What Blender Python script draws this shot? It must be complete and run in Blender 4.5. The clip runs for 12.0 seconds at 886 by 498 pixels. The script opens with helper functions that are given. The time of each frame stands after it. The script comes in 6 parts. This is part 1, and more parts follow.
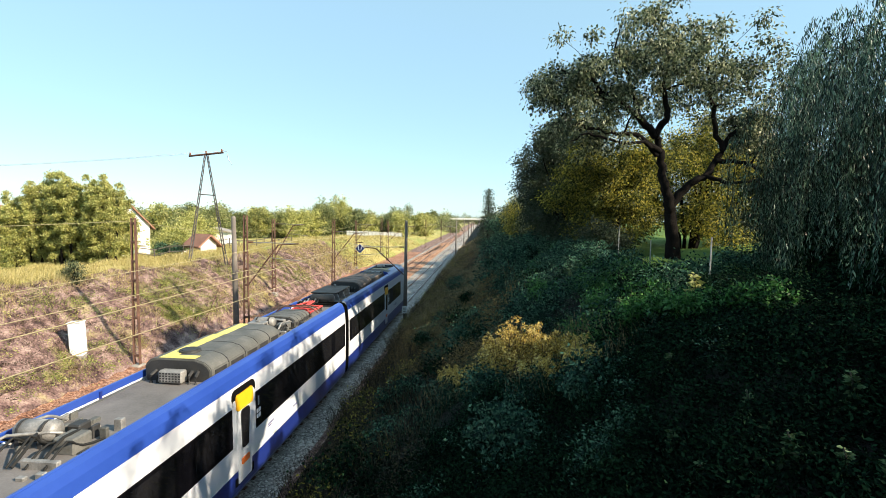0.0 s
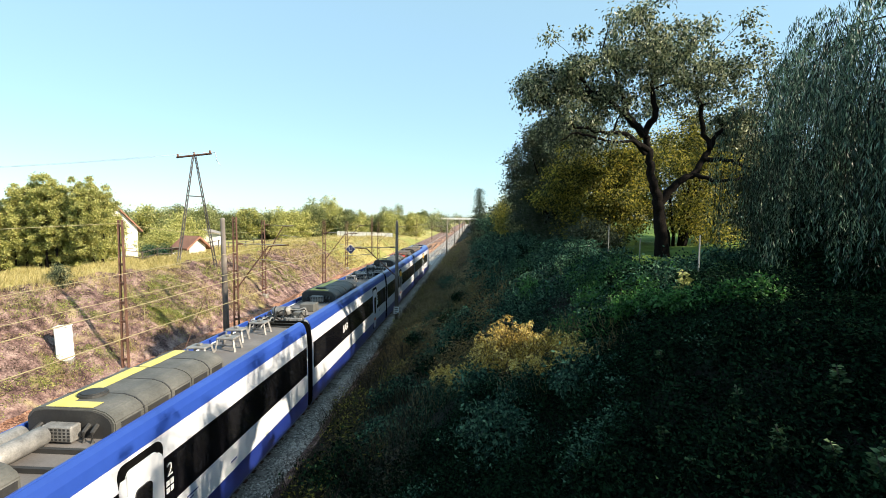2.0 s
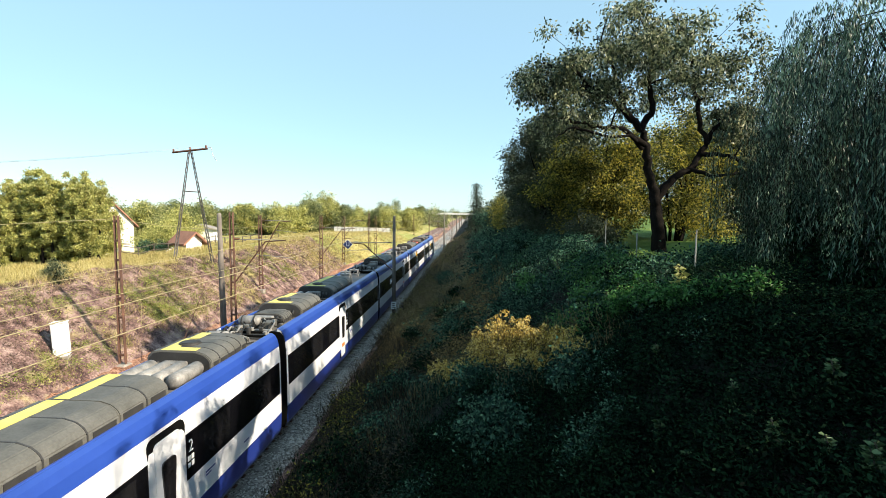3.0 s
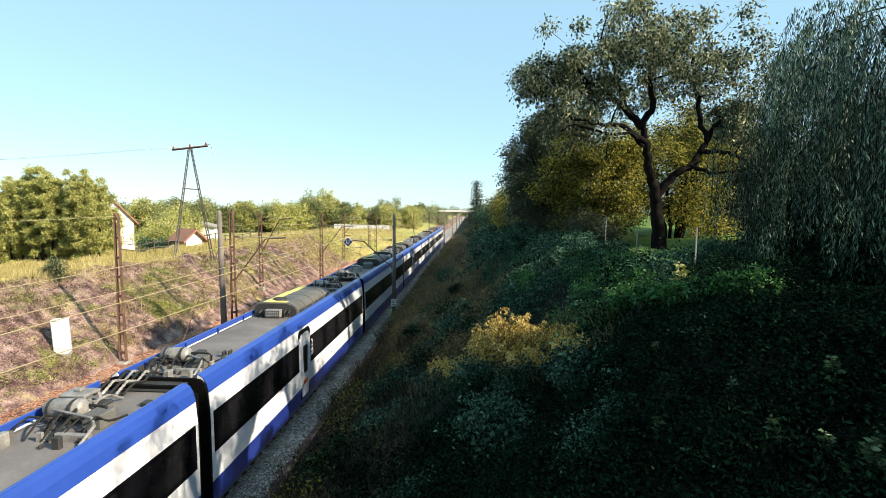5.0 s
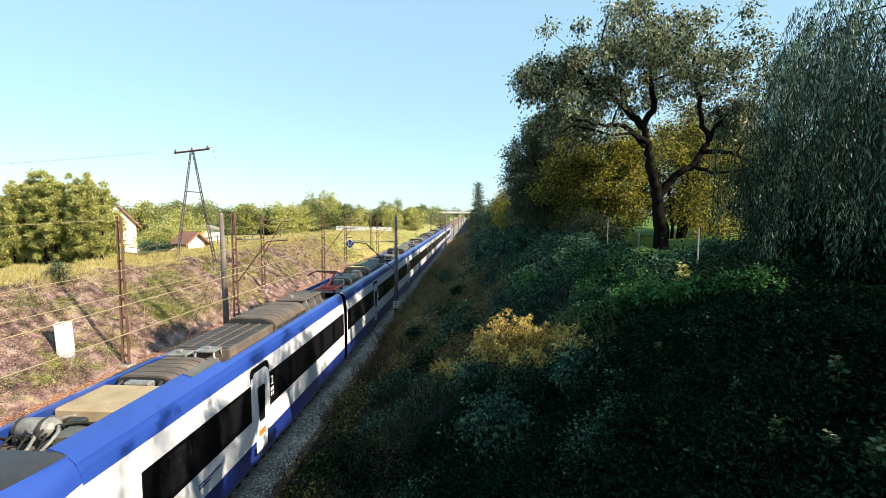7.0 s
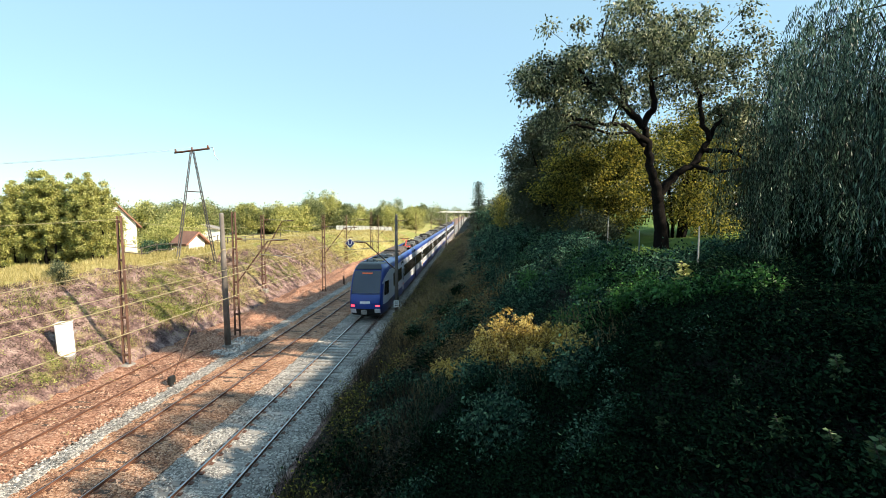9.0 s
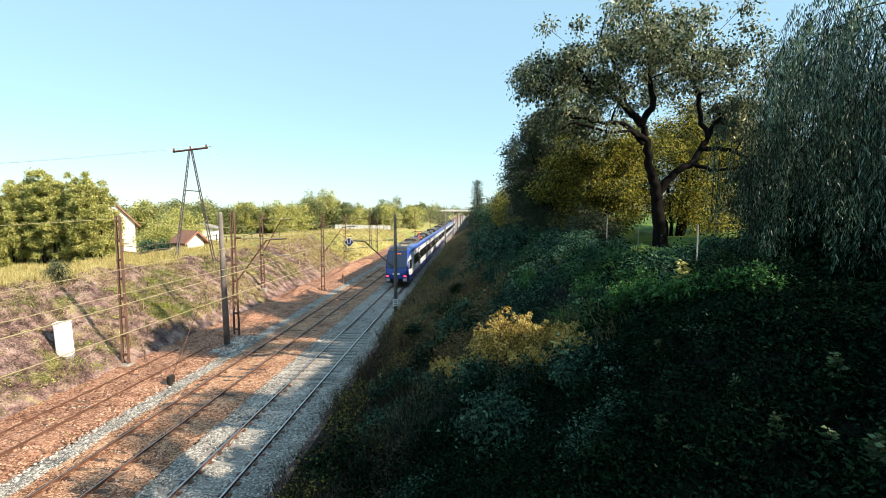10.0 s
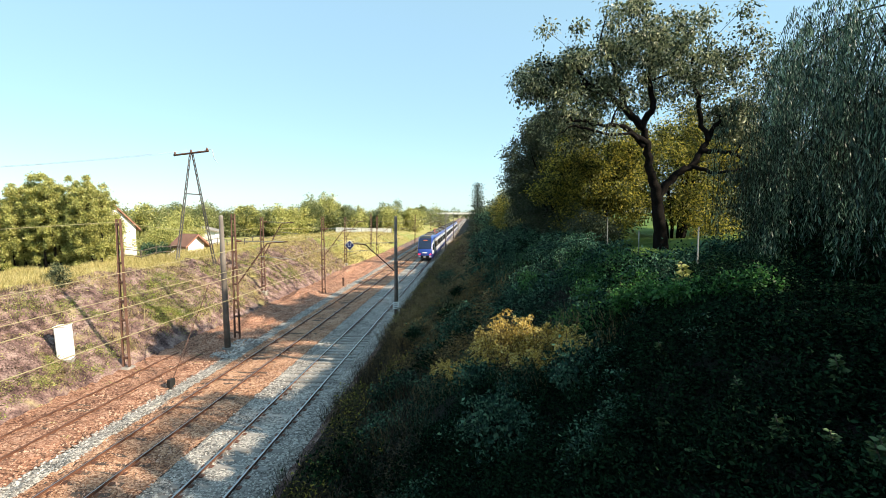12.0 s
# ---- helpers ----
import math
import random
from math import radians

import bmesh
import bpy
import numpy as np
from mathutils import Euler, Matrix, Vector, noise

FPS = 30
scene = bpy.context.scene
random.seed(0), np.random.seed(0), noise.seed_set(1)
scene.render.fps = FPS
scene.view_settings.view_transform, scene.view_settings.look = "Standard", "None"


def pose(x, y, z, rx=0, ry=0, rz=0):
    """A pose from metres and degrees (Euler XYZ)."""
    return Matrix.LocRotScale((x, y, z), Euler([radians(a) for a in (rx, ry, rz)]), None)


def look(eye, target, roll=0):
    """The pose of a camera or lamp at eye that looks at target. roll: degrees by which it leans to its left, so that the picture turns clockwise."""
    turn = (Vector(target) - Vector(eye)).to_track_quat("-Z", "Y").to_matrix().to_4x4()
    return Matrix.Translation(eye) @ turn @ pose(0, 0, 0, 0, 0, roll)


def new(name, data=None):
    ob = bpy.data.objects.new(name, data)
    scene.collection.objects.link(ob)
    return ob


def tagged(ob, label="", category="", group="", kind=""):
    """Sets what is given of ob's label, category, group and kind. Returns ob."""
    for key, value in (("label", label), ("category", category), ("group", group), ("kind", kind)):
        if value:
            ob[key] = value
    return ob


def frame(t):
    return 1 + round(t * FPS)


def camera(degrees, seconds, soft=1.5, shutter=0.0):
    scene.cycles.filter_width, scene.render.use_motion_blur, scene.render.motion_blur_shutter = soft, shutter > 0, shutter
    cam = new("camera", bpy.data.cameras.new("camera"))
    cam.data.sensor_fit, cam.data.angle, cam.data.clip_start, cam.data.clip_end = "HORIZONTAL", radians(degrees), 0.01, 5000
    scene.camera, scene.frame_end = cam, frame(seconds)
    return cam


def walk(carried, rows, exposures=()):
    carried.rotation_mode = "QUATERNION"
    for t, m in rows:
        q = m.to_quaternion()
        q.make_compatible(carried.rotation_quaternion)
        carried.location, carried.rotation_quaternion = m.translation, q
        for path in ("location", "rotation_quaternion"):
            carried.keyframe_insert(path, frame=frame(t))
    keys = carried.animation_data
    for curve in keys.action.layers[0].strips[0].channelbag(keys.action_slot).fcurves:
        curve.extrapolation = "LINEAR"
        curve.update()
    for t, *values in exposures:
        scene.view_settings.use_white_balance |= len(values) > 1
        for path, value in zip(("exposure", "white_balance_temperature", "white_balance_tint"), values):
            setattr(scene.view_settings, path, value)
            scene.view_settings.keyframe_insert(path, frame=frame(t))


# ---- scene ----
EYE = (0.0, 0.0, 8.3)
cam = camera(83.4, 12.0, soft=0.7)
walk(cam, [
    (0.0, pose(*EYE, 86.381, -1.113, 4.521)), (0.5, pose(*EYE, 86.283, -0.964, 4.028)),
    (1.0, pose(*EYE, 86.308, -0.537, 3.845)), (1.5, pose(*EYE, 86.211, -0.526, 3.624)),
    (2.0, pose(*EYE, 86.380, -0.671, 3.450)), (2.5, pose(*EYE, 86.011, -0.775, 3.221)),
    (3.0, pose(*EYE, 85.822, -0.600, 3.128)), (5.0, pose(*EYE, 85.519, -0.584, 3.142)),
    (5.5, pose(*EYE, 85.575, -0.672, 3.188)), (6.0, pose(*EYE, 85.582, -0.445, 3.278)),
    (6.5, pose(*EYE, 85.645, -0.491, 3.157)), (7.0, pose(*EYE, 85.683, -0.257, 3.327)),
    (9.0, pose(*EYE, 85.612, -0.188, 3.352)), (9.5, pose(*EYE, 85.640, -0.262, 3.241)),
    (10.0, pose(*EYE, 85.471, -0.083, 3.234)), (10.5, pose(*EYE, 85.600, -0.208, 3.162)),
    (11.0, pose(*EYE, 85.671, -0.117, 3.258)), (11.5, pose(*EYE, 85.776, 0.0, 3.308)),
    (12.0, pose(*EYE, 85.793, 0.014, 3.286))],
    exposures=[(0.0, 1.07, 6200, 6), (12.0, 1.07, 6200, 6)])

# ---- light: low sun from the right and a little behind, clear sky ----
SUN_AZ = math.atan2(0.93, -0.37)      # from +y towards +x
SUN_EL = radians(30)
world = bpy.data.worlds.new("sky")
scene.world = world
world.use_nodes = True
wn = world.node_tree.nodes
sky = wn.new("ShaderNodeTexSky")
sky.sky_type = "NISHITA"
sky.sun_disc = False
sky.sun_elevation = SUN_EL
sky.sun_rotation = SUN_AZ
sky.air_density, sky.dust_density, sky.ozone_density = 1.0, 0.3, 2.5
wn["Background"].inputs["Strength"].default_value = 0.108
haze = wn.new("ShaderNodeMix")
haze.data_type = "RGBA"
haze.inputs["Factor"].default_value = 0.6          # thin even haze over the clear sky
haze.inputs[7].default_value = (2.68, 3.98, 4.5, 1)
world.node_tree.links.new(sky.outputs[0], haze.inputs[6])
world.node_tree.links.new(haze.outputs[2], wn["Background"].inputs["Color"])
sun_data = bpy.data.lights.new("sun", "SUN")
sun_data.energy, sun_data.angle, sun_data.color = 5.0, radians(0.5), (1.0, 0.83, 0.62)
sun = new("sun", sun_data)
sx, sy, sz = math.sin(SUN_AZ) * math.cos(SUN_EL), math.cos(SUN_AZ) * math.cos(SUN_EL), math.sin(SUN_EL)
sun.matrix_world = look((sx * 100, sy * 100, sz * 100), (0, 0, 0))

# ---- materials ----
def mat(name, stops, rough=0.7, metal=0.0, scale=6.0, fine=60.0, bump=0.15, dist=0.01, island=False, random_ob=False, space="Object", trans=0.0, spec=0.5, coat=0.0, hot=None):
    """A surface: a colour ramp over noise at two scales, with fine relief. stops: [(place, rgb), ...]."""
    m = bpy.data.materials.new(name)
    m.use_nodes = True
    nt = m.node_tree
    n, l = nt.nodes, nt.links
    b = n["Principled BSDF"]
    tc = n.new("ShaderNodeTexCoord")
    src = tc.outputs[space]
    n1 = n.new("ShaderNodeTexNoise")
    n1.inputs["Scale"].default_value, n1.inputs["Detail"].default_value = scale, 5
    n2 = n.new("ShaderNodeTexNoise")
    n2.inputs["Scale"].default_value, n2.inputs["Detail"].default_value = fine, 3
    for k in (n1, n2):
        l.new(src, k.inputs["Vector"])
    mix = n.new("ShaderNodeMath")
    mix.operation = "MULTIPLY_ADD"
    l.new(n2.outputs[0], mix.inputs[0])
    mix.inputs[1].default_value = 0.45
    l.new(n1.outputs[0], mix.inputs[2])
    sub = n.new("ShaderNodeMath")
    sub.operation = "SUBTRACT"
    l.new(mix.outputs[0], sub.inputs[0])
    sub.inputs[1].default_value = 0.22
    fac = sub.outputs[0]
    if island or random_ob:
        g = n.new("ShaderNodeNewGeometry" if island else "ShaderNodeObjectInfo")
        a = n.new("ShaderNodeMath")
        a.operation = "MULTIPLY_ADD"
        l.new(g.outputs["Random Per Island" if island else "Random"], a.inputs[0])
        a.inputs[1].default_value = 0.75 if island else 0.45
        s2 = n.new("ShaderNodeMath")
        s2.operation = "MULTIPLY_ADD"
        l.new(fac, s2.inputs[0])
        s2.inputs[1].default_value, s2.inputs[2].default_value = 0.6, -0.2
        l.new(s2.outputs[0], a.inputs[2])
        fac = a.outputs[0]
    ramp = n.new("ShaderNodeValToRGB")
    el = ramp.color_ramp.elements
    while len(el) < len(stops):
        el.new(0.5)
    for e, (p, c) in zip(el, stops):
        e.position, e.color = p, (*c, 1)
    l.new(fac, ramp.inputs[0])
    l.new(ramp.outputs[0], b.inputs["Base Color"])
    b.inputs["Roughness"].default_value, b.inputs["Metallic"].default_value = rough, metal
    b.inputs["Specular IOR Level"].default_value = spec
    b.inputs["Coat Weight"].default_value = coat
    b.inputs["Coat Roughness"].default_value = 0.12
    if bump:
        bp = n.new("ShaderNodeBump")
        bp.inputs["Strength"].default_value, bp.inputs["Distance"].default_value = bump, dist
        l.new(n2.outputs[0], bp.inputs["Height"])
        l.new(bp.outputs[0], b.inputs["Normal"])
    if trans:
        tr = n.new("ShaderNodeBsdfTranslucent")
        l.new(ramp.outputs[0], tr.inputs["Color"])
        ms = n.new("ShaderNodeMixShader")
        ms.inputs[0].default_value = trans
        l.new(b.outputs[0], ms.inputs[1])
        l.new(tr.outputs[0], ms.inputs[2])
        l.new(ms.outputs[0], n["Material Output"].inputs["Surface"])
    if hot:
        b.inputs["Emission Color"].default_value = (*hot[0], 1)
        b.inputs["Emission Strength"].default_value = hot[1]
    return m


def leafmat(name, dark, mid, light, trans=0.35, rough=0.5, spec=0.3):
    return mat(name, [(0.15, dark), (0.5, mid), (0.85, light)], rough=rough, scale=1.2, fine=8, bump=0, island=True, trans=trans, spec=spec)


def soil_mix(name, a_stops, b_stops, big=0.35, mid=2.5, fine=35.0, edge=(0.47, 0.55), dist=0.05, rough=0.95):
    """Ground of two kinds in patches: bare soil and green growth, each with its own grain."""
    m = bpy.data.materials.new(name)
    m.use_nodes = True
    n, l = m.node_tree.nodes, m.node_tree.links
    b = n["Principled BSDF"]
    tc = n.new("ShaderNodeTexCoord")
    noises = []
    for sc in (big, mid, fine):
        k = n.new("ShaderNodeTexNoise")
        k.inputs["Scale"].default_value, k.inputs["Detail"].default_value = sc, 6
        l.new(tc.outputs["Object"], k.inputs["Vector"])
        noises.append(k)
    ramps = []
    for stops in (a_stops, b_stops):
        add = n.new("ShaderNodeMath")
        add.operation = "MULTIPLY_ADD"
        l.new(noises[2].outputs[0], add.inputs[0])
        add.inputs[1].default_value = 0.6
        sub = n.new("ShaderNodeMath")
        sub.operation = "SUBTRACT"
        l.new(noises[1].outputs[0], sub.inputs[0])
        sub.inputs[1].default_value = 0.3
        l.new(sub.outputs[0], add.inputs[2])
        r = n.new("ShaderNodeValToRGB")
        el = r.color_ramp.elements
        while len(el) < len(stops):
            el.new(0.5)
        for e, (p, c) in zip(el, stops):
            e.position, e.color = p, (*c, 1)
        l.new(add.outputs[0], r.inputs[0])
        ramps.append(r)
    mk = n.new("ShaderNodeMath")
    mk.operation = "MULTIPLY_ADD"
    l.new(noises[1].outputs[0], mk.inputs[0])
    mk.inputs[1].default_value = 0.3
    s3 = n.new("ShaderNodeMath")
    s3.operation = "SUBTRACT"
    l.new(noises[0].outputs[0], s3.inputs[0])
    s3.inputs[1].default_value = 0.15
    l.new(s3.outputs[0], mk.inputs[2])
    mr = n.new("ShaderNodeMapRange")
    mr.inputs[1].default_value, mr.inputs[2].default_value = edge
    l.new(mk.outputs[0], mr.inputs[0])
    mx = n.new("ShaderNodeMix")
    mx.data_type = "RGBA"
    l.new(mr.outputs[0], mx.inputs["Factor"])
    l.new(ramps[0].outputs[0], mx.inputs[6])
    l.new(ramps[1].outputs[0], mx.inputs[7])
    l.new(mx.outputs[2], b.inputs["Base Color"])
    b.inputs["Roughness"].default_value = rough
    b.inputs["Specular IOR Level"].default_value = 0.2
    bp = n.new("ShaderNodeBump")
    bp.inputs["Strength"].default_value, bp.inputs["Distance"].default_value = 0.7, dist
    l.new(noises[2].outputs[0], bp.inputs["Height"])
    l.new(bp.outputs[0], b.inputs["Normal"])
    return m


def ballast_mat(name, a, b2, c, size=18.0):
    """Broken stone: cells of their own shade with rounded relief, and patches of rust dust."""
    m = bpy.data.materials.new(name)
    m.use_nodes = True
    n, l = m.node_tree.nodes, m.node_tree.links
    b = n["Principled BSDF"]
    tc = n.new("ShaderNodeTexCoord")
    v = n.new("ShaderNodeTexVoronoi")
    v.inputs["Scale"].default_value = size
    l.new(tc.outputs["Object"], v.inputs["Vector"])
    nz = n.new("ShaderNodeTexNoise")
    nz.inputs["Scale"].default_value, nz.inputs["Detail"].default_value = 0.7, 5
    l.new(tc.outputs["Object"], nz.inputs["Vector"])
    sep = n.new("ShaderNodeSeparateColor")
    l.new(v.outputs["Color"], sep.inputs[0])
    ad = n.new("ShaderNodeMath")
    ad.operation = "MULTIPLY_ADD"
    l.new(sep.outputs[0], ad.inputs[0])
    ad.inputs[1].default_value = 0.75
    sb = n.new("ShaderNodeMath")
    sb.operation = "SUBTRACT"
    l.new(nz.outputs[0], sb.inputs[0])
    sb.inputs[1].default_value = 0.38
    l.new(sb.outputs[0], ad.inputs[2])
    r = n.new("ShaderNodeValToRGB")
    el = r.color_ramp.elements
    el.new(0.5)
    for e, (p, col) in zip(el, ((0.1, a), (0.5, b2), (0.95, c))):
        e.position, e.color = p, (*col, 1)
    l.new(ad.outputs[0], r.inputs[0])
    l.new(r.outputs[0], b.inputs["Base Color"])
    b.inputs["Roughness"].default_value = 0.9
    b.inputs["Specular IOR Level"].default_value = 0.25
    bp = n.new("ShaderNodeBump")
    bp.invert = True
    bp.inputs["Strength"].default_value, bp.inputs["Distance"].default_value = 1.0, 0.04
    l.new(v.outputs["Distance"], bp.inputs["Height"])
    l.new(bp.outputs[0], b.inputs["Normal"])
    return m


M_BANK = soil_mix("dry_bank_soil", [(0.3, (0.05, 0.03, 0.03)), (0.5, (0.205, 0.13, 0.118)), (0.72, (0.43, 0.31, 0.27))],
                  [(0.3, (0.07, 0.065, 0.025)), (0.5, (0.22, 0.19, 0.07)), (0.75, (0.40, 0.34, 0.15))], big=0.30, mid=1.7, fine=11, edge=(0.60, 0.72), dist=0.18)
M_MEADOW = soil_mix("meadow", [(0.2, (0.17, 0.155, 0.05)), (0.5, (0.37, 0.32, 0.12)), (0.85, (0.54, 0.47, 0.22))],
                    [(0.2, (0.11, 0.125, 0.03)), (0.5, (0.26, 0.27, 0.075)), (0.85, (0.43, 0.42, 0.16))], big=0.08, mid=0.9, fine=20)
# right bank's soil and growth, both colours sunk towards black to paint its shade
M_SHADESOIL = soil_mix("bank_soil_painted_shade", [(0.2, (0.004, 0.0035, 0.003)), (0.5, (0.010, 0.008, 0.007)), (0.85, (0.028, 0.022, 0.018))],
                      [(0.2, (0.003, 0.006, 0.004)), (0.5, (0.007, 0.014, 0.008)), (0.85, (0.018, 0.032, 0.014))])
M_LAWN = mat("mown_lawn", [(0.2, (0.05, 0.09, 0.015)), (0.5, (0.10, 0.16, 0.03)), (0.85, (0.18, 0.24, 0.06))], rough=0.9, scale=0.8, fine=40, bump=0.6, dist=0.03, spec=0.2)
M_BALLAST = ballast_mat("grey_ballast", (0.09, 0.082, 0.075), (0.29, 0.265, 0.24), (0.66, 0.60, 0.53))
M_RUSTBALLAST = ballast_mat("rust_stained_ballast", (0.12, 0.05, 0.028), (0.40, 0.205, 0.115), (0.74, 0.48, 0.32))
M_OLDBALLAST = ballast_mat("old_reddish_ballast", (0.10, 0.043, 0.027), (0.31, 0.15, 0.093), (0.56, 0.33, 0.225), 14)
M_RAIL = mat("rusty_rail", [(0.2, (0.07, 0.032, 0.022)), (0.6, (0.17, 0.08, 0.052)), (0.9, (0.30, 0.155, 0.105))], rough=0.65, metal=0.4, scale=3, fine=50)
M_RAILTOP = mat("polished_rail_head", [(0.2, (0.35, 0.34, 0.34)), (0.8, (0.6, 0.6, 0.6))], rough=0.28, metal=1.0, scale=2, fine=30, bump=0.02)
M_WOODSLEEPER = mat("tarred_timber", [(0.2, (0.06, 0.04, 0.03)), (0.6, (0.15, 0.10, 0.07)), (0.9, (0.25, 0.18, 0.13))], rough=0.9, scale=4, fine=70, bump=0.5, random_ob=True)
M_CONCSLEEPER = mat("weathered_concrete", [(0.2, (0.24, 0.22, 0.20)), (0.6, (0.40, 0.37, 0.34)), (0.9, (0.55, 0.52, 0.48))], rough=0.9, scale=3, fine=60, bump=0.3, random_ob=True)
M_CONCRETE = mat("grey_concrete_pole", [(0.2, (0.17, 0.15, 0.13)), (0.6, (0.30, 0.27, 0.24)), (0.9, (0.44, 0.40, 0.36))], rough=0.9, scale=2, fine=40, bump=0.3)
M_POLE = mat("dark_weathered_concrete_pole", [(0.2, (0.08, 0.065, 0.055)), (0.6, (0.17, 0.145, 0.125)), (0.9, (0.32, 0.28, 0.25))], rough=0.9, scale=1.4, fine=30, bump=0.3)
M_RUSTSTEEL = mat("rusty_painted_steel", [(0.2, (0.05, 0.028, 0.022)), (0.6, (0.13, 0.065, 0.045)), (0.9, (0.25, 0.13, 0.09))], rough=0.8, metal=0.2, scale=3, fine=40, bump=0.3)
M_GALV = mat("dull_galvanised_steel", [(0.2, (0.22, 0.22, 0.21)), (0.8, (0.4, 0.39, 0.37))], rough=0.55, metal=0.6, scale=5, fine=40, bump=0.1)
M_WIRE = mat("copper_wire", [(0.2, (0.30, 0.25, 0.12)), (0.8, (0.48, 0.42, 0.24))], rough=0.5, metal=0.3, bump=0)
M_DARKWIRE = mat("dull_aluminium_wire", [(0.2, (0.3, 0.3, 0.31)), (0.8, (0.42, 0.42, 0.43))], rough=0.6, metal=0.2, bump=0)
M_WHITEBOX = mat("white_painted_sheet", [(0.2, (0.70, 0.70, 0.69)), (0.8, (0.84, 0.84, 0.82))], rough=0.6, scale=3, fine=30, bump=0.05)
M_INSUL = mat("brown_glazed_insulator", [(0.2, (0.12, 0.05, 0.03)), (0.8, (0.2, 0.09, 0.05))], rough=0.2)
# train
M_WHITE = mat("white_gloss_paint", [(0.2, (0.58, 0.60, 0.66)), (0.8, (0.68, 0.69, 0.73))], rough=0.32, scale=0.6, fine=6, bump=0.01, coat=0.3)
M_BLUE = mat("blue_gloss_paint", [(0.2, (0.018, 0.050, 0.27)), (0.8, (0.026, 0.068, 0.34))], rough=0.35, scale=0.6, fine=6, bump=0.01, coat=0.3)
M_NAVY = mat("deep_blue_gloss_paint", [(0.2, (0.010, 0.022, 0.15)), (0.8, (0.015, 0.032, 0.20))], rough=0.33, scale=0.6, fine=6, bump=0.01, coat=0.3)
M_BLACKBAND = mat("black_window_band", [(0.2, (0.0025, 0.0025, 0.004)), (0.8, (0.005, 0.005, 0.007))], rough=0.12, scale=1, fine=9, bump=0.0)
M_GLASS = mat("tinted_train_glass", [(0.2, (0.006, 0.006, 0.008)), (0.8, (0.013, 0.013, 0.015))], rough=0.06, scale=0.7, fine=5, bump=0.0, spec=0.5)
M_ROOFGREY = mat("dusty_grey_roof_paint", [(0.2, (0.10, 0.09, 0.086)), (0.6, (0.165, 0.15, 0.145)), (0.9, (0.24, 0.22, 0.21))], rough=0.75, scale=1.2, fine=25, bump=0.08)
M_UNITGREY = mat("dirty_grey_unit_paint", [(0.2, (0.055, 0.055, 0.05)), (0.6, (0.11, 0.108, 0.10)), (0.9, (0.18, 0.17, 0.155))], rough=0.7, scale=1.6, fine=20, bump=0.1)
M_BROWNUNIT = mat("rust_dusted_unit_paint", [(0.2, (0.06, 0.047, 0.04)), (0.6, (0.13, 0.10, 0.082)), (0.9, (0.22, 0.175, 0.14))], rough=0.8, scale=1.6, fine=20, bump=0.15)
M_YELLOW = mat("yellow_walkway_paint", [(0.2, (0.55, 0.47, 0.10)), (0.8, (0.72, 0.63, 0.20))], rough=0.7, scale=2, fine=25, bump=0.05)
M_DOORYELLOW = mat("yellow_door_marking", [(0.2, (0.72, 0.36, 0.01)), (0.8, (0.8, 0.42, 0.015))], rough=0.4, bump=0)
M_ORANGE = mat("orange_sticker", [(0.2, (0.7, 0.14, 0.02)), (0.8, (0.8, 0.2, 0.04))], rough=0.4, bump=0)
M_ALU = mat("dusty_aluminium", [(0.2, (0.13, 0.125, 0.12)), (0.5, (0.25, 0.24, 0.23)), (0.85, (0.42, 0.40, 0.38))], rough=0.55, metal=0.3, scale=4, fine=30, bump=0.05)
M_RED = mat("red_insulated_frame", [(0.2, (0.45, 0.04, 0.03)), (0.8, (0.62, 0.07, 0.05))], rough=0.45, bump=0.02)
M_CABROOF = mat("dark_dusty_cab_roof", [(0.2, (0.016, 0.016, 0.018)), (0.6, (0.034, 0.033, 0.036)), (0.9, (0.06, 0.056, 0.056))], rough=0.42, scale=1.5, fine=20, bump=0.04)
M_RUBBER = mat("black_rubber", [(0.2, (0.004, 0.004, 0.004)), (0.8, (0.010, 0.010, 0.010))], rough=0.8, scale=4, fine=30)
M_LETTER = mat("white_lettering", [(0.2, (0.75, 0.75, 0.76)), (0.8, (0.82, 0.82, 0.82))], rough=0.5, bump=0)
M_TAIL = mat("red_tail_light", [(0.2, (0.5, 0.01, 0.02)), (0.8, (0.6, 0.02, 0.02))], rough=0.2, bump=0, hot=((1, 0.03, 0.05), 3.0))
M_DISPLAY = mat("orange_led_display", [(0.2, (0.3, 0.06, 0.01)), (0.8, (0.4, 0.1, 0.02))], rough=0.4, bump=0, hot=((1, 0.14, 0.04), 0.12))
M_SIGNBLUE = mat("navy_enamel_sign", [(0.2, (0.01, 0.02, 0.10)), (0.8, (0.02, 0.03, 0.14))], rough=0.4, bump=0)
# buildings
M_RENDER = mat("pale_house_render", [(0.2, (0.66, 0.63, 0.58)), (0.8, (0.80, 0.78, 0.73))], rough=0.9, scale=0.8, fine=30, bump=0.1)
M_TILE = mat("red_brown_roof_tile", [(0.2, (0.20, 0.09, 0.06)), (0.8, (0.36, 0.18, 0.12))], rough=0.8, scale=2, fine=20, bump=0.2)
M_PLAINWALL = mat("white_wall", [(0.2, (0.62, 0.60, 0.56)), (0.8, (0.78, 0.76, 0.72))], rough=0.9, scale=0.4, fine=10, bump=0.1)
M_DARKWIN = mat("dark_pane", [(0.2, (0.02, 0.022, 0.025)), (0.8, (0.05, 0.05, 0.055))], rough=0.1, bump=0)
M_WOOD = mat("weathered_fence_wood", [(0.2, (0.045, 0.036, 0.03)), (0.8, (0.13, 0.105, 0.085))], rough=0.9, scale=3, fine=50, bump=0.3)
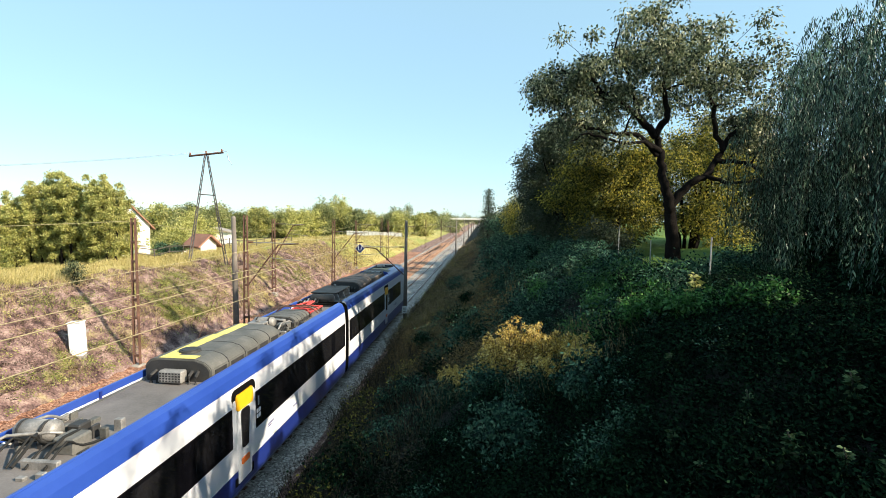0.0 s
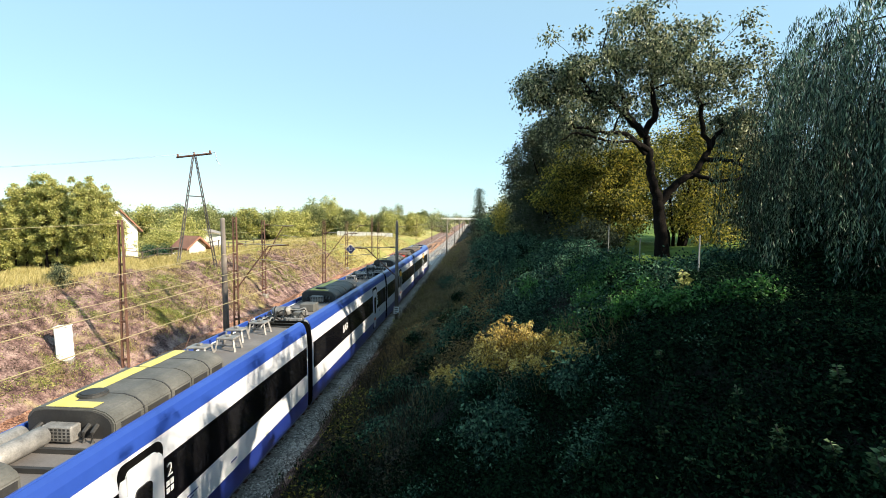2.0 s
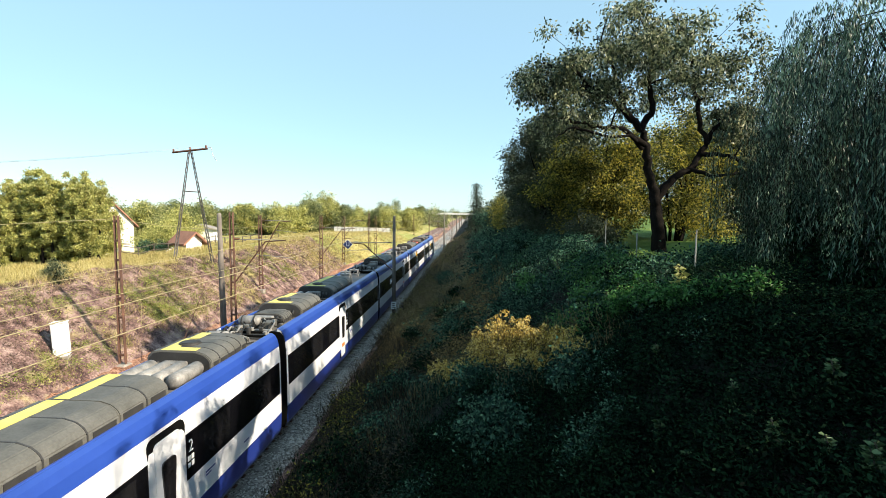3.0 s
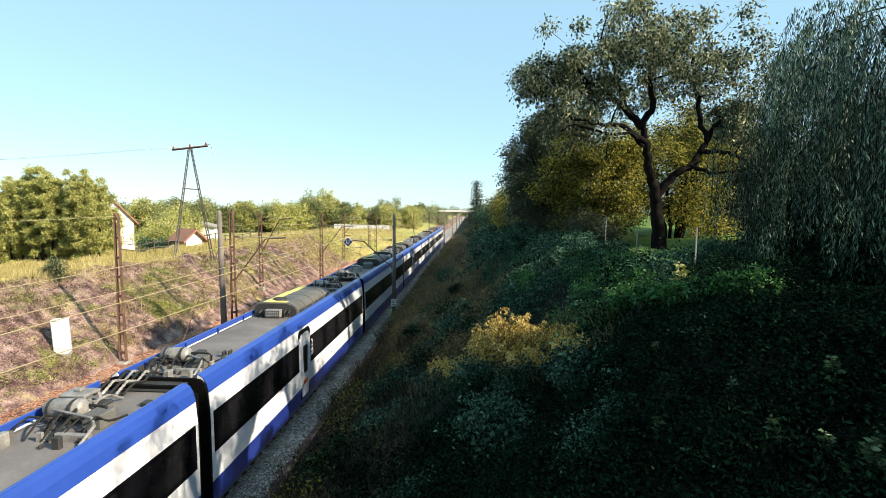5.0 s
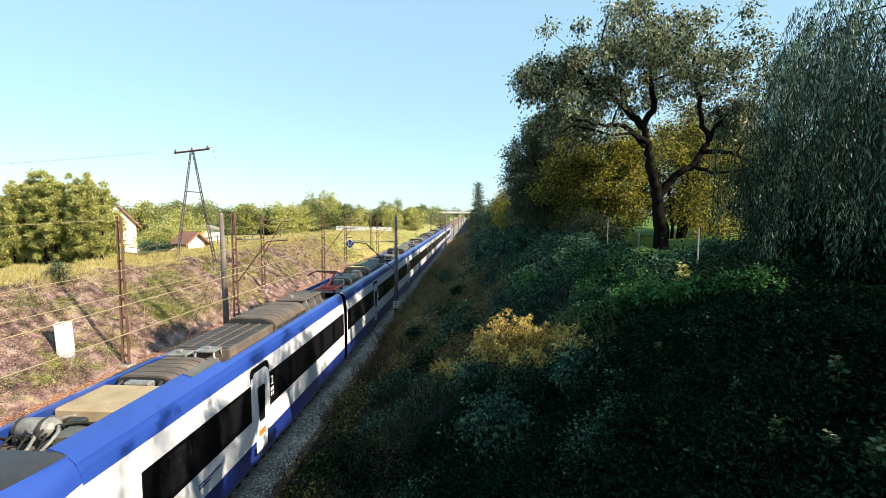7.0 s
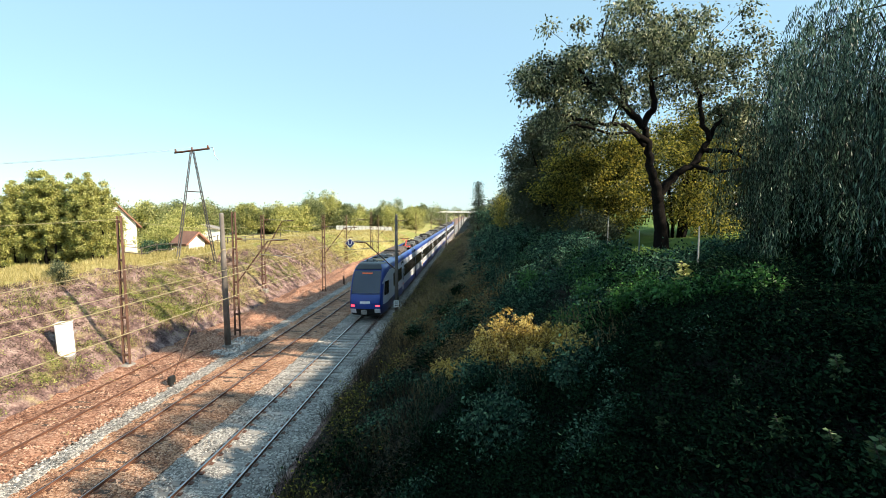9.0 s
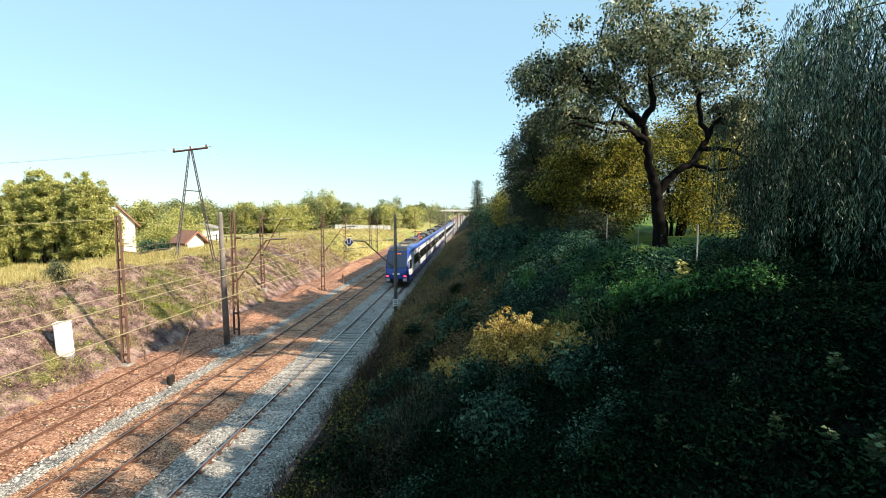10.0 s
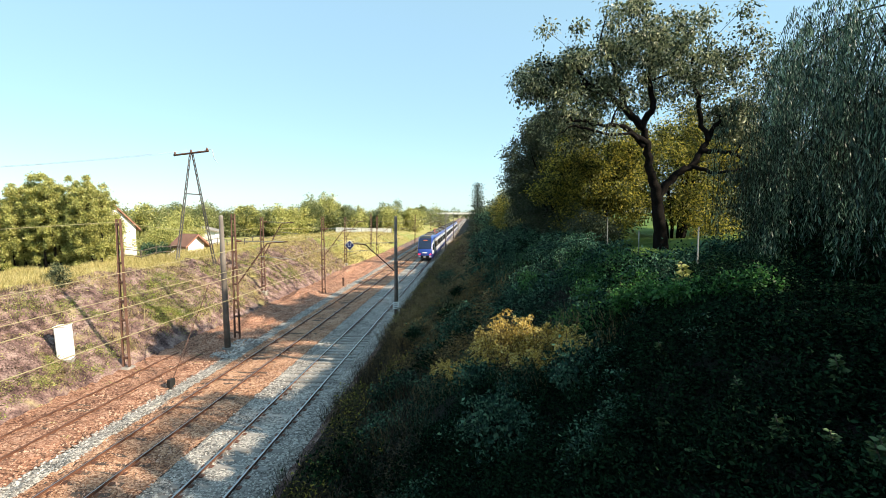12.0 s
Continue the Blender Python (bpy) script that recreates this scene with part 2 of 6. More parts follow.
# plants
# bark colour lowered so that trunks look shaded even where the sun reaches them
M_BARK = mat("shade_darkened_bark", [(0.2, (0.004, 0.0035, 0.003)), (0.6, (0.010, 0.008, 0.007)), (0.9, (0.028, 0.022, 0.018))], rough=0.95, scale=3, fine=30, bump=0.8, dist=0.03, spec=0.08)
# the palest leaves imitate sun glints in the crown
L_CROWN = leafmat("grey_green_leaf_with_glints", (0.012, 0.022, 0.010), (0.085, 0.112, 0.050), (0.44, 0.44, 0.25), 0.4, 0.38, 0.4)
# willow's inner shade sits in the dark stops, its sparkle in the pale one
L_WILLOW = leafmat("shade_toned_willow_leaf", (0.003, 0.011, 0.007), (0.027, 0.066, 0.045), (0.19, 0.29, 0.20), 0.3, 0.4, 0.3)
L_YELLOW = leafmat("yellowing_leaf", (0.018, 0.032, 0.008), (0.13, 0.14, 0.026), (0.52, 0.44, 0.07), 0.5)
L_BIRCH = leafmat("sunlit_yellow_green_leaf", (0.14, 0.16, 0.04), (0.50, 0.49, 0.15), (0.66, 0.62, 0.26), 0.4)
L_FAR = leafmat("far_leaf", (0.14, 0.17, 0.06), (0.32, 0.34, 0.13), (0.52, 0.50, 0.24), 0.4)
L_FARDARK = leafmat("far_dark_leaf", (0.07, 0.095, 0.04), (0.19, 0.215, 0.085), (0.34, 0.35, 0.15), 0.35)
# teal of the skylight is mixed into the nettle green and its darks lowered
L_NETTLE = leafmat("skylight_tinted_nettle_leaf", (0.003, 0.013, 0.009), (0.017, 0.056, 0.036), (0.12, 0.23, 0.14), 0.2, 0.55, 0.15)
L_SPRUCE = leafmat("spruce_needle", (0.018, 0.03, 0.016), (0.035, 0.05, 0.025), (0.06, 0.08, 0.04), 0.15)
L_GOLD = leafmat("golden_dry_flower", (0.24, 0.16, 0.03), (0.70, 0.50, 0.11), (0.90, 0.74, 0.30), 0.4)
L_DRY = leafmat("dry_grass_blade", (0.12, 0.085, 0.04), (0.26, 0.19, 0.09), (0.42, 0.33, 0.17), 0.3)
# near-black greens: the deep shade under the willow is painted into these leaves
L_SHADE = leafmat("leaf_with_shade_in_colour", (0.0012, 0.004, 0.0025), (0.004, 0.013, 0.007), (0.020, 0.050, 0.022), 0.1, 0.7, 0.03)
# darker copy of dry_grass_blade: shade at the bank's foot put into the colour
L_DRYSHADE = leafmat("dry_grass_shaded_copy", (0.006, 0.006, 0.004), (0.022, 0.020, 0.012), (0.12, 0.092, 0.046), 0.25)
L_GRASS = leafmat("grass_blade", (0.22, 0.19, 0.06), (0.48, 0.40, 0.15), (0.60, 0.50, 0.25), 0.3)
L_LIME = leafmat("lime_weed_leaf", (0.09, 0.12, 0.02), (0.27, 0.33, 0.06), (0.52, 0.54, 0.16), 0.4)
L_TURF = leafmat("turf_blade", (0.012, 0.05, 0.012), (0.04, 0.13, 0.03), (0.12, 0.26, 0.06), 0.3)
L_RUSTY = leafmat("rusty_weed_leaf", (0.03, 0.022, 0.010), (0.13, 0.095, 0.035), (0.36, 0.25, 0.09), 0.3)
L_BROWN = leafmat("brown_weed", (0.022, 0.015, 0.010), (0.065, 0.042, 0.027), (0.16, 0.11, 0.07), 0.2)


# ---- mesh helpers ----
def finish(name, bm, material, parent=None, label="", smooth=False, m=None):
    me = bpy.data.meshes.new(name)
    bm.normal_update()
    bm.to_mesh(me)
    bm.free()
    me.materials.append(material)
    if smooth:
        me.polygons.foreach_set("use_smooth", [True] * len(me.polygons))
    ob = new(name, me)
    if parent:
        ob.parent = parent
    if m is not None:
        ob.matrix_basis = m
    if label:
        tagged(ob, label)
    return ob


def part(name, bm, material, parent, label="", smooth=False, m=None):
    return finish(name, bm, material, parent, label, smooth, m)


def box(bm, x0, x1, y0, y1, z0, z1, bevel=0.0, seg=1):
    """A box added to bm, its edges rounded."""
    tmp = bmesh.new()
    bmesh.ops.create_cube(tmp, size=1)
    bmesh.ops.scale(tmp, vec=(x1 - x0, y1 - y0, z1 - z0), verts=tmp.verts)
    bmesh.ops.translate(tmp, vec=((x0 + x1) / 2, (y0 + y1) / 2, (z0 + z1) / 2), verts=tmp.verts)
    if bevel:
        bmesh.ops.bevel(tmp, geom=tmp.edges[:], offset=bevel, segments=seg, affect="EDGES", profile=0.6)
    vs = [bm.verts.new(v.co) for v in tmp.verts]
    tmp.verts.index_update()
    for f in tmp.faces:
        bm.faces.new([vs[v.index] for v in f.verts])
    tmp.free()
    return bm


def tube(bm, pts, radii, sides=8, cap=True):
    """A tapered round bar along points."""
    pts = [Vector(p) for p in pts]
    if not isinstance(radii, (list, tuple)):
        radii = [radii] * len(pts)
    rings = []
    for i, p in enumerate(pts):
        d = (pts[min(i + 1, len(pts) - 1)] - pts[max(i - 1, 0)])
        d = d.normalized() if d.length > 1e-9 else Vector((0, 0, 1))
        a = d.cross(Vector((0, 0, 1)) if abs(d.z) < 0.9 else Vector((0, 1, 0))).normalized()
        b = d.cross(a)
        rings.append([bm.verts.new(p + (a * math.cos(k * math.tau / sides) + b * math.sin(k * math.tau / sides)) * radii[i]) for k in range(sides)])
    for r, q in zip(rings, rings[1:]):
        for k in range(sides):
            bm.faces.new((r[k], r[(k + 1) % sides], q[(k + 1) % sides], q[k]))
    if cap:
        bm.faces.new(rings[0][::-1])
        bm.faces.new(rings[-1])
    return bm


def prism(bm, outline, y0, y1, close=True):
    """An outline in x and z drawn out along y."""
    a = [bm.verts.new((x, y0, z)) for x, z in outline]
    b = [bm.verts.new((x, y1, z)) for x, z in outline]
    k = len(outline)
    for i in range(k if close else k - 1):
        j = (i + 1) % k
        bm.faces.new((a[i], b[i], b[j], a[j]))
    if close:
        bm.faces.new(a)
        bm.faces.new(b[::-1])
    return bm


def raw_mesh(name, verts, quads, material):
    me = bpy.data.meshes.new(name)
    verts = np.asarray(verts, dtype=np.float32)
    quads = np.asarray(quads, dtype=np.int32)
    me.vertices.add(len(verts))
    me.vertices.foreach_set("co", verts.ravel())
    me.loops.add(quads.size)
    me.loops.foreach_set("vertex_index", quads.ravel())
    me.polygons.add(len(quads))
    k = quads.shape[1]
    me.polygons.foreach_set("loop_start", np.arange(len(quads), dtype=np.int32) * k)
    me.update(calc_edges=True)
    me.validate()
    me.materials.append(material)
    return me


rng = np.random.default_rng(7)


def leaves(name, pos, way, length, width, material, parent=None, fold=0.25):
    """Many leaves in one mesh: each a folded blade of two faces at pos, along way."""
    pos, way = np.asarray(pos, float), np.asarray(way, float)
    k = len(pos)
    way = way / (np.linalg.norm(way, axis=1, keepdims=True) + 1e-9)
    side = np.cross(way, rng.normal(size=(k, 3)))
    side /= np.linalg.norm(side, axis=1, keepdims=True) + 1e-9
    up = np.cross(side, way)
    length = np.broadcast_to(np.asarray(length, float), (k,))[:, None]
    width = np.broadcast_to(np.asarray(width, float), (k,))[:, None]
    base, tip = pos, pos + way * length
    mid = pos + way * length * 0.45
    l = mid + side * width / 2 + up * width * fold
    r = mid - side * width / 2 + up * width * fold
    verts = np.stack([base, r, tip, l], 1).reshape(-1, 3)
    idx = np.arange(k)[:, None] * 4
    quads = idx + np.array([0, 1, 2, 3])
    ob = new(name, raw_mesh(name, verts, quads, material))
    if parent:
        ob.parent = parent
    return ob


def tubes_mesh(name, paths, material, sides=5):
    """Many tapered limbs in one mesh. paths: [(points, radii), ...]."""
    verts, quads, base = [], [], 0
    ang = np.arange(sides) * math.tau / sides
    for pts, rad in paths:
        p = np.asarray(pts, float)
        d = np.gradient(p, axis=0)
        d /= np.linalg.norm(d, axis=1, keepdims=True) + 1e-9
        ref = np.where(np.abs(d[:, 2:3]) < 0.9, np.array([[0, 0, 1.0]]), np.array([[0, 1.0, 0]]))
        a = np.cross(d, ref)
        a /= np.linalg.norm(a, axis=1, keepdims=True) + 1e-9
        b = np.cross(d, a)
        ring = p[:, None] + (a[:, None] * np.cos(ang)[None, :, None] + b[:, None] * np.sin(ang)[None, :, None]) * np.asarray(rad)[:, None, None]
        verts.append(ring.reshape(-1, 3))
        for i in range(len(p) - 1):
            for k in range(sides):
                j = (k + 1) % sides
                quads.append((base + i * sides + k, base + i * sides + j, base + (i + 1) * sides + j, base + (i + 1) * sides + k))
        base += len(p) * sides
    me = raw_mesh(name, np.concatenate(verts), quads, material)
    me.polygons.foreach_set("use_smooth", [True] * len(me.polygons))
    return me


# ---- the ground: a railway cutting between a low left bank and a high right bank ----
T1, T2, T3 = -7.93, -11.98, -16.6      # track axes
PROFILE = [(-3000, 5.0), (-400, 3.4), (-80, 2.3), (-44, 2.4), (-34, 3.6), (-25.2, 4.3), (-24.0, 4.05), (-22.5, 3.2), (-20.0, 1.35), (-18.8, 0.35), (-18.2, -0.15),
           (-14.0, -0.25), (-9.9, -0.3), (-6.1, -0.25), (-5.2, 0.15), (-4.0, 0.9), (3.6, 6.25), (4.6, 6.7), (6.0, 6.75), (40, 6.9), (3000, 8.0)]
PX, PZ = np.array([p[0] for p in PROFILE]), np.array([p[1] for p in PROFILE])


def ground_z(x, y):
    """Height of the ground: the cutting's section, running out flat far away, with bumps on the banks."""
    x, y = np.asarray(x, float), np.asarray(y, float)
    z = np.interp(x, PX, PZ)
    out = np.clip((y - 92) / 75, 0, 1)
    z = z * (1 - out * np.where(x < -10, 0.72, 0.25))
    wob = 0.22 * np.sin(x * 0.9 + 1.3 * np.sin(y * 0.31)) * np.sin(y * 0.43 + 0.6) + 0.10 * np.sin(x * 2.3 + y * 1.7) + 0.06 * np.sin(y * 3.1 - x * 2.7)
    on_bank = np.clip((np.abs(x + 12) - 6.6) / 1.5, 0, 1) * np.clip((60 - np.abs(x)) / 20, 0.15, 1)
    return z + wob * on_bank


def grid_axis(parts):
    out = []
    for a, b, s in parts:
        out.extend(np.arange(a, b, s))
    return np.array(out)


gx = grid_axis([(-3000, -200, 200), (-200, -60, 10), (-60, -30, 1.5), (-30, 8, 0.4), (8, 40, 2), (40, 200, 16), (200, 3001, 200)])
gy = grid_axis([(-120, -10, 5), (-10, 60, 0.45), (60, 140, 1.6), (140, 400, 10), (400, 4200, 200)])
XX, YY = np.meshgrid(gx, gy)
ZZ = ground_z(XX, YY)
nx, ny = len(gx), len(gy)
gi = np.arange(nx * ny).reshape(ny, nx)
gq = np.stack([gi[:-1, :-1], gi[:-1, 1:], gi[1:, 1:], gi[1:, :-1]], -1).reshape(-1, 4)
gme = raw_mesh("ground", np.stack([XX, YY, ZZ], -1).reshape(-1, 3), gq, M_BANK)
for m_ in (M_MEADOW, M_SHADESOIL, M_LAWN):
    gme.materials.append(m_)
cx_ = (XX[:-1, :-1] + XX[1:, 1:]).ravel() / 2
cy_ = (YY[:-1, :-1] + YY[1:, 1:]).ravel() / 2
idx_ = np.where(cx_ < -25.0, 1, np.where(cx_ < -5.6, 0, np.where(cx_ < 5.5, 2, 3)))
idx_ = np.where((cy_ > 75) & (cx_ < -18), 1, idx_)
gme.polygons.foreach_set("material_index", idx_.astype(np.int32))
gme.polygons.foreach_set("use_smooth", [True] * len(gme.polygons))
ground = tagged(new("ground", gme), "dry grassy railway cutting with brown soil banks and a mown lawn", "ground", kind="structure")


def strip(name, outline, y0, y1, step, material, label, wob=0.02, kind="structure", cat="ballast"):
    """A bed of stone along the line: a section in x and z with an uneven surface."""
    xs, zs = zip(*outline)
    fx = np.concatenate([np.linspace(a, b, 5)[:-1] for a, b in zip(xs, xs[1:])] + [[xs[-1]]])
    fz = np.interp(np.arange(len(fx)), np.arange(0, len(fx), 4), zs)
    ys = np.concatenate([np.arange(y0, min(y1, 70), step), np.arange(max(70, y0), y1 + 1, 12)]) if y1 > 70 else np.arange(y0, y1 + 0.01, step)
    A, B = np.meshgrid(fx, ys)
    Zg = np.tile(fz, (len(ys), 1)) + rng.normal(size=A.shape) * wob
    A = A + rng.normal(size=A.shape) * wob
    i = np.arange(A.size).reshape(A.shape)
    q = np.stack([i[:-1, :-1], i[:-1, 1:], i[1:, 1:], i[1:, :-1]], -1).reshape(-1, 4)
    me = raw_mesh(name, np.stack([A, B, Zg], -1).reshape(-1, 3), q, material)
    me.polygons.foreach_set("use_smooth", [True] * len(me.polygons))
    return tagged(new(name, me), label, cat, kind=kind)


strip("ballast_bed", [(-5.6, -0.32), (-6.3, -0.11), (-6.9, -0.093), (-9.0, -0.093), (-9.9, -0.13)], -60, 900, 0.3, M_BALLAST, "pale grey broken-stone ballast under the used track")
strip("ballast_bed", [(-9.88, -0.11), (-10.9, -0.082), (-13.1, -0.08), (-13.5, -0.10)], -60, 900, 0.3, M_RUSTBALLAST, "rust-stained ballast under the second track")
strip("ballast_shoulder", [(-13.45, -0.09), (-13.7, -0.06), (-14.1, -0.10), (-14.35, -0.16)], -60, 900, 0.3, M_BALLAST, "pale crushed stone shoulder beside the second track", 0.03)
strip("old_ballast_bed", [(-14.3, -0.15), (-14.9, -0.05), (-17.6, -0.03), (-18.6, 0.05)], -60, 120, 0.3, M_OLDBALLAST, "reddish old ballast of a disused siding", 0.035)

# the road bridge from which the line is seen: plain deck, parapet and abutment behind the view
M_BRIDGE = mat("weathered_bridge_concrete", [(0.2, (0.16, 0.15, 0.14)), (0.6, (0.28, 0.265, 0.25)), (0.9, (0.38, 0.36, 0.34))], rough=0.9, scale=0.8, fine=20, bump=0.2)
bridge = tagged(new("bridge"), "plain grey concrete road bridge over the cutting", "bridge", kind="structure")
for nm, b6 in (("deck", (-34, 9, -9.5, -0.55, 6.27, 6.62)), ("parapet", (-34, 9, -0.75, -0.55, 6.62, 7.7)), ("parapet", (-34, 9, -9.5, -9.3, 6.62, 7.7)), ("pier", (-4.9, -4.1, -9.0, -1.0, -0.4, 6.27)), ("pier", (-20.4, -19.6, -9.0, -1.0, -0.4, 6.27)),
               ("abutment", (2.2, 3.2, -9.4, -0.8, 1.0, 6.27))):
    finish(nm, box(bmesh.new(), *b6, 0.03), M_BRIDGE, bridge)

# stones lying loose on the beds
def stones(name, count, x0, x1, y0, y1, z, material, label, size=0.05):
    c = np.stack([rng.uniform(x0, x1, count), y0 + (y1 - y0) * rng.random(count) ** 1.5, np.full(count, z)], 1)
    s = size * rng.uniform(0.5, 1.3, count)
    o = np.array([[1, 0, 0], [0, 1, 0], [-1, 0, 0], [0, -1, 0], [0, 0, 0.8]])
    a = rng.uniform(0, math.tau, count)
    rot = np.stack([np.stack([np.cos(a), -np.sin(a), 0 * a], -1), np.stack([np.sin(a), np.cos(a), 0 * a], -1), np.stack([0 * a, 0 * a, 1 + 0 * a], -1)], 1)
    v = np.einsum("nij,kj->nki", rot, o) * s[:, None, None] * rng.uniform(0.6, 1.2, (count, 5, 1)) + c[:, None]
    i = np.arange(count)[:, None, None] * 5
    t = (i + np.array([[0, 1, 4], [1, 2, 4], [2, 3, 4], [3, 0, 4]])).reshape(-1, 3)
    return tagged(new(name, raw_mesh(name, v.reshape(-1, 3), t, material)), label, "stones", kind="stuff")


M_STONE = mat("loose_stone", [(0.15, (0.14, 0.12, 0.11)), (0.5, (0.34, 0.31, 0.28)), (0.85, (0.62, 0.58, 0.54))], rough=0.9, island=True, bump=0)
M_RUSTSTONE = mat("loose_rusty_stone", [(0.15, (0.14, 0.07, 0.045)), (0.5, (0.38, 0.205, 0.13)), (0.85, (0.64, 0.42, 0.30))], rough=0.9, island=True, bump=0)
stones("loose_ballast", 16000, -9.9, -5.9, 7, 60, -0.105, M_STONE, "loose pale grey ballast stones")
stones("loose_ballast", 13000, -13.4, -9.9, 7, 60, -0.098, M_RUSTSTONE, "loose rust-stained ballast stones")
stones("loose_ballast", 4000, -14.4, -13.4, 7, 60, -0.11, M_STONE, "loose pale stones on the shoulder", 0.06)
stones("loose_ballast", 15000, -18.6, -14.3, 7, 60, -0.06, M_RUSTSTONE, "loose reddish stones of the disused siding", 0.06)
stones("rubble_heap", 500, -15.3, -14.0, 27.5, 31.5, -0.08, M_STONE, "heap of pale rubble beside the pole", 0.13)

# mounds of earth between the second track and the bank
def mound(x, y, rx, ry, h, material, label):
    bm = bmesh.new()
    bmesh.ops.create_grid(bm, x_segments=26, y_segments=26, size=1)
    for v in bm.verts:
        r = math.hypot(v.co.x, v.co.y)
        z = max(0.0, 1 - r) ** 0.8
        v.co = Vector((v.co.x * rx, v.co.y * ry, z * h * (0.75 + 0.5 * noise.noise(Vector((v.co.x * 3 + x, v.co.y * 3 + y, 0)))) - 0.05))
    ob = finish("earth_mound", bm, material, smooth=True, m=Matrix.Translation((x, y, float(ground_z(x, y)))))
    tagged(ob, label, "mound", "earth mounds")


mound(-14.7, 29.6, 0.8, 2.4, 0.35, M_BALLAST, "low heap of pale rubble round the concrete pole")
mound(-16.6, 30.5, 1.6, 3.6, 0.9, M_OLDBALLAST, "mound of reddish earth where the siding ends")
mound(-16.4, 39.0, 1.9, 5.5, 1.1, M_OLDBALLAST, "long reddish earth mound beside the track")
mound(-17.0, 49.0, 2.0, 6.0, 1.0, M_OLDBALLAST, "reddish earth mound below the grassy bank")
mound(-17.2, 70.0, 2.2, 16.0, 1.2, M_OLDBALLAST, "long low reddish earth mound by the line")


# ---- tracks ----
def rail_outline(x):
    return [(x - 0.075, -0.172), (x + 0.075, -0.172), (x + 0.075, -0.155), (x + 0.014, -0.135), (x + 0.014, -0.045), (x + 0.037, -0.034), (x + 0.037, -0.004),
            (x - 0.037, -0.004), (x - 0.037, -0.034), (x - 0.014, -0.045), (x - 0.014, -0.135), (x - 0.075, -0.155)]


def track(axis, label, sleeper_mat, y0, y1, count, lift=0.0, polished=0.03):
    root = tagged(new("railway_track"), label, "railway track", kind="structure")
    for s in (-0.752, 0.752):
        bm = prism(bmesh.new(), [(x, z + 0.02 + lift) for x, z in rail_outline(axis + s)], y0, y1)
        r = part("rail", bm, M_RAIL, root)
        if polished:
            bm = box(bmesh.new(), axis + s - polished, axis + s + polished, y0, y1, 0.017 + lift, 0.021 + lift)
            part("running_surface", bm, M_RAILTOP, r, "bright worn rail head")
    bm = box(bmesh.new(), -1.28, 1.28, -0.125, 0.125, -0.20, -0.02, 0.02)
    sl = part("sleeper", bm, sleeper_mat, root, m=Matrix.Translation((axis, 4.0, -0.065 + lift)))
    for i in range(1, count):
        o = sl.copy()
        scene.collection.objects.link(o)
        o.matrix_basis = pose(axis + random.uniform(-0.03, 0.03), 4.0 + i * 0.6, -0.065 + lift + random.uniform(-0.012, 0.008) + (0.055 if sleeper_mat is M_CONCSLEEPER and 23 < 4.0 + i * 0.6 < 33 else 0), 0, random.uniform(-0.4, 0.4), random.uniform(-0.8, 0.8))
    # plates and clips that hold the rails
    bm = bmesh.new()
    for i in range(count):
        for s in (-0.752, 0.752):
            for d in (-0.13, 0.13):
                box(bm, axis + s + d - 0.06, axis + s + d + 0.06, 4.0 + i * 0.6 - 0.08, 4.0 + i * 0.6 + 0.08, -0.16 + lift, -0.055 + lift)
    tagged(part("rail_fastening", bm, M_RAIL, root, "small rusty rail clips"), kind="stuff")
    if y1 > 200:
        bm = bmesh.new()
        for i in range(300):
            y = 4.0 + (count + i) * 0.6
            box(bm, axis - 1.28, axis + 1.28, y - 0.125, y + 0.125, -0.25 + lift, -0.085 + lift)
        tagged(part("far_sleepers", bm, sleeper_mat, root), kind="stuff")
    return root


track(T1, "electrified main track with grey concrete sleepers in ballast", M_CONCSLEEPER, -60, 900, 140)
track(T2, "second main track with brown rails and timber sleepers", M_WOODSLEEPER, -60, 900, 140, 0.0, 0.014)
track(T3, "disused rusty siding half buried in stone", M_WOODSLEEPER, -40, 28, 40, 0.025, 0)

# ---- the train ----
M_DARKEND = mat("dark_dusty_metal", [(0.2, (0.016, 0.016, 0.017)), (0.6, (0.032, 0.031, 0.031)), (0.9, (0.06, 0.057, 0.054))], rough=0.65, scale=2, fine=24, bump=0.06)
M_BELLOWS = mat("black_bellows_cloth", [(0.2, (0.0015, 0.0015, 0.0015)), (0.8, (0.004, 0.004, 0.004))], rough=0.95, scale=3, fine=30, bump=0.05, spec=0.1)
M_SCREEN = mat("navy_tinted_windscreen", [(0.2, (0.006, 0.011, 0.034)), (0.8, (0.012, 0.02, 0.055))], rough=0.05, scale=0.7, fine=5, bump=0.0, coat=1.0)
M_TRAY = mat("sandy_dusty_tray", [(0.2, (0.28, 0.20, 0.11)), (0.6, (0.40, 0.31, 0.19)), (0.9, (0.5, 0.42, 0.3))], rough=0.85, scale=2, fine=22, bump=0.08)
# dark front mask; the blue of reflected sky is tinted into its paint
M_MASK = mat("dark_mask_with_sky_tint", [(0.2, (0.010, 0.018, 0.085)), (0.8, (0.016, 0.03, 0.12))], rough=0.2, scale=1, fine=9, bump=0)
train = tagged(new("electric_train"), "long blue and white electric multiple-unit train with black window band", "train")
V = 15.9                       # metres a second
GAPS = [23.9, 5.7, -12.2, -30.7, -49.2, -67.8, -86.0]
REAR, FRONT = -106.9, 44.8
DOORS = [34.0, 13.2, 1.2, -22.5, -37.5, -60.3, -77.9, -96.5]
HW = 1.40
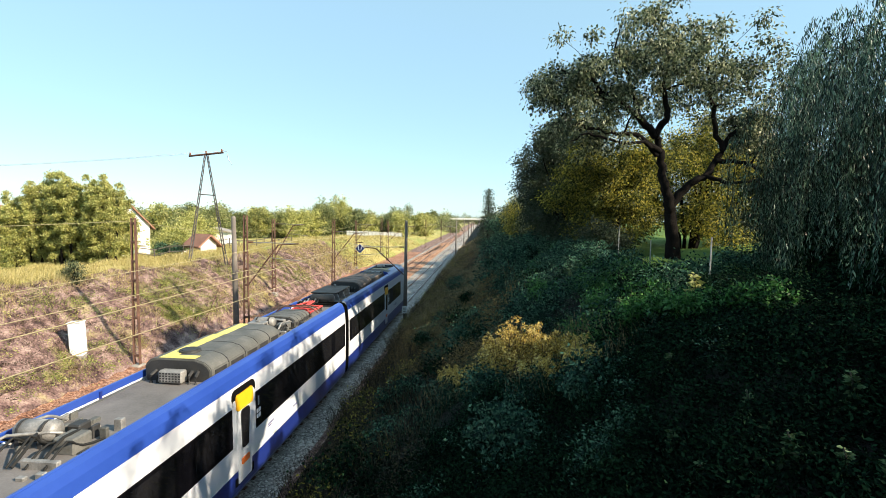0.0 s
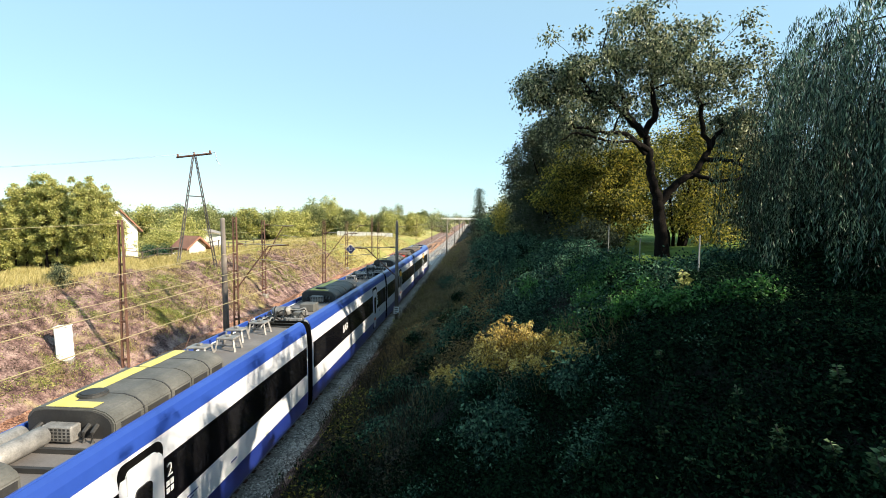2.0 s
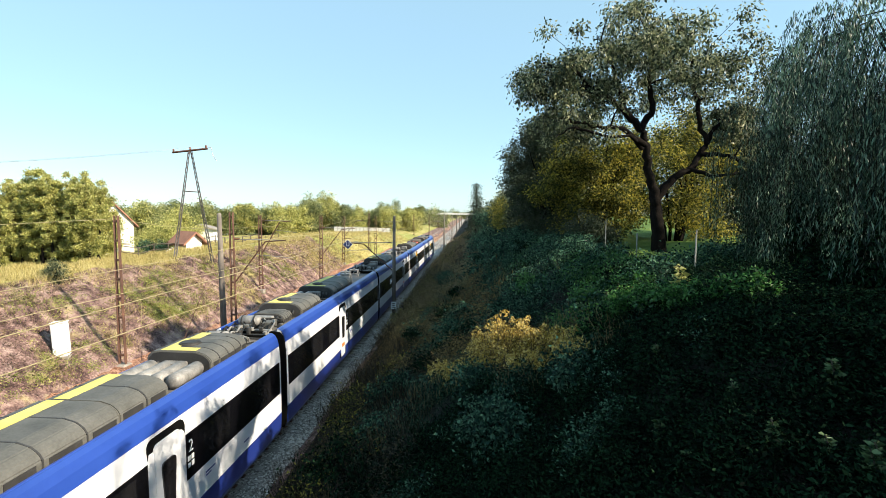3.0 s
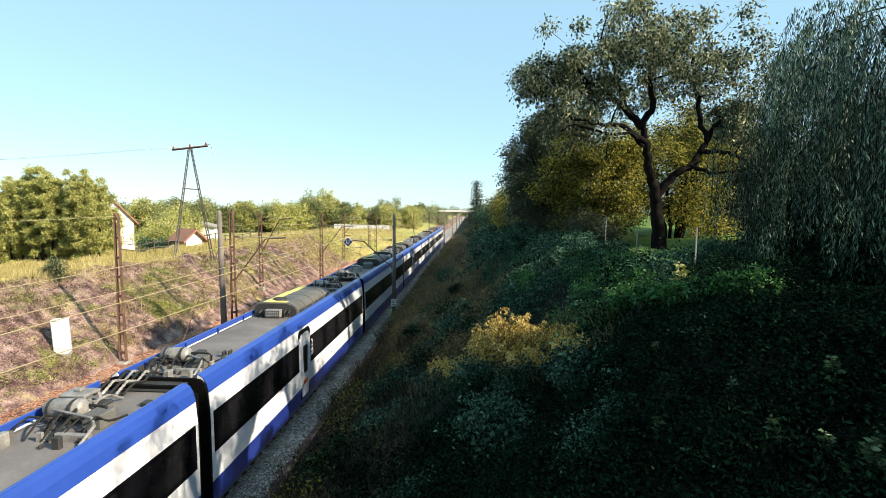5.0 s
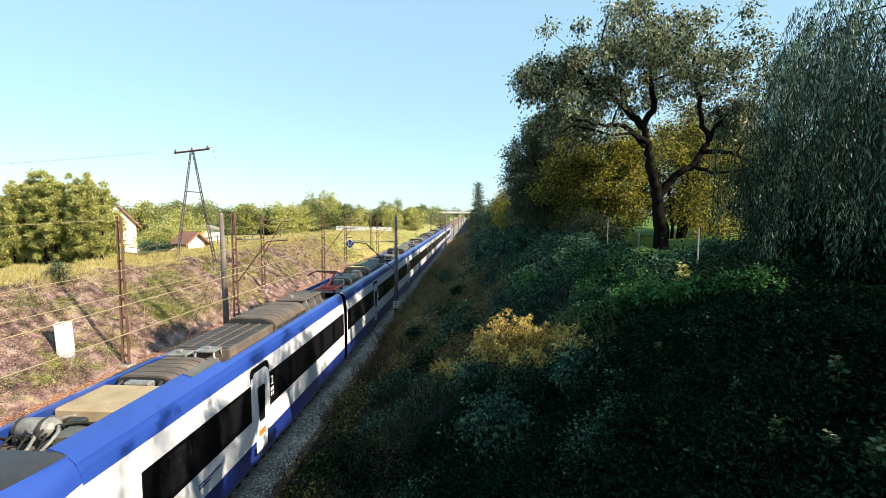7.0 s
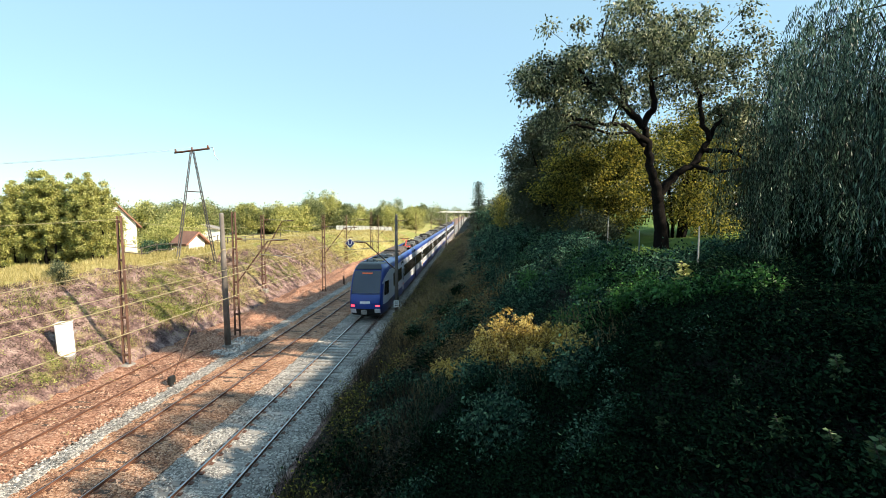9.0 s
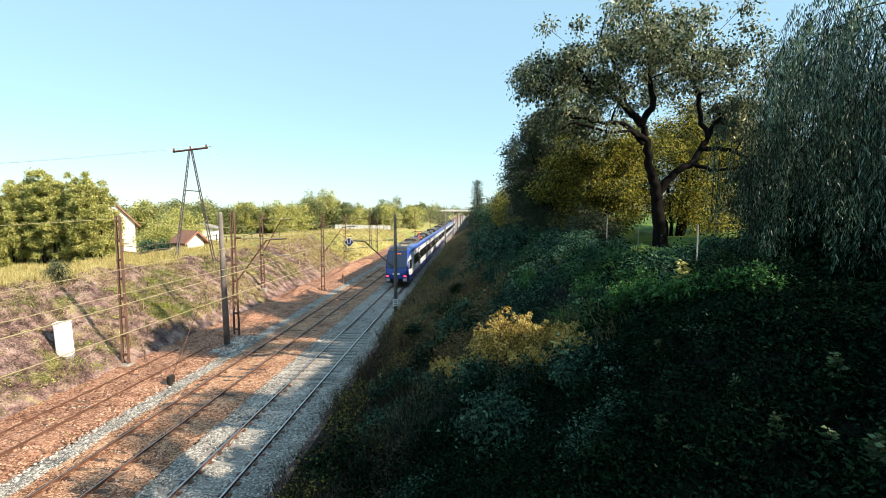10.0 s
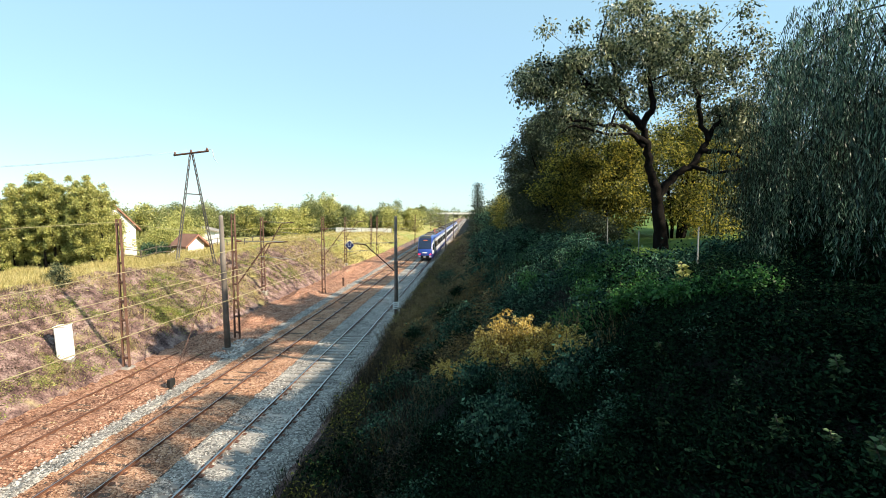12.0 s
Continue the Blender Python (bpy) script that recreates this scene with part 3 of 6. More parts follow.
# half section of the body, from the skirt to the roof edge
SECTION = [(1.30, 0.45), (1.38, 0.62), (1.40, 1.20), (1.40, 1.95), (1.385, 3.05), (1.34, 3.58), (1.28, 3.82), (1.20, 3.97), (1.10, 4.03)]
DECK = 3.82                    # top of the flat roof


def side_strip(z0, z1, y0, y1, sgn, proud=0.006):
    """A panel that follows the body's side between two heights."""
    zs = [z0] + [z for _, z in SECTION if z0 < z < z1] + [z1]
    sxs, szs = [p[0] for p in SECTION], [p[1] for p in SECTION]
    bm = bmesh.new()
    pts = [(float(np.interp(z, szs, sxs)) + proud, z) for z in zs]
    inner = [(x - 0.03, z) for x, z in reversed(pts)]
    prism(bm, [(sgn * x, z) for x, z in pts + inner], y0, y1)
    bmesh.ops.recalc_face_normals(bm, faces=bm.faces)
    return bm


def body_bm(y0, y1):
    half = SECTION + [(1.05, 4.02), (1.01, DECK - 0.01)]
    out = half + [(-x, z) for x, z in reversed(half)]
    bm = prism(bmesh.new(), out, y0, y1)
    bmesh.ops.recalc_face_normals(bm, faces=bm.faces)
    return bm


def unit_section(w, h, k=1.0):
    """Section of a roof unit: upright sides, a broad rounded shoulder towards +x."""
    return [(x * w * k, DECK + z * h * (1.0 if z == 0 else k)) for x, z in ((-1, 0), (1, 0), (1, 0.52), (0.93, 0.70), (0.78, 0.87), (0.52, 0.985), (-0.62, 1.0), (-0.86, 0.93), (-1, 0.68))]


def ac_unit(parent, y, length, stripes=True, material=None, width=1.84, low=False):
    """A roof unit in two modules, with seams, dark end panel, side hatches, a fan, walkway stripes and a vent box."""
    m = material or M_UNITGREY
    h, w = (0.42 if low else 0.60), width / 2
    near, far = y - length / 2, y + length / 2
    cut = near + length * 0.62
    u = None
    for a, b, k in ((near, cut - 0.03, 1.0), (cut + 0.03, far, 0.955)):
        bm = prism(bmesh.new(), unit_section(w, h, k), a, b)
        bmesh.ops.recalc_face_normals(bm, faces=bm.faces)
        bmesh.ops.bevel(bm, geom=bm.edges[:], offset=0.025, segments=2, affect="EDGES")
        o = part("roof_unit" if u is None else "rear_module", bm, m, parent if u is None else u, "dirty grey air-conditioning box on the roof" if u is None else "")
        u = u or o
    part("end_panel", prism(bmesh.new(), unit_section(w, h, 0.93), near - 0.02, near + 0.05), M_DARKEND, u, "dark end panel")
    for f in (0.2, 0.42, 0.82):
        yy = near + length * f
        part("seam_strap", prism(bmesh.new(), unit_section(w, h, 1.008 if f < 0.62 else 0.965), yy - 0.018, yy + 0.018), M_DARKEND, u)
    for s in (-1, 1):
        for f0, f1 in ((0.04, 0.17), (0.23, 0.39), (0.45, 0.59), (0.65, 0.79), (0.85, 0.97)):
            kx = w * (1.0 if f0 < 0.6 else 0.955)
            part("side_hatch", box(bmesh.new(), min(s * (kx - 0.01), s * (kx + 0.012)), max(s * (kx - 0.01), s * (kx + 0.012)), near + length * f0, near + length * f1, DECK + 0.05, DECK + h * 0.46), M_DARKEND, u)
    if stripes:
        top = DECK + h
        bm = bmesh.new()
        box(bm, -w * 0.60, -w * 0.22, near + 0.04, cut - 0.08, top, top + 0.006)
        box(bm, -w * 0.58, -w * 0.24, cut + 0.06, far - 0.06, DECK + h * 0.955, DECK + h * 0.955 + 0.008)
        box(bm, -w * 0.22, w * 0.48, near + 0.04, near + 0.34, top, top + 0.006)
        part("walkway_stripe", bm, M_YELLOW, u, "yellow walkway marking")
        bm = bmesh.new()
        for r, d in ((0.29, 0.05), (0.24, 0.07)):
            bmesh.ops.create_cone(bm, cap_ends=True, segments=20, radius1=r, radius2=r * 0.96, depth=d, matrix=Matrix.Translation((-0.12, near + 0.75, top + d / 2)))
        part("fan_grille", bm, M_DARKEND, u, "round dark fan cowl")
    v = part("vent_box", box(bmesh.new(), -0.34, 0.30, near - 0.34, near - 0.08, DECK + 0.04, DECK + 0.36, 0.03), M_ALU, u, "pale perforated vent box")
    bm = bmesh.new()
    for i in range(7):
        for j in range(4):
            box(bm, -0.30 + i * 0.085, -0.25 + i * 0.085, near - 0.345, near - 0.335, DECK + 0.08 + j * 0.065, DECK + 0.12 + j * 0.065)
    tagged(part("perforation", bm, M_DARKEND, v), kind="stuff")
    for x in (-0.62, -0.45, 0.42, 0.60):
        part("pipe_stub", tube(bmesh.new(), [(x, near - 0.2, DECK), (x, near - 0.2, DECK + 0.2), (x * 0.95, near - 0.02, DECK + 0.28)], 0.045, 7), M_DARKEND, u)
    return u


def hose(parent, pts, r, material, rings=0):
    """A bent hose through points, ribbed where rings is given."""
    p = np.asarray(pts, float)
    t = np.linspace(0, len(p) - 1, max(9, rings))
    q = [tuple(float(np.interp(k, np.arange(len(p)), p[:, i])) for i in range(3)) for k in t]
    rad = [r * (1.25 if k % 2 else 0.85) for k in range(len(q))] if rings else r
    part("hose", tube(bmesh.new(), q, rad, 7), material, parent)


def pipework(parent, y):
    """Air tank, valves, cables and brackets at the car ends."""
    rnd = random.Random(int(y * 10))
    bm = tube(bmesh.new(), [(-0.82, y, DECK + 0.27), (-0.74, y, DECK + 0.27), (-0.08, y + 0.04, DECK + 0.27), (0.0, y + 0.04, DECK + 0.27)], [0.12, 0.2, 0.2, 0.12], 14)
    bmesh.ops.recalc_face_normals(bm, faces=bm.faces)
    tank = part("air_tank", bm, M_ALU, parent, "dusty aluminium air tank", smooth=True)
    for x in (-0.66, -0.2):
        part("tank_strap", tube(bmesh.new(), [(x - 0.025, y, DECK + 0.27), (x + 0.025, y, DECK + 0.27)], 0.21, 14), M_DARKEND, tank)
        part("saddle", box(bmesh.new(), x - 0.05, x + 0.05, y - 0.2, y + 0.2, DECK - 0.02, DECK + 0.16, 0.01), M_DARKEND, tank)
    for k in range(5):
        x = -0.8 + k * 0.35
        hh = 0.07 * (k % 3)
        hose(parent, [(x, y - 0.95, DECK + 0.03), (x + 0.03, y - 0.75, DECK + 0.22), (x + 0.06, y - 0.5, DECK + 0.3 + hh), (x, y - 0.3, DECK + 0.2), (x + 0.04, y - 0.1, DECK + 0.08), (x + 0.1, y + 0.3, DECK + 0.05)], 0.022, M_RUBBER)
    part("junction_box", box(bmesh.new(), 0.2, 0.62, y - 0.35, y + 0.1, DECK - 0.02, DECK + 0.30, 0.03), M_UNITGREY, parent)
    part("valve_block", box(bmesh.new(), -0.1, 0.18, y + 0.3, y + 0.62, DECK - 0.02, DECK + 0.26, 0.03), M_DARKEND, parent)
    part("cable_clamp", box(bmesh.new(), 0.1, 0.8, y - 0.9, y - 0.8, DECK - 0.02, DECK + 0.16, 0.02), M_ALU, parent)
    for k in range(18):
        x, yy = rnd.uniform(-0.85, 0.8), y + rnd.uniform(-1.3, 1.2)
        a, b, c = rnd.uniform(0.02, 0.09), rnd.uniform(0.02, 0.11), rnd.uniform(0.06, 0.30)
        part("fitting", box(bmesh.new(), x - a, x + a, yy - b, yy + b, DECK - 0.02, DECK + c, 0.015), rnd.choice((M_ALU, M_DARKEND, M_DARKEND, M_UNITGREY)), parent)
    for k in range(4):
        x0, x1 = rnd.uniform(-0.85, 0.8), rnd.uniform(-0.85, 0.8)
        y0, y1 = y + rnd.uniform(-1.3, 0), y + rnd.uniform(0, 1.3)
        hose(parent, [(x0, y0, DECK + 0.05), (x0, (y0 * 2 + y1) / 3, DECK + 0.32), (x1, (y0 + 2 * y1) / 3, DECK + 0.30), (x1, y1, DECK + 0.05)], 0.03, rnd.choice((M_RUBBER, M_ALU)))


def bracket(parent, y, x=-0.2):
    """A low stool of pale metal on four splayed legs."""
    st = part("insulator_stand", box(bmesh.new(), x - 0.30, x + 0.30, y - 0.24, y + 0.24, DECK + 0.38, DECK + 0.45, 0.02), M_ALU, parent, "pale metal stand on the roof")
    for s in (-1, 1):
        for d in (-1, 1):
            part("stand_leg", tube(bmesh.new(), [(x + s * 0.34, y + d * 0.26, DECK - 0.01), (x + s * 0.26, y + d * 0.20, DECK + 0.4)], [0.045, 0.035], 4), M_ALU, st)
    part("stand_tie", tube(bmesh.new(), [(x - 0.3, y, DECK + 0.15), (x + 0.3, y, DECK + 0.15)], 0.025, 5), M_ALU, st)
    part("stand_block", box(bmesh.new(), x - 0.07, x + 0.07, y - 0.07, y + 0.07, DECK + 0.45, DECK + 0.52, 0.015), M_ALU, st)


def pantograph(parent, y, up):
    """Red base frame with a folding arm."""
    z = DECK
    bm = bmesh.new()
    for s in (-0.5, 0.5):
        tube(bm, [(s, y - 0.8, z + 0.2), (s, y + 0.8, z + 0.2)], 0.05, 6)
    for yy in (-0.8, 0, 0.8):
        tube(bm, [(-0.55, y + yy, z + 0.2), (0.55, y + yy, z + 0.2)], 0.05, 6)
    base = part("pantograph_frame", bm, M_RED, parent, "red pantograph base frame")
    for s in (-0.5, 0.5):
        for yy in (-0.7, 0.7):
            part("post_insulator", tube(bmesh.new(), [(s, y + yy, z - 0.01), (s, y + yy, z + 0.08), (s, y + yy, z + 0.18)], [0.09, 0.06, 0.06], 8), M_DARKEND, base)
    if up:
        k, t = (0, y + 1.15, z + 0.85), (0, y - 0.65, z + 1.15)
    else:
        k, t = (0, y + 1.0, z + 0.38), (0, y - 0.8, z + 0.44)
    lower = bmesh.new()
    tube(lower, [(0, y - 0.45, z + 0.24), (0, k[1], k[2])], [0.08, 0.055], 8)
    tube(lower, [(-0.3, y - 0.45, z + 0.24), (0.3, y - 0.45, z + 0.24)], 0.09, 8)
    part("lower_arm", lower, M_RED, parent, "thick red lower pantograph arm")
    bm = bmesh.new()
    for s in (-0.12, 0.12):
        tube(bm, [(s * 0.7, k[1], k[2]), (s * 2.6, t[1], t[2])], [0.04, 0.028], 6)
    part("upper_arm", bm, M_RED, parent, "red upper pantograph arm")
    bm = bmesh.new()
    for yy in (-0.16, 0.16):
        tube(bm, [(-0.92, t[1] + yy, t[2] - 0.2), (-0.72, t[1] + yy, t[2] - 0.04), (-0.5, t[1] + yy, t[2] + 0.03), (0.5, t[1] + yy, t[2] + 0.03), (0.72, t[1] + yy, t[2] - 0.04), (0.92, t[1] + yy, t[2] - 0.2)], 0.028, 6)
    for s in (-0.5, 0.5):
        tube(bm, [(s, t[1] - 0.16, t[2] + 0.02), (s, t[1] + 0.16, t[2] + 0.02)], 0.025, 5)
    part("collector_head", bm, M_RUSTSTEEL, parent, "brown collector head with two strips")


def rounded_door(bm, sgn, y, w, z0, z1, proud, r=0.16):
    """A rounded upright panel on the body's side."""
    pts = []
    for cx, cz, a0 in ((w / 2 - r, z1 - r, 0), (-w / 2 + r, z1 - r, 90), (-w / 2 + r, z0 + r * 0.3, 180), (w / 2 - r, z0 + r * 0.3, 270)):
        rr = r if cz > 2 else r * 0.3
        for k in range(5):
            a = radians(a0 + k * 22.5)
            pts.append((y + cx + rr * math.cos(a), cz + rr * math.sin(a)))
    sxs, szs = [p[0] for p in SECTION], [p[1] for p in SECTION]
    # upright slab, following the side's lean in two heights
    o, i = [], []
    for yy, z in pts:
        x = float(np.interp(z, szs, sxs))
        o.append(bm.verts.new((sgn * (x + proud), yy, z)))
        i.append(bm.verts.new((sgn * (x - 0.05), yy, z)))
    n_ = len(pts)
    bm.faces.new(o)
    for k in range(n_):
        j = (k + 1) % n_
        bm.faces.new((o[k], i[k], i[j], o[j]))
    bmesh.ops.recalc_face_normals(bm, faces=bm.faces)
    return bm


def text_bm(words, size):
    """Letters of the built-in font as a flat mesh."""
    cu = bpy.data.curves.new("letters", "FONT")
    cu.body, cu.size, cu.align_x, cu.align_y, cu.extrude = words, size, "CENTER", "CENTER", 0.002
    tmp = bpy.data.objects.new("letters", cu)
    me = tmp.to_mesh()
    bm = bmesh.new()
    bm.from_mesh(me)
    tmp.to_mesh_clear()
    bpy.data.objects.remove(tmp)
    return bm


ON_SIDE = Matrix(((0, 0, 1, 0), (1, 0, 0, 0), (0, 1, 0, 0), (0, 0, 0, 1)))     # letters upright on the side that faces +x


def car_side(car, y0, y1, door, sgn, first, skip=None):
    part("lower_panel", side_strip(0.45, 1.22, y0, y1, sgn), M_NAVY, car, "deep blue lower side panel")
    part("roof_edge", side_strip(3.58, 4.03, y0, y1, sgn, 0.008), M_BLUE, car, "bright blue roof edge")
    a, b = y0 + 0.12, y1 - 0.12
    if skip:
        a, b = max(a, skip[0]), min(b, skip[1])
    spans = [(a, door - 0.68), (door + 0.68, b)]
    for s0, s1 in spans:
        if s1 - s0 < 0.5:
            continue
        band = part("window_band", side_strip(1.95, 3.05, s0, s1, sgn, 0.007), M_BLACKBAND, car, "black window band")
        n_ = max(1, int((s1 - s0 - 0.6) // 1.75))
        for k in range(n_):
            c = s0 + (s1 - s0) * (k + 0.5) / n_
            if first == "bar" and k % 2 and sgn > 0 and c < y0 + 9:
                continue
            part("window", side_strip(2.08, 2.95, c - 0.68, c + 0.68, sgn, 0.011), M_GLASS, band, "dark tinted pane")
    fr = part("door_frame", rounded_door(bmesh.new(), sgn, door, 1.36, 0.78, 3.5, 0.016, 0.2), M_BELLOWS, car, "black door surround")
    dl = part("door", rounded_door(bmesh.new(), sgn, door, 0.94, 0.82, 3.34, 0.03, 0.12), M_WHITE, car, "white sliding door with dark window")
    part("door_window", rounded_door(bmesh.new(), sgn, door, 0.50, 1.75, 2.85, 0.04, 0.12), M_GLASS, car, "narrow dark door pane")
    if first == "first":
        part("door_header", rounded_door(bmesh.new(), sgn, door, 0.96, 2.95, 3.34, 0.037, 0.1), M_DOORYELLOW, car, "yellow first-class marking")
    part("door_sticker", rounded_door(bmesh.new(), sgn, door, 0.5, 1.3, 1.5, 0.038, 0.05), M_ORANGE, car, "orange sticker")
    if sgn > 0:
        d = door + 0.86
        digit = "1" if first == "first" else "2"
        part("class_number", text_bm(digit, 0.42), M_LETTER, car, "white class number", m=Matrix.Translation((1.41, d, 2.72)) @ ON_SIDE)
        bm = bmesh.new()
        for k in range(4):
            box(bm, 1.40, 1.408, d - 0.13 + 0.15 * (k % 2), d - 0.02 + 0.15 * (k % 2), 2.22 + 0.16 * (k // 2), 2.34 + 0.16 * (k // 2))
        part("pictogram", bm, M_LETTER, car, "small white pictograms")


def kerbs(car, y0, y1):
    for s in (-1, 1):
        bm = box(bmesh.new(), s * 1.055 - 0.035, s * 1.055 + 0.035, y0 + 0.02, y1 - 0.02, DECK - 0.01, 4.045, 0.012)
        k = part("roof_kerb", bm, M_BLUE, car, "blue upstand along the roof")
        n_ = int((y1 - y0) / 1.9)
        for i in range(n_):
            yy = y0 + (y1 - y0) * (i + 0.5) / n_
            part("kerb_rib", box(bmesh.new(), s * 1.0 - 0.022, s * 1.0 + 0.022, yy - 0.03, yy + 0.03, DECK - 0.005, 4.0), M_NAVY, k)
        part("roof_gutter", box(bmesh.new(), s * 0.94 - 0.05, s * 0.94 + 0.05, y0 + 0.05, y1 - 0.05, DECK - 0.004, DECK + 0.012), M_UNITGREY, k, "dusty gutter strip")


def roof_kit(car, y0, y1, kind):
    part("roof_deck", box(bmesh.new(), -1.02, 1.02, y0 + 0.02, y1 - 0.02, DECK - 0.035, DECK), M_ROOFGREY, car, "flat dusty grey roof")
    kerbs(car, y0, y1)
    for what, y, size in kind:
        if what == "ac":
            ac_unit(car, y, size)
        elif what == "low":
            ac_unit(car, y, size, False, M_UNITGREY, 1.3, True)
        elif what == "pipes":
            pipework(car, y)
        elif what == "stand":
            bracket(car, y, size)
        elif what == "tanks":
            tanks(car, y, size)
        elif what == "box":
            part("resistor_box", box(bmesh.new(), -0.1, 0.6, y - 0.35, y + 0.35, DECK - 0.02, DECK + 0.36, 0.04), M_UNITGREY, car)
        elif what == "panto":
            pantograph(car, y, size > 0)


def tanks(car, y, count):
    """Pale air tanks that lie side by side along the roof."""
    for k in range(int(count)):
        x = -0.62 + 0.42 * k
        bm = tube(bmesh.new(), [(x, y - 0.62, DECK + 0.22), (x, y - 0.55, DECK + 0.22), (x, y + 0.55, DECK + 0.22), (x, y + 0.62, DECK + 0.22)], [0.10, 0.19, 0.19, 0.10], 14)
        bmesh.ops.recalc_face_normals(bm, faces=bm.faces)
        part("air_tank", bm, M_ALU, car, "pale rounded air tank", smooth=True)
    for d in (-0.35, 0.35):
        part("tank_cradle", box(bmesh.new(), -0.85, 0.85, y + d - 0.04, y + d + 0.04, DECK - 0.02, DECK + 0.09), M_DARKEND, car)


# middle cars
CARS = list(zip(GAPS[1:], GAPS[:-1]))
KINDS = [
    [("pipes", 8.6, 0), ("ac", 14.6, 4.5), ("stand", 17.7, -0.3), ("pipes", 18.5, 0), ("low", 19.8, 1.7), ("panto", 21.8, 0)],
    [("pipes", -10.6, 0), ("box", -8.9, 0), ("ac", -4.2, 4.8), ("stand", 1.4, -0.3), ("stand", 2.9, 0.1), ("pipes", 4.2, 0)],
    [("stand", -13.6, -0.1), ("stand", -14.8, -0.4), ("stand", -16.0, -0.1), ("stand", -17.2, -0.4), ("ac", -20.4, 4.4), ("tanks", -23.6, 2), ("ac", -26.0, 2.8), ("low", -28.2, 1.0), ("pipes", -29.4, 0)],
    [("pipes", -31.9, 0), ("ac", -33.6, 2.2), ("tanks", -35.5, 4), ("ac", -38.8, 4.4), ("box", -42.4, 0), ("stand", -44.5, -0.2), ("pipes", -47.4, 0)],
    [("stand", -50.6, -0.2), ("pipes", -52.2, 0), ("ac", -57.4, 4.6), ("pipes", -66.0, 0)],
    [("stand", -69.4, -0.5), ("pipes", -69.9, 0), ("ac", -75.2, 4.5), ("stand", -78.4, 0.15), ("low", -80.6, 2.5), ("panto", -84.2, 1)]]
CLASS = ["first", "bar", "second", "second", "second", "second"]


def gangway(y, parent):
    """Black bellows set back between the car ends, a grey cover plate and hoses that cross on the roof."""
    for s in (-1, 1):
        half = [(x - 0.012, z) for x, z in SECTION if z < 3.9] + [(1.15, 3.93), (1.0, 3.95)]
        bm = prism(bmesh.new(), half + [(-x, z) for x, z in reversed(half)], y + s * 0.27 - 0.045, y + s * 0.27 + 0.045)
        bmesh.ops.recalc_face_normals(bm, faces=bm.faces)
        part("end_frame", bm, M_BELLOWS, parent, "black end frame of the car")
    bm = bmesh.new()
    for k in range(5):
        w = 1.16 if k % 2 else 1.06
        box(bm, -w, w, y - 0.29 + k * 0.116, y - 0.174 + k * 0.116, 0.6, 3.62 if k % 2 else 3.54, 0.03)
    part("gangway_bellows", bm, M_BELLOWS, parent, "black folded gangway bellows")
    part("gangway_cover", box(bmesh.new(), -0.62, 0.86, y - 0.42, y + 0.42, DECK + 0.02, DECK + 0.05, 0.01), M_DARKEND, parent, "dark cover plate over the gangway")
    for k in range(5):
        x = -0.85 + 0.17 * k
        hose(parent, [(x, y - 0.75, DECK + 0.05), (x + 0.05, y - 0.4, DECK + 0.22 + 0.04 * (k % 2)), (x + 0.02, y, DECK + 0.12), (x - 0.03, y + 0.4, DECK + 0.24), (x, y + 0.75, DECK + 0.05)], 0.032, M_ALU if k % 2 else M_RUBBER, 30)


for (y0, y1), door, kind, cls in zip(CARS, DOORS[1:7], KINDS, CLASS):
    car = part("train_car", body_bm(y0 + 0.3, y1 - 0.3), M_WHITE, train, "white train car with blue lower panel and black window band")
    a, b = y0 + 0.3, y1 - 0.3
    for sgn in (1, -1):
        car_side(car, a, b, door, sgn, cls)
    roof_kit(car, a, b, kind)
    gangway(y0, car)
    for d0, d1, zc in ((1.5, 1.95, 1.72), (1.5, 1.75, 1.64), (3.6, 3.9, 1.5)):
        part("marking_bar", side_strip(zc - 0.018, zc + 0.018, door + d0, door + d1, 1, 0.01), M_NAVY, car, "small dark bar of unreadable writing")
    if cls == "bar":
        part("lettering", text_bm("BAR", 0.55), M_LETTER, car, "white BAR lettering", m=Matrix.Translation((1.405, -6.6, 2.5)) @ ON_SIDE)


# end cars: body plus a rounded cab
def nose_d(z):
    return float(np.interp(z, [0.45, 0.9, 1.35, 1.8, 2.4, 3.0, 3.5, 3.85, 4.1], [0.30, 0.08, 0.0, 0.07, 0.30, 0.62, 1.0, 1.36, 1.85]))


def cab_point(z, u, depth):
    """A point of the cab's skin: u 0 to 1 over the front, 1 to 2 along the side; mirrored for negative u."""
    s = 1 if u >= 0 else -1
    u = abs(u)
    full = float(np.interp(z, [p[1] for p in SECTION], [p[0] for p in SECTION]))
    front = full * 0.80
    d0 = nose_d(z)
    if u <= 1:
        x, d = front * u, d0 + 0.16 * u ** 2
    else:
        k = u - 1
        d = d0 + 0.16 + (depth - d0 - 0.16) * k ** 1.5
        x = front + (full - front) * min(1.0, ((d - d0 - 0.16) / 1.5)) ** 0.6 if d > d0 + 0.16 else front
    return s * x, d, z


def sweep(u):
    """The line between white and blue, which falls towards the front."""
    return 3.62 - 0.95 * max(0.0, 2 - abs(u)) ** 1.6


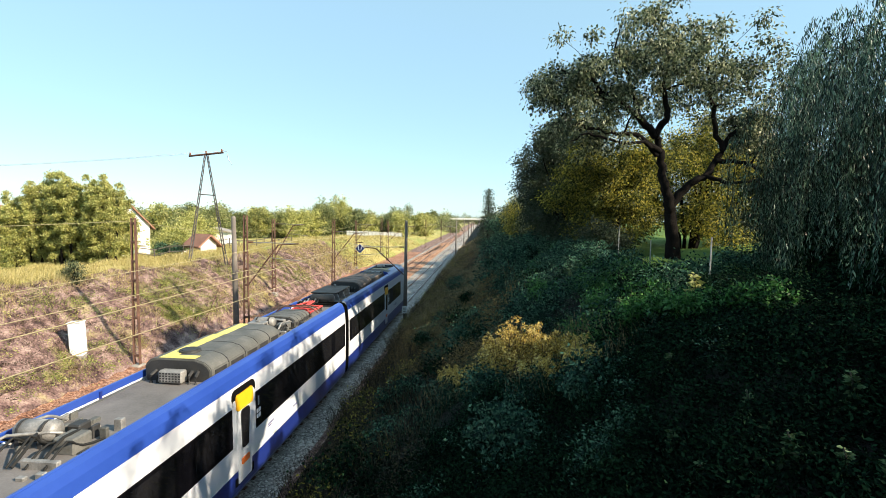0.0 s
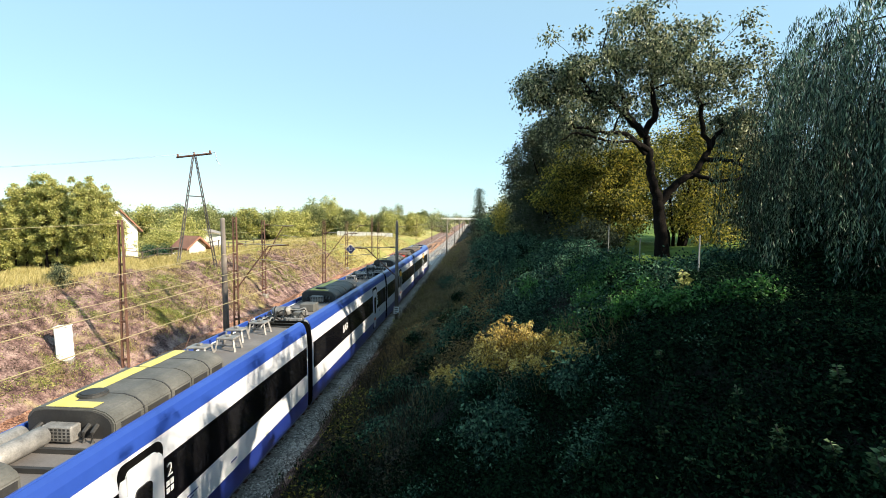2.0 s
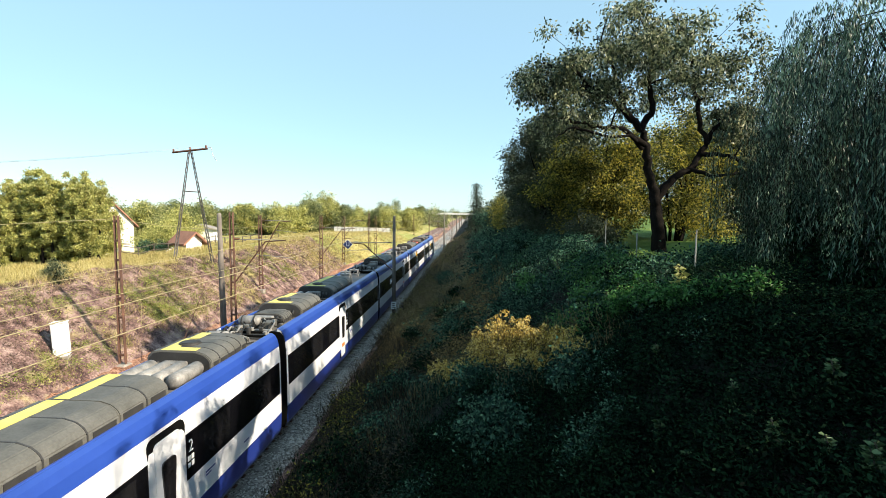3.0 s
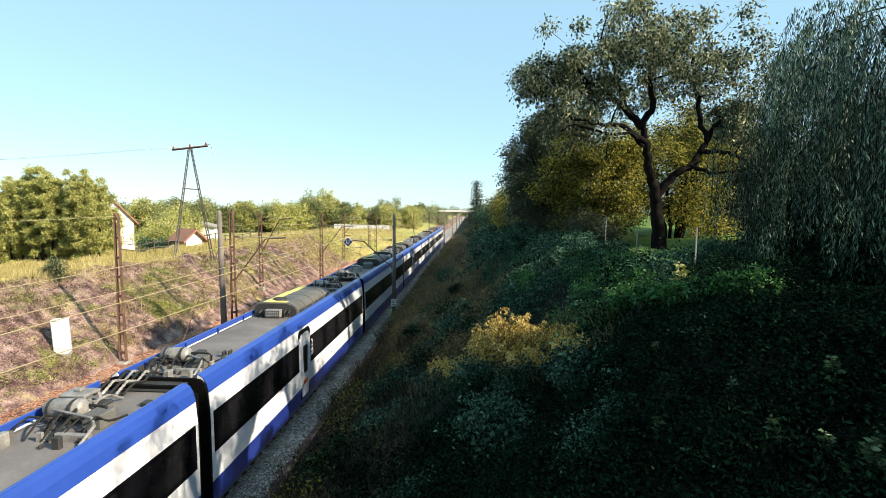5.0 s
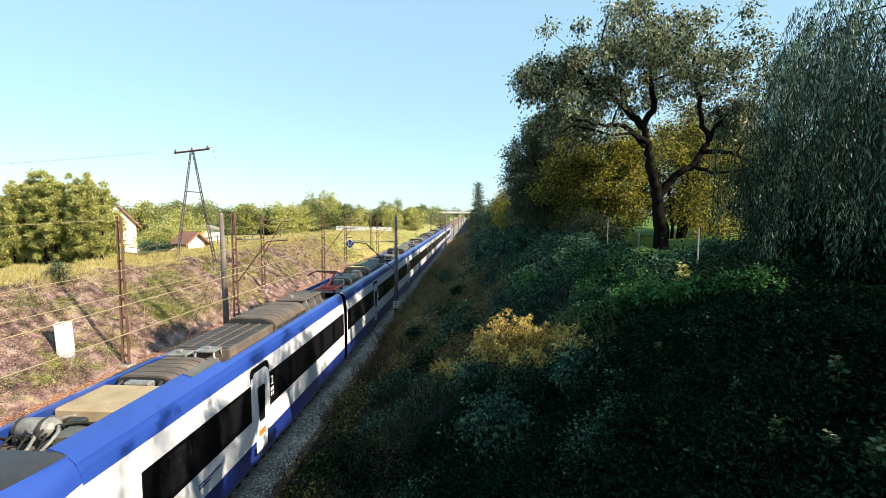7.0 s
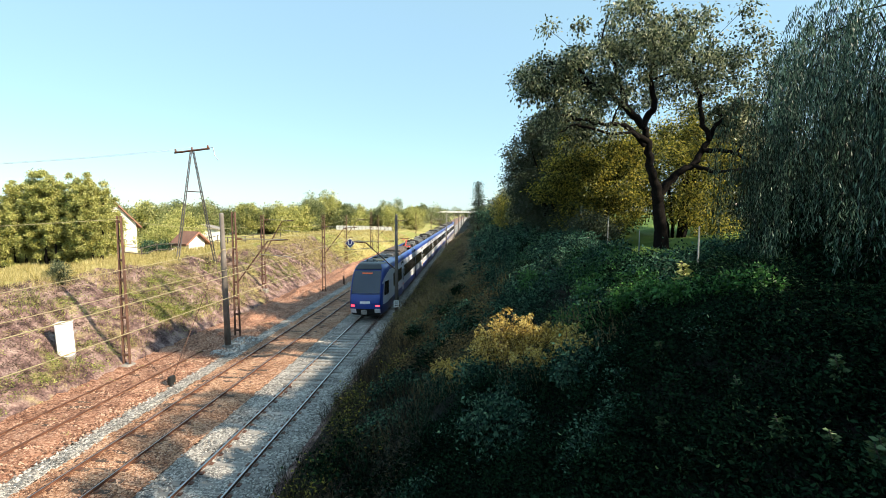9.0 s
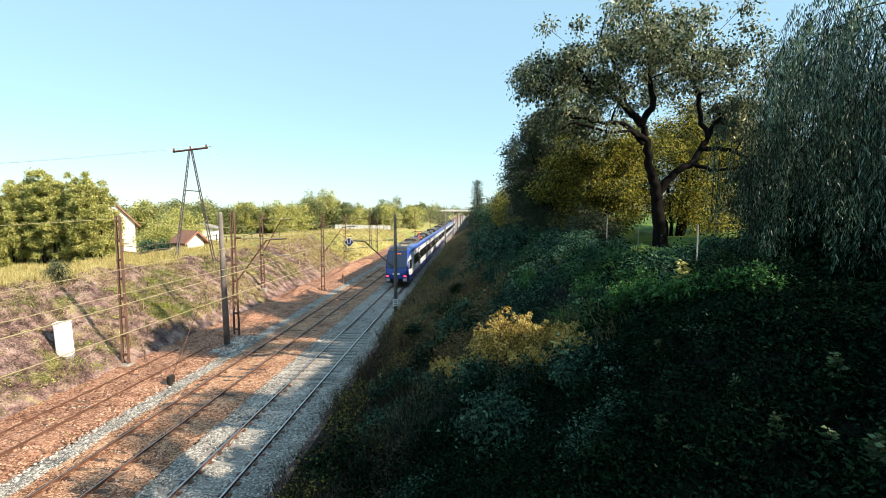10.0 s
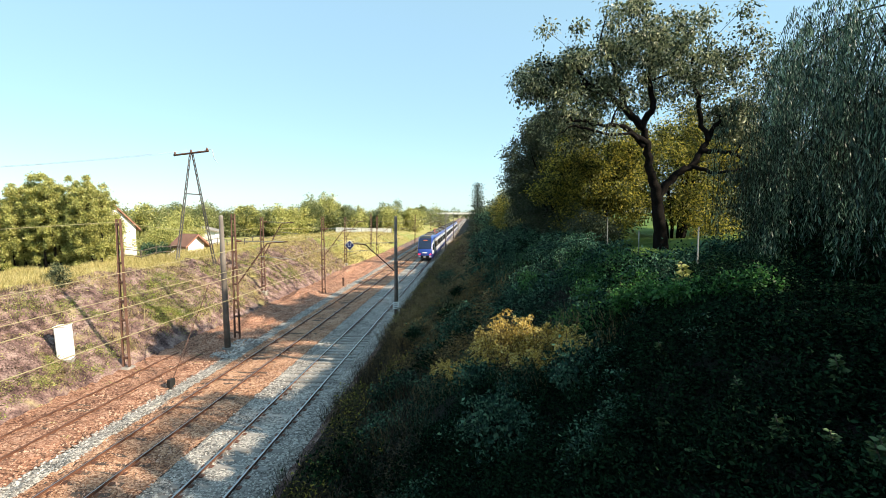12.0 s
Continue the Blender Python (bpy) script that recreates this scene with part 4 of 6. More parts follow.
def cab_piece(zs, us, depth, tail, flip, off=0.0):
    bm = bmesh.new()
    grid = []
    for z in zs:
        row = []
        for u in us:
            zu = z
            if z > 100:                      # 101 to 102: between the line and the roof
                zu = sweep(u) + (4.1 - sweep(u)) * (z - 101)
            elif z > 50:                     # 51 to 52: between the skirt and the line
                zu = 1.22 + (sweep(u) - 1.22) * (z - 51)
            x, d, zz = cab_point(zu, u, depth)
            k = 1 + off / 1.4
            row.append(bm.verts.new((x * k, tail + flip * (d - off), zz)))
        grid.append(row)
    for r, q in zip(grid, grid[1:]):
        for i in range(len(us) - 1):
            bm.faces.new((r[i], r[i + 1], q[i + 1], q[i]))
    return bm


def lin(a, b, n_):
    return [a + (b - a) * k / (n_ - 1) for k in range(n_)]


def end_car(tail, gap, door, flip, cls):
    """flip: +1 when the car stretches towards +y from its cab."""
    depth = 3.4
    inner = tail + flip * depth
    a, b = sorted((inner, gap - flip * 0.3))
    car = part("cab_car", body_bm(a, b), M_WHITE, train, "white and blue driving car with rounded black cab front")
    for sgn in (1, -1):
        lo, hi = (tail + 4.8, 1e9) if flip > 0 else (-1e9, tail - 4.8)
        car_side(car, a, b, door, sgn, cls, (lo, hi))
        us = lin(1.0, 2.0, 12)
        us = us if sgn > 0 else [-u for u in us]
        pil = lin(1.0, 1.28, 5)
        part("cab_pillar", cab_piece(lin(1.22, 2.75, 9), pil if sgn > 0 else [-u for u in pil], depth, tail, flip, 0.008), M_BLUE, car, "blue front corner pillar", True)
        part("cab_side", cab_piece(lin(51, 52, 10), us, depth, tail, flip), M_WHITE, car, "white cab side", True)
        part("cab_shoulder", cab_piece(lin(101, 102, 9), us, depth, tail, flip), M_BLUE, car, "blue cab shoulder", True)
        part("cab_skirt", cab_piece(lin(0.45, 1.22, 5), us, depth, tail, flip), M_NAVY, car, "deep blue cab skirt", True)
        u2 = lin(1.36, 1.76, 7)
        part("cab_window", cab_piece(lin(1.85, 2.85, 4), u2 if sgn > 0 else [-u for u in u2], depth, tail, flip, 0.015), M_GLASS, car, "dark cab side window", True)
    fr = lin(-1, 1, 15)
    part("nose", cab_piece(lin(0.95, 2.02, 8), fr, depth, tail, flip), M_BLUE, car, "blue nose panel", True)
    part("bumper", cab_piece(lin(0.45, 0.95, 4), fr, depth, tail, flip), M_RUBBER, car, "black bumper panel", True)
    part("cab_mask", cab_piece(lin(2.02, 4.1, 12), fr, depth, tail, flip), M_MASK, car, "dark front mask with reflected sky blue in its colour", True)
    part("brow", cab_piece(lin(3.80, 4.1, 7), lin(-0.99, 0.99, 13), depth, tail, flip, 0.02), M_CABROOF, car, "dark brow above the windscreen", True)
    part("windscreen", cab_piece(lin(2.12, 3.66, 10), lin(-0.93, 0.93, 11), depth, tail, flip, 0.012), M_SCREEN, car, "large raked windscreen", True)
    part("destination_display", cab_piece(lin(3.47, 3.57, 3), lin(-0.36, 0.36, 7), depth, tail, flip, 0.02), M_DISPLAY, car, "orange glowing destination display", True)
    for s in (-1, 1):
        us = [s * v for v in (0.70, 0.80, 0.95)]
        part("tail_light", cab_piece(lin(1.12, 1.26, 3), us, depth, tail, flip, 0.014), M_TAIL, car, "lit red tail light", True)
        bm = cab_piece(lin(0.80, 3.5, 14), [s * 0.96, s * 1.0, s * 1.05], depth, tail, flip, 0.016)
        part("mask_trim", bm, M_NAVY, car, "deep blue edge of the front mask", True)
        part("bumper_corner", cab_piece(lin(0.62, 0.95, 4), [s * v for v in (0.62, 0.75, 0.88, 1.0)], depth, tail, flip, 0.014), M_WHITE, car, "white bumper corner", True)
    bm = cab_piece(lin(1.36, 1.54, 3), lin(-0.34, 0.34, 5), depth, tail, flip, 0.014)
    part("emblem", bm, M_LETTER, car, "pale emblem on the nose", True)
    bm = bmesh.new()
    tube(bm, [(0, tail + flip * 0.4, 0.75), (0, tail - flip * 0.25, 0.75)], [0.13, 0.16], 10)
    box(bm, -0.22, 0.22, tail - 0.32 if flip > 0 else tail + 0.22, tail - 0.22 if flip > 0 else tail + 0.32, 0.6, 0.95, 0.03)
    part("coupler", bm, M_ALU, car, "grey automatic coupler")
    # cab roof cap
    bm = bmesh.new()
    rim = [cab_point(4.1, u, depth) for u in lin(-2, 2, 25)]
    ring = [bm.verts.new((x, tail + flip * d, z)) for x, d, z in rim]
    top = [bm.verts.new((x * 0.8, tail + flip * (depth - (depth - d) * 0.85), 4.17)) for x, d, z in rim]
    for k in range(24):
        bm.faces.new((ring[k], ring[k + 1], top[k + 1], top[k]))
    bm.faces.new(top)
    part("cab_roof", bm, M_CABROOF, car, "dark dusty cab roof", True)
    part("roof_deck", box(bmesh.new(), -1.02, 1.02, a + 0.02, b - 0.02, DECK - 0.035, DECK), M_BROWNUNIT, car, "rust-dusted roof")
    kerbs(car, a, b)
    for s in (-1, 1):
        p0, p1 = sorted((inner, inner + flip * 5.3))
        bm = bmesh.new()
        prism(bm, [(s * 1.305, 3.72), (s * 1.22, 3.96), (s * 1.02, 4.14), (s * 0.76, 4.22), (s * 0.72, 4.20), (s * 0.9, DECK)], p0, p1)
        bmesh.ops.recalc_face_normals(bm, faces=bm.faces)
        part("roof_fairing", bm, M_BLUE, car, "blue sloping roof fairing")
    f = flip
    for s in (-1, 1):
        e0, e1 = sorted((inner + f * 3.9, inner + f * 5.28))
        bm = prism(bmesh.new(), [(s * 1.03, 4.146), (s * 0.77, 4.226), (s * 0.77, 4.234), (s * 1.03, 4.154)], e0, e1)
        bmesh.ops.recalc_face_normals(bm, faces=bm.faces)
        part("fairing_end", bm, M_UNITGREY, car, "grey dusty panel at the end of the fairing")
    pipework(car, tail + f * 4.4)
    part("roof_tray", box(bmesh.new(), -0.8, 0.68, tail + f * 6.0 - 0.75, tail + f * 6.0 + 0.75, DECK, DECK + 0.30, 0.04), M_TRAY, car, "sand-coloured flat tray")
    ac_unit(car, tail + f * 7.9, 1.7, False, M_BROWNUNIT, 1.5, True)
    bracket(car, tail + f * 9.0, -0.3)
    bracket(car, tail + f * 9.4, 0.3)
    g = tail + f * 11.2
    grille = part("grille_box", box(bmesh.new(), -0.9, 0.86, g - 1.6, g + 1.6, DECK - 0.01, DECK + 0.40, 0.03), M_BROWNUNIT, car, "flat brown box with a grid of cooling slots")
    for k in range(13):
        yy = g - 1.5 + k * 0.25
        part("grille_bar", box(bmesh.new(), -0.8, 0.76, yy - 0.085, yy + 0.085, DECK + 0.397, DECK + 0.404), M_DARKEND, grille)
    for x in (-0.42, -0.02, 0.38):
        part("grille_rib", box(bmesh.new(), x - 0.03, x + 0.03, g - 1.58, g + 1.58, DECK + 0.40, DECK + 0.425), M_BROWNUNIT, grille)
    for k in range(8):
        yy = g - 1.4 + k * 0.4
        part("side_slot", box(bmesh.new(), 0.855, 0.868, yy - 0.15, yy + 0.15, DECK + 0.05, DECK + 0.14), M_DARKEND, grille)
    ac_unit(car, tail + f * 14.6, 3.4, False, M_BROWNUNIT, 1.8)
    platform = part("roof_platform", box(bmesh.new(), -0.85, 0.5, tail + f * 18.5 - 1.3, tail + f * 18.5 + 1.3, DECK + 0.40, DECK + 0.47, 0.02), M_BROWNUNIT, car, "dusty brown platform on trapezoid legs")
    for d in (-1.0, 0.0, 1.0):
        yy = tail + f * 18.5 + d
        bm = prism(bmesh.new(), [(-0.8, DECK - 0.01), (-0.5, DECK - 0.01), (-0.62, DECK + 0.41), (-0.84, DECK + 0.41)], yy - 0.04, yy + 0.04)
        prism(bm, [(0.2, DECK - 0.01), (0.62, DECK - 0.01), (0.46, DECK + 0.41), (0.30, DECK + 0.41)], yy - 0.04, yy + 0.04)
        bmesh.ops.recalc_face_normals(bm, faces=bm.faces)
        part("platform_leg", bm, M_ALU, platform)
        part("insulator_block", box(bmesh.new(), -0.1, 0.12, yy - 0.3, yy - 0.1, DECK - 0.01, DECK + 0.2, 0.02), M_DARKEND, platform)
    part("platform_post", box(bmesh.new(), -0.3, -0.18, tail + f * 17.6 - 0.05, tail + f * 17.6 + 0.05, DECK + 0.47, DECK + 0.62, 0.01), M_ALU, platform)
    yy = tail + f * 20.2
    bm = tube(bmesh.new(), [(-0.7, yy, DECK + 0.24), (-0.62, yy, DECK + 0.24), (0.42, yy, DECK + 0.24), (0.5, yy, DECK + 0.24)], [0.12, 0.2, 0.2, 0.12], 14)
    bmesh.ops.recalc_face_normals(bm, faces=bm.faces)
    end_tank = part("air_tank", bm, M_BROWNUNIT, car, "dusty brown air tank across the roof", smooth=True)
    for x in (-0.45, 0.25):
        part("saddle", box(bmesh.new(), x - 0.05, x + 0.05, yy - 0.18, yy + 0.18, DECK - 0.01, DECK + 0.12), M_DARKEND, end_tank)
    for s in (-1, 1):
        for k, (d0, d1, zc) in enumerate(((6.8, 7.9, 1.62), (6.8, 7.3, 1.54))):
            yy = sorted((tail + f * d0, tail + f * d1))
            part("marking_bar", side_strip(zc - 0.024, zc + 0.024, yy[0], yy[1], s, 0.01), M_NAVY, car, "small dark bar of unreadable writing")
    gangway(gap, car)


end_car(REAR, GAPS[6], DOORS[7], 1, "second")
end_car(FRONT, GAPS[0], DOORS[0], -1, "first")

# wheels, as bogies under the joints and the ends
def bogie(y):
    bm = bmesh.new()
    for dy in (-1.35, 1.35):
        for s in (-0.75, 0.75):
            tube(bm, [(s - 0.06, y + dy, 0.45), (s + 0.06, y + dy, 0.45)], 0.43, 20)
        tube(bm, [(-0.9, y + dy, 0.45), (0.9, y + dy, 0.45)], 0.08, 8)
    for s in (-1.02, 1.02):
        box(bm, s - 0.08, s + 0.08, y - 1.7, y + 1.7, 0.35, 0.6, 0.03)
    part("bogie", bm, M_RUBBER, train, "dark bogie with steel wheels")


for y in GAPS + [REAR + 4.0, FRONT - 4.0]:
    bogie(y)


# ---- overhead line: poles, brackets and wires ----
def lattice_mast(name, x, y, h, label, lean=0.0, base=None):
    """Two steel channels joined by plates, on a concrete foot."""
    z = float(ground_z(x, y)) if base is None else base
    root = tagged(new(name), label, "mast", "overhead line masts")
    root.matrix_basis = pose(x, y, z - 0.1, 0, lean, 0)
    for s in (-1, 1):
        bm = bmesh.new()
        w0, w1 = 0.17, 0.10
        for off in (-0.05, 0.05):
            tube(bm, [(s * w0, off, 0), (s * w1, off, h)], [0.045, 0.038], 4)
        bmesh.ops.recalc_face_normals(bm, faces=bm.faces)
        part("channel", bm, M_RUSTSTEEL, root)
    for k in range(8):
        zz = 0.7 + k * (h - 1.0) / 7
        w = 0.17 - 0.07 * zz / h
        part("batten_plate", box(bmesh.new(), -w - 0.02, w + 0.02, -0.07, 0.07, zz - 0.06, zz + 0.06, 0.01), M_RUSTSTEEL, root)
    part("foundation", box(bmesh.new(), -0.32, 0.32, -0.32, 0.32, -0.3, 0.22, 0.06), M_CONCRETE, root, "grey concrete foot")
    return root


def concrete_pole(x, y, h, label, r=0.16, mark=False, lean=0.0):
    z = float(ground_z(x, y))
    root = tagged(new("concrete_pole"), label, "mast", "overhead line masts")
    root.matrix_basis = pose(x, y, z - 0.2, 0, lean, 0)
    part("shaft", tube(bmesh.new(), [(0, 0, 0), (0, 0, h * 0.5), (0, 0, h)], [r, r * 0.85, r * 0.66], 12), M_POLE, root, smooth=True)
    part("cap", tube(bmesh.new(), [(0, 0, h), (0, 0, h + 0.06)], [r * 0.7, r * 0.45], 12), M_CONCRETE, root)
    part("collar", tube(bmesh.new(), [(0, 0, 0), (0, 0, 0.55)], [r * 1.8, r * 1.7], 10), M_CONCRETE, root, "crumbling pale foot")
    if mark:
        part("number_plate", box(bmesh.new(), -0.21, 0.21, -r - 0.03, -r - 0.005, 1.05, 1.62, 0.01), M_WHITEBOX, root, "white pole marker plate")
        bm = bmesh.new()
        for k in range(3):
            box(bm, -0.12, 0.12, -r - 0.036, -r - 0.03, 1.15 + k * 0.15, 1.21 + k * 0.15)
        part("marker_bar", bm, M_RUBBER, root, "dark bars on the marker plate")
    return root


def cantilever(root, reach, low, high, side):
    """A strut, a top tube, insulators and a registration arm that reach out over a track."""
    part("strut", tube(bmesh.new(), [(side * 0.15, 0, low), (side * reach * 0.62, 0, high - 0.1), (side * reach, 0, high)], 0.045, 6), M_RUSTSTEEL, root)
    part("top_tube", tube(bmesh.new(), [(side * 0.12, 0, high + 0.05), (side * reach, 0, high)], 0.03, 6), M_GALV, root)
    part("registration_arm", tube(bmesh.new(), [(side * reach * 0.45, 0, 5.75), (side * (reach + 0.4), 0, 5.55)], 0.022, 6), M_GALV, root)
    bm = bmesh.new()
    for k in range(5):
        tube(bm, [(side * (0.2 + k * 0.07), 0, high + 0.05), (side * (0.225 + k * 0.07), 0, high + 0.05)], 0.07, 10)
    part("insulator", bm, M_INSUL, root, "brown ribbed insulator")


m1 = lattice_mast("steel_mast", -18.35, 25.0, 8.1, "rusty twin-channel steel mast at the foot of the bank", -0.6)
p2 = concrete_pole(-14.78, 28.95, 8.5, "grey tapered concrete pole in a rubble foot", 0.19, False, -1.2)
m3 = lattice_mast("steel_mast", -15.46, 31.6, 8.5, "dark steel lattice mast beside the second track", -0.4)
cantilever(m3, 3.6, 3.9, 6.7, 1)
mx = lattice_mast("steel_mast", -19.35, 45.0, 7.1, "rusty steel mast with a bracket on the bank", -0.3)
cantilever(mx, 3.0, 3.6, 6.6, 1)
m4 = lattice_mast("steel_mast", -15.3, 50.4, 8.2, "rusty steel mast beside the earth mound", 0)
cantilever(m4, 3.5, 4.2, 6.9, 1)
m5 = lattice_mast("steel_mast", -18.96, 73.8, 7.2, "thin steel mast in the yellow grass", 0)
cantilever(m5, 3.0, 4.2, 6.6, 1)
m6 = lattice_mast("steel_mast", -17.6, 92.0, 7.8, "distant steel mast beside the line", 0)
cantilever(m6, 5.2, 4.0, 6.8, 1)
m7 = lattice_mast("steel_mast", -19.4, 95.0, 7.4, "distant steel mast at the grassy bank", 0)
pr = concrete_pole(-5.95, 38.8, 8.35, "slender concrete pole with a white marker plate", 0.16, True)
cantilever(pr, 3.9, 4.1, 6.25, -1)
pr2 = concrete_pole(-5.6, 108.0, 8.3, "distant concrete pole beside the used track", 0.15)
cantilever(pr2, 2.6, 4.2, 6.6, -1)
for k, y in enumerate((150, 200, 255, 315)):
    far = concrete_pole(-5.4, y, 8.2, "far concrete pole beside the line", 0.15)
    cantilever(far, 2.6, 4.2, 6.6, -1)
    far = lattice_mast("steel_mast", -15.0, y - 18, 8.0, "far steel mast beside the line", 0)
    cantilever(far, 3.2, 4.2, 6.6, 1)

# the blue diamond sign that hangs from the bracket
sign = tagged(new("diamond_sign"), "dark blue diamond sign with a white U and white border", "sign")
sign.matrix_basis = pose(-9.62, 38.7, 5.72)
for nm, half, y, m_ in (("border", 0.40, 0.0, M_LETTER), ("face", 0.36, -0.014, M_SIGNBLUE)):
    bm = bmesh.new()
    a = [bm.verts.new((half * sx_, y, half * sz_)) for sx_, sz_ in ((1, 0), (0, 1), (-1, 0), (0, -1))]
    b = [bm.verts.new((half * sx_, y + 0.012, half * sz_)) for sx_, sz_ in ((1, 0), (0, 1), (-1, 0), (0, -1))]
    bm.faces.new(a), bm.faces.new(b[::-1])
    for i in range(4):
        bm.faces.new((a[i], b[i], b[(i + 1) % 4], a[(i + 1) % 4]))
    bmesh.ops.recalc_face_normals(bm, faces=bm.faces)
    part(nm, bm, m_, sign)
part("letter", text_bm("U", 0.46), M_LETTER, sign, "white letter U", m=Matrix.Translation((0, -0.02, 0)) @ pose(0, 0, 0, 90, 0, 0))
bm = tube(bmesh.new(), [(-0.35, 0.1, 0.5), (0.2, 0.1, 0.47)], 0.03, 6)
tube(bm, [(0, 0.05, 0.4), (0, 0.1, 0.5)], 0.02, 6)
part("hanger", bm, M_RUSTSTEEL, sign)


def wire(name, pts, r, material, label):
    ob = finish(name, tube(bmesh.new(), pts, r, 5), material, smooth=True)
    return tagged(ob, label, "wire", "overhead wires")


def sagging(x, y0, y1, z, sag, n_=12):
    return [(x, y0 + (y1 - y0) * k / n_, z - sag * 4 * (k / n_) * (1 - k / n_)) for k in range(n_ + 1)]


for axis, tops, cw in ((T1, [-30, 38.8, 108, 150, 200, 255, 315, 420], 5.48), (T2, [-28, 31.6, 50.4, 92, 132, 182, 237, 297, 420], 5.42)):
    pts = [(axis + 0.12 * math.sin(y * 0.07), y, cw) for y in np.linspace(-30, 420, 60)]
    wire("contact_wire", pts, 0.012, M_WIRE, "copper contact wire over the track")
    path = []
    for a, b in zip(tops, tops[1:]):
        path += sagging(axis, a, b, 6.65, 0.55 * min(1, (b - a) / 60))[(1 if path else 0):]
    wire("catenary_wire", path, 0.012, M_WIRE, "sagging catenary wire above the track")
    bm = bmesh.new()
    for y in np.arange(6, 110, 5.5):
        zt = float(np.interp(y, [p[1] for p in path], [p[2] for p in path]))
        tube(bm, [(axis, y, cw), (axis, y, zt)], 0.006, 4)
    tagged(finish("dropper_wires", bm, M_WIRE), "thin droppers between the wires", "wire", kind="stuff")
path = []
for a, b in (((-19.9, -20, 8.0), (-18.5, 25, 7.8)), ((-18.5, 25, 7.8), (-19.6, 45, 6.9)), ((-19.6, 45, 6.9), (-19.0, 73.8, 6.8)), ((-19.0, 73.8, 6.8), (-19.4, 95, 7.2))):
    for k in range(8):
        f = k / 7
        path.append((a[0] + (b[0] - a[0]) * f, a[1] + (b[1] - a[1]) * f, a[2] + (b[2] - a[2]) * f - 1.6 * f * (1 - f)))
wire("feeder_wire", path, 0.012, M_WIRE, "feeder wire along the bank")
wire("guy_wire", [(-14.9, 29.0, 6.2), (-14.4, 22.6, 0.1)], 0.02, M_RUSTSTEEL, "guy wire anchored in the ballast")
anchor = finish("wire_anchor", box(bmesh.new(), -14.5, -14.3, 22.4, 22.8, -0.15, 0.32, 0.03), M_RUBBER)
tagged(anchor, "short dark anchor post in the stone", "anchor")
marker = finish("track_marker", box(bmesh.new(), -14.6, -14.4, 55.2, 55.4, -0.2, 0.95, 0.04), M_RUSTSTEEL)
tagged(marker, "short dark marker post beside the rails", "post")

# white cabinet on the bank, and the dark concrete box behind it
cab = tagged(new("trackside_cabinet"), "tall white sheet-metal cabinet on the brown bank", "cabinet")
cab.matrix_basis = pose(-20.05, 23.1, 1.05, 0, -3, 18)
part("body", box(bmesh.new(), -0.29, 0.29, -0.28, 0.28, 0, 1.66, 0.02), M_WHITEBOX, cab)
part("door", box(bmesh.new(), -0.25, 0.25, -0.305, -0.282, 0.08, 1.58, 0.008), M_WHITEBOX, cab)
part("lid", box(bmesh.new(), -0.32, 0.32, -0.32, 0.31, 1.66, 1.70, 0.01), M_WHITEBOX, cab)
part("plinth", box(bmesh.new(), -0.36, 0.36, -0.32, 0.32, -0.9, 0.0), M_CONCRETE, cab)
duct = tagged(new("culvert_mouth"), "dark open concrete culvert in the bank", "culvert")
duct.matrix_basis = pose(-21.1, 23.6, 1.45, 0, 0, 18)
part("headwall", box(bmesh.new(), -0.55, 0.55, -0.1, 1.2, 0.35, 0.5, 0.02), M_CONCRETE, duct)
part("opening", box(bmesh.new(), -0.5, 0.5, 0.0, 1.1, -0.6, 0.34), M_RUBBER, duct)


# ---- A-shaped power pole and its lines ----
M_PYLON = mat("weathered_lattice_steel", [(0.2, (0.02, 0.018, 0.02)), (0.5, (0.05, 0.045, 0.045)), (0.9, (0.22, 0.2, 0.19))], rough=0.7, metal=0.2, scale=1.6, fine=14, bump=0.1)
pyl = tagged(new("power_pole"), "tall dark A-shaped power pole with a crossarm", "power pole")
pyl.matrix_basis = pose(-23.9, 41.6, 4.0)
for s, dy in ((-0.95, -1.2), (1.0, 1.4)):
    bm = bmesh.new()
    foot, head = Vector((s, dy, -0.3)), Vector((s * 0.10, 0, 9.3))
    for o in (-0.11, 0.11):
        tube(bm, [foot + Vector((o, 0, 0)), head + Vector((o * 0.55, 0, 0))], [0.055, 0.045], 4)
    for k in range(24):
        o = 0.11 if k % 2 else -0.11
        w0, w1 = 1 - 0.45 * k / 24, 1 - 0.45 * (k + 1) / 24
        tube(bm, [foot.lerp(head, k / 24) + Vector((o * w0, 0, 0)), foot.lerp(head, (k + 1) / 24) + Vector((-o * w1, 0, 0))], 0.022, 4)
    bmesh.ops.recalc_face_normals(bm, faces=bm.faces)
    part("leg", bm, M_PYLON, pyl, "weathered lattice leg")
part("brace", tube(bmesh.new(), [(-0.44, -0.5, 5.9), (0.46, 0.55, 5.85)], 0.05, 6), M_PYLON, pyl)
part("crossarm", tube(bmesh.new(), [(-1.55, 0, 9.18), (1.55, 0, 9.52)], 0.085, 4), M_RUSTSTEEL, pyl)
for s in (-1.45, 0.0, 1.4):
    part("insulator", tube(bmesh.new(), [(s, 0, 9.4 + 0.11 * s), (s, 0, 9.5 + 0.11 * s), (s, 0, 9.65 + 0.11 * s)], [0.05, 0.09, 0.05], 8), M_INSUL, pyl)
bm = tube(bmesh.new(), [(1.4, 0, 9.7), (1.85, 0, 9.6), (2.0, 0, 8.9), (2.3, 0, 8.5)], 0.03, 5)
part("hanging_cable", bm, M_DARKWIRE, pyl)
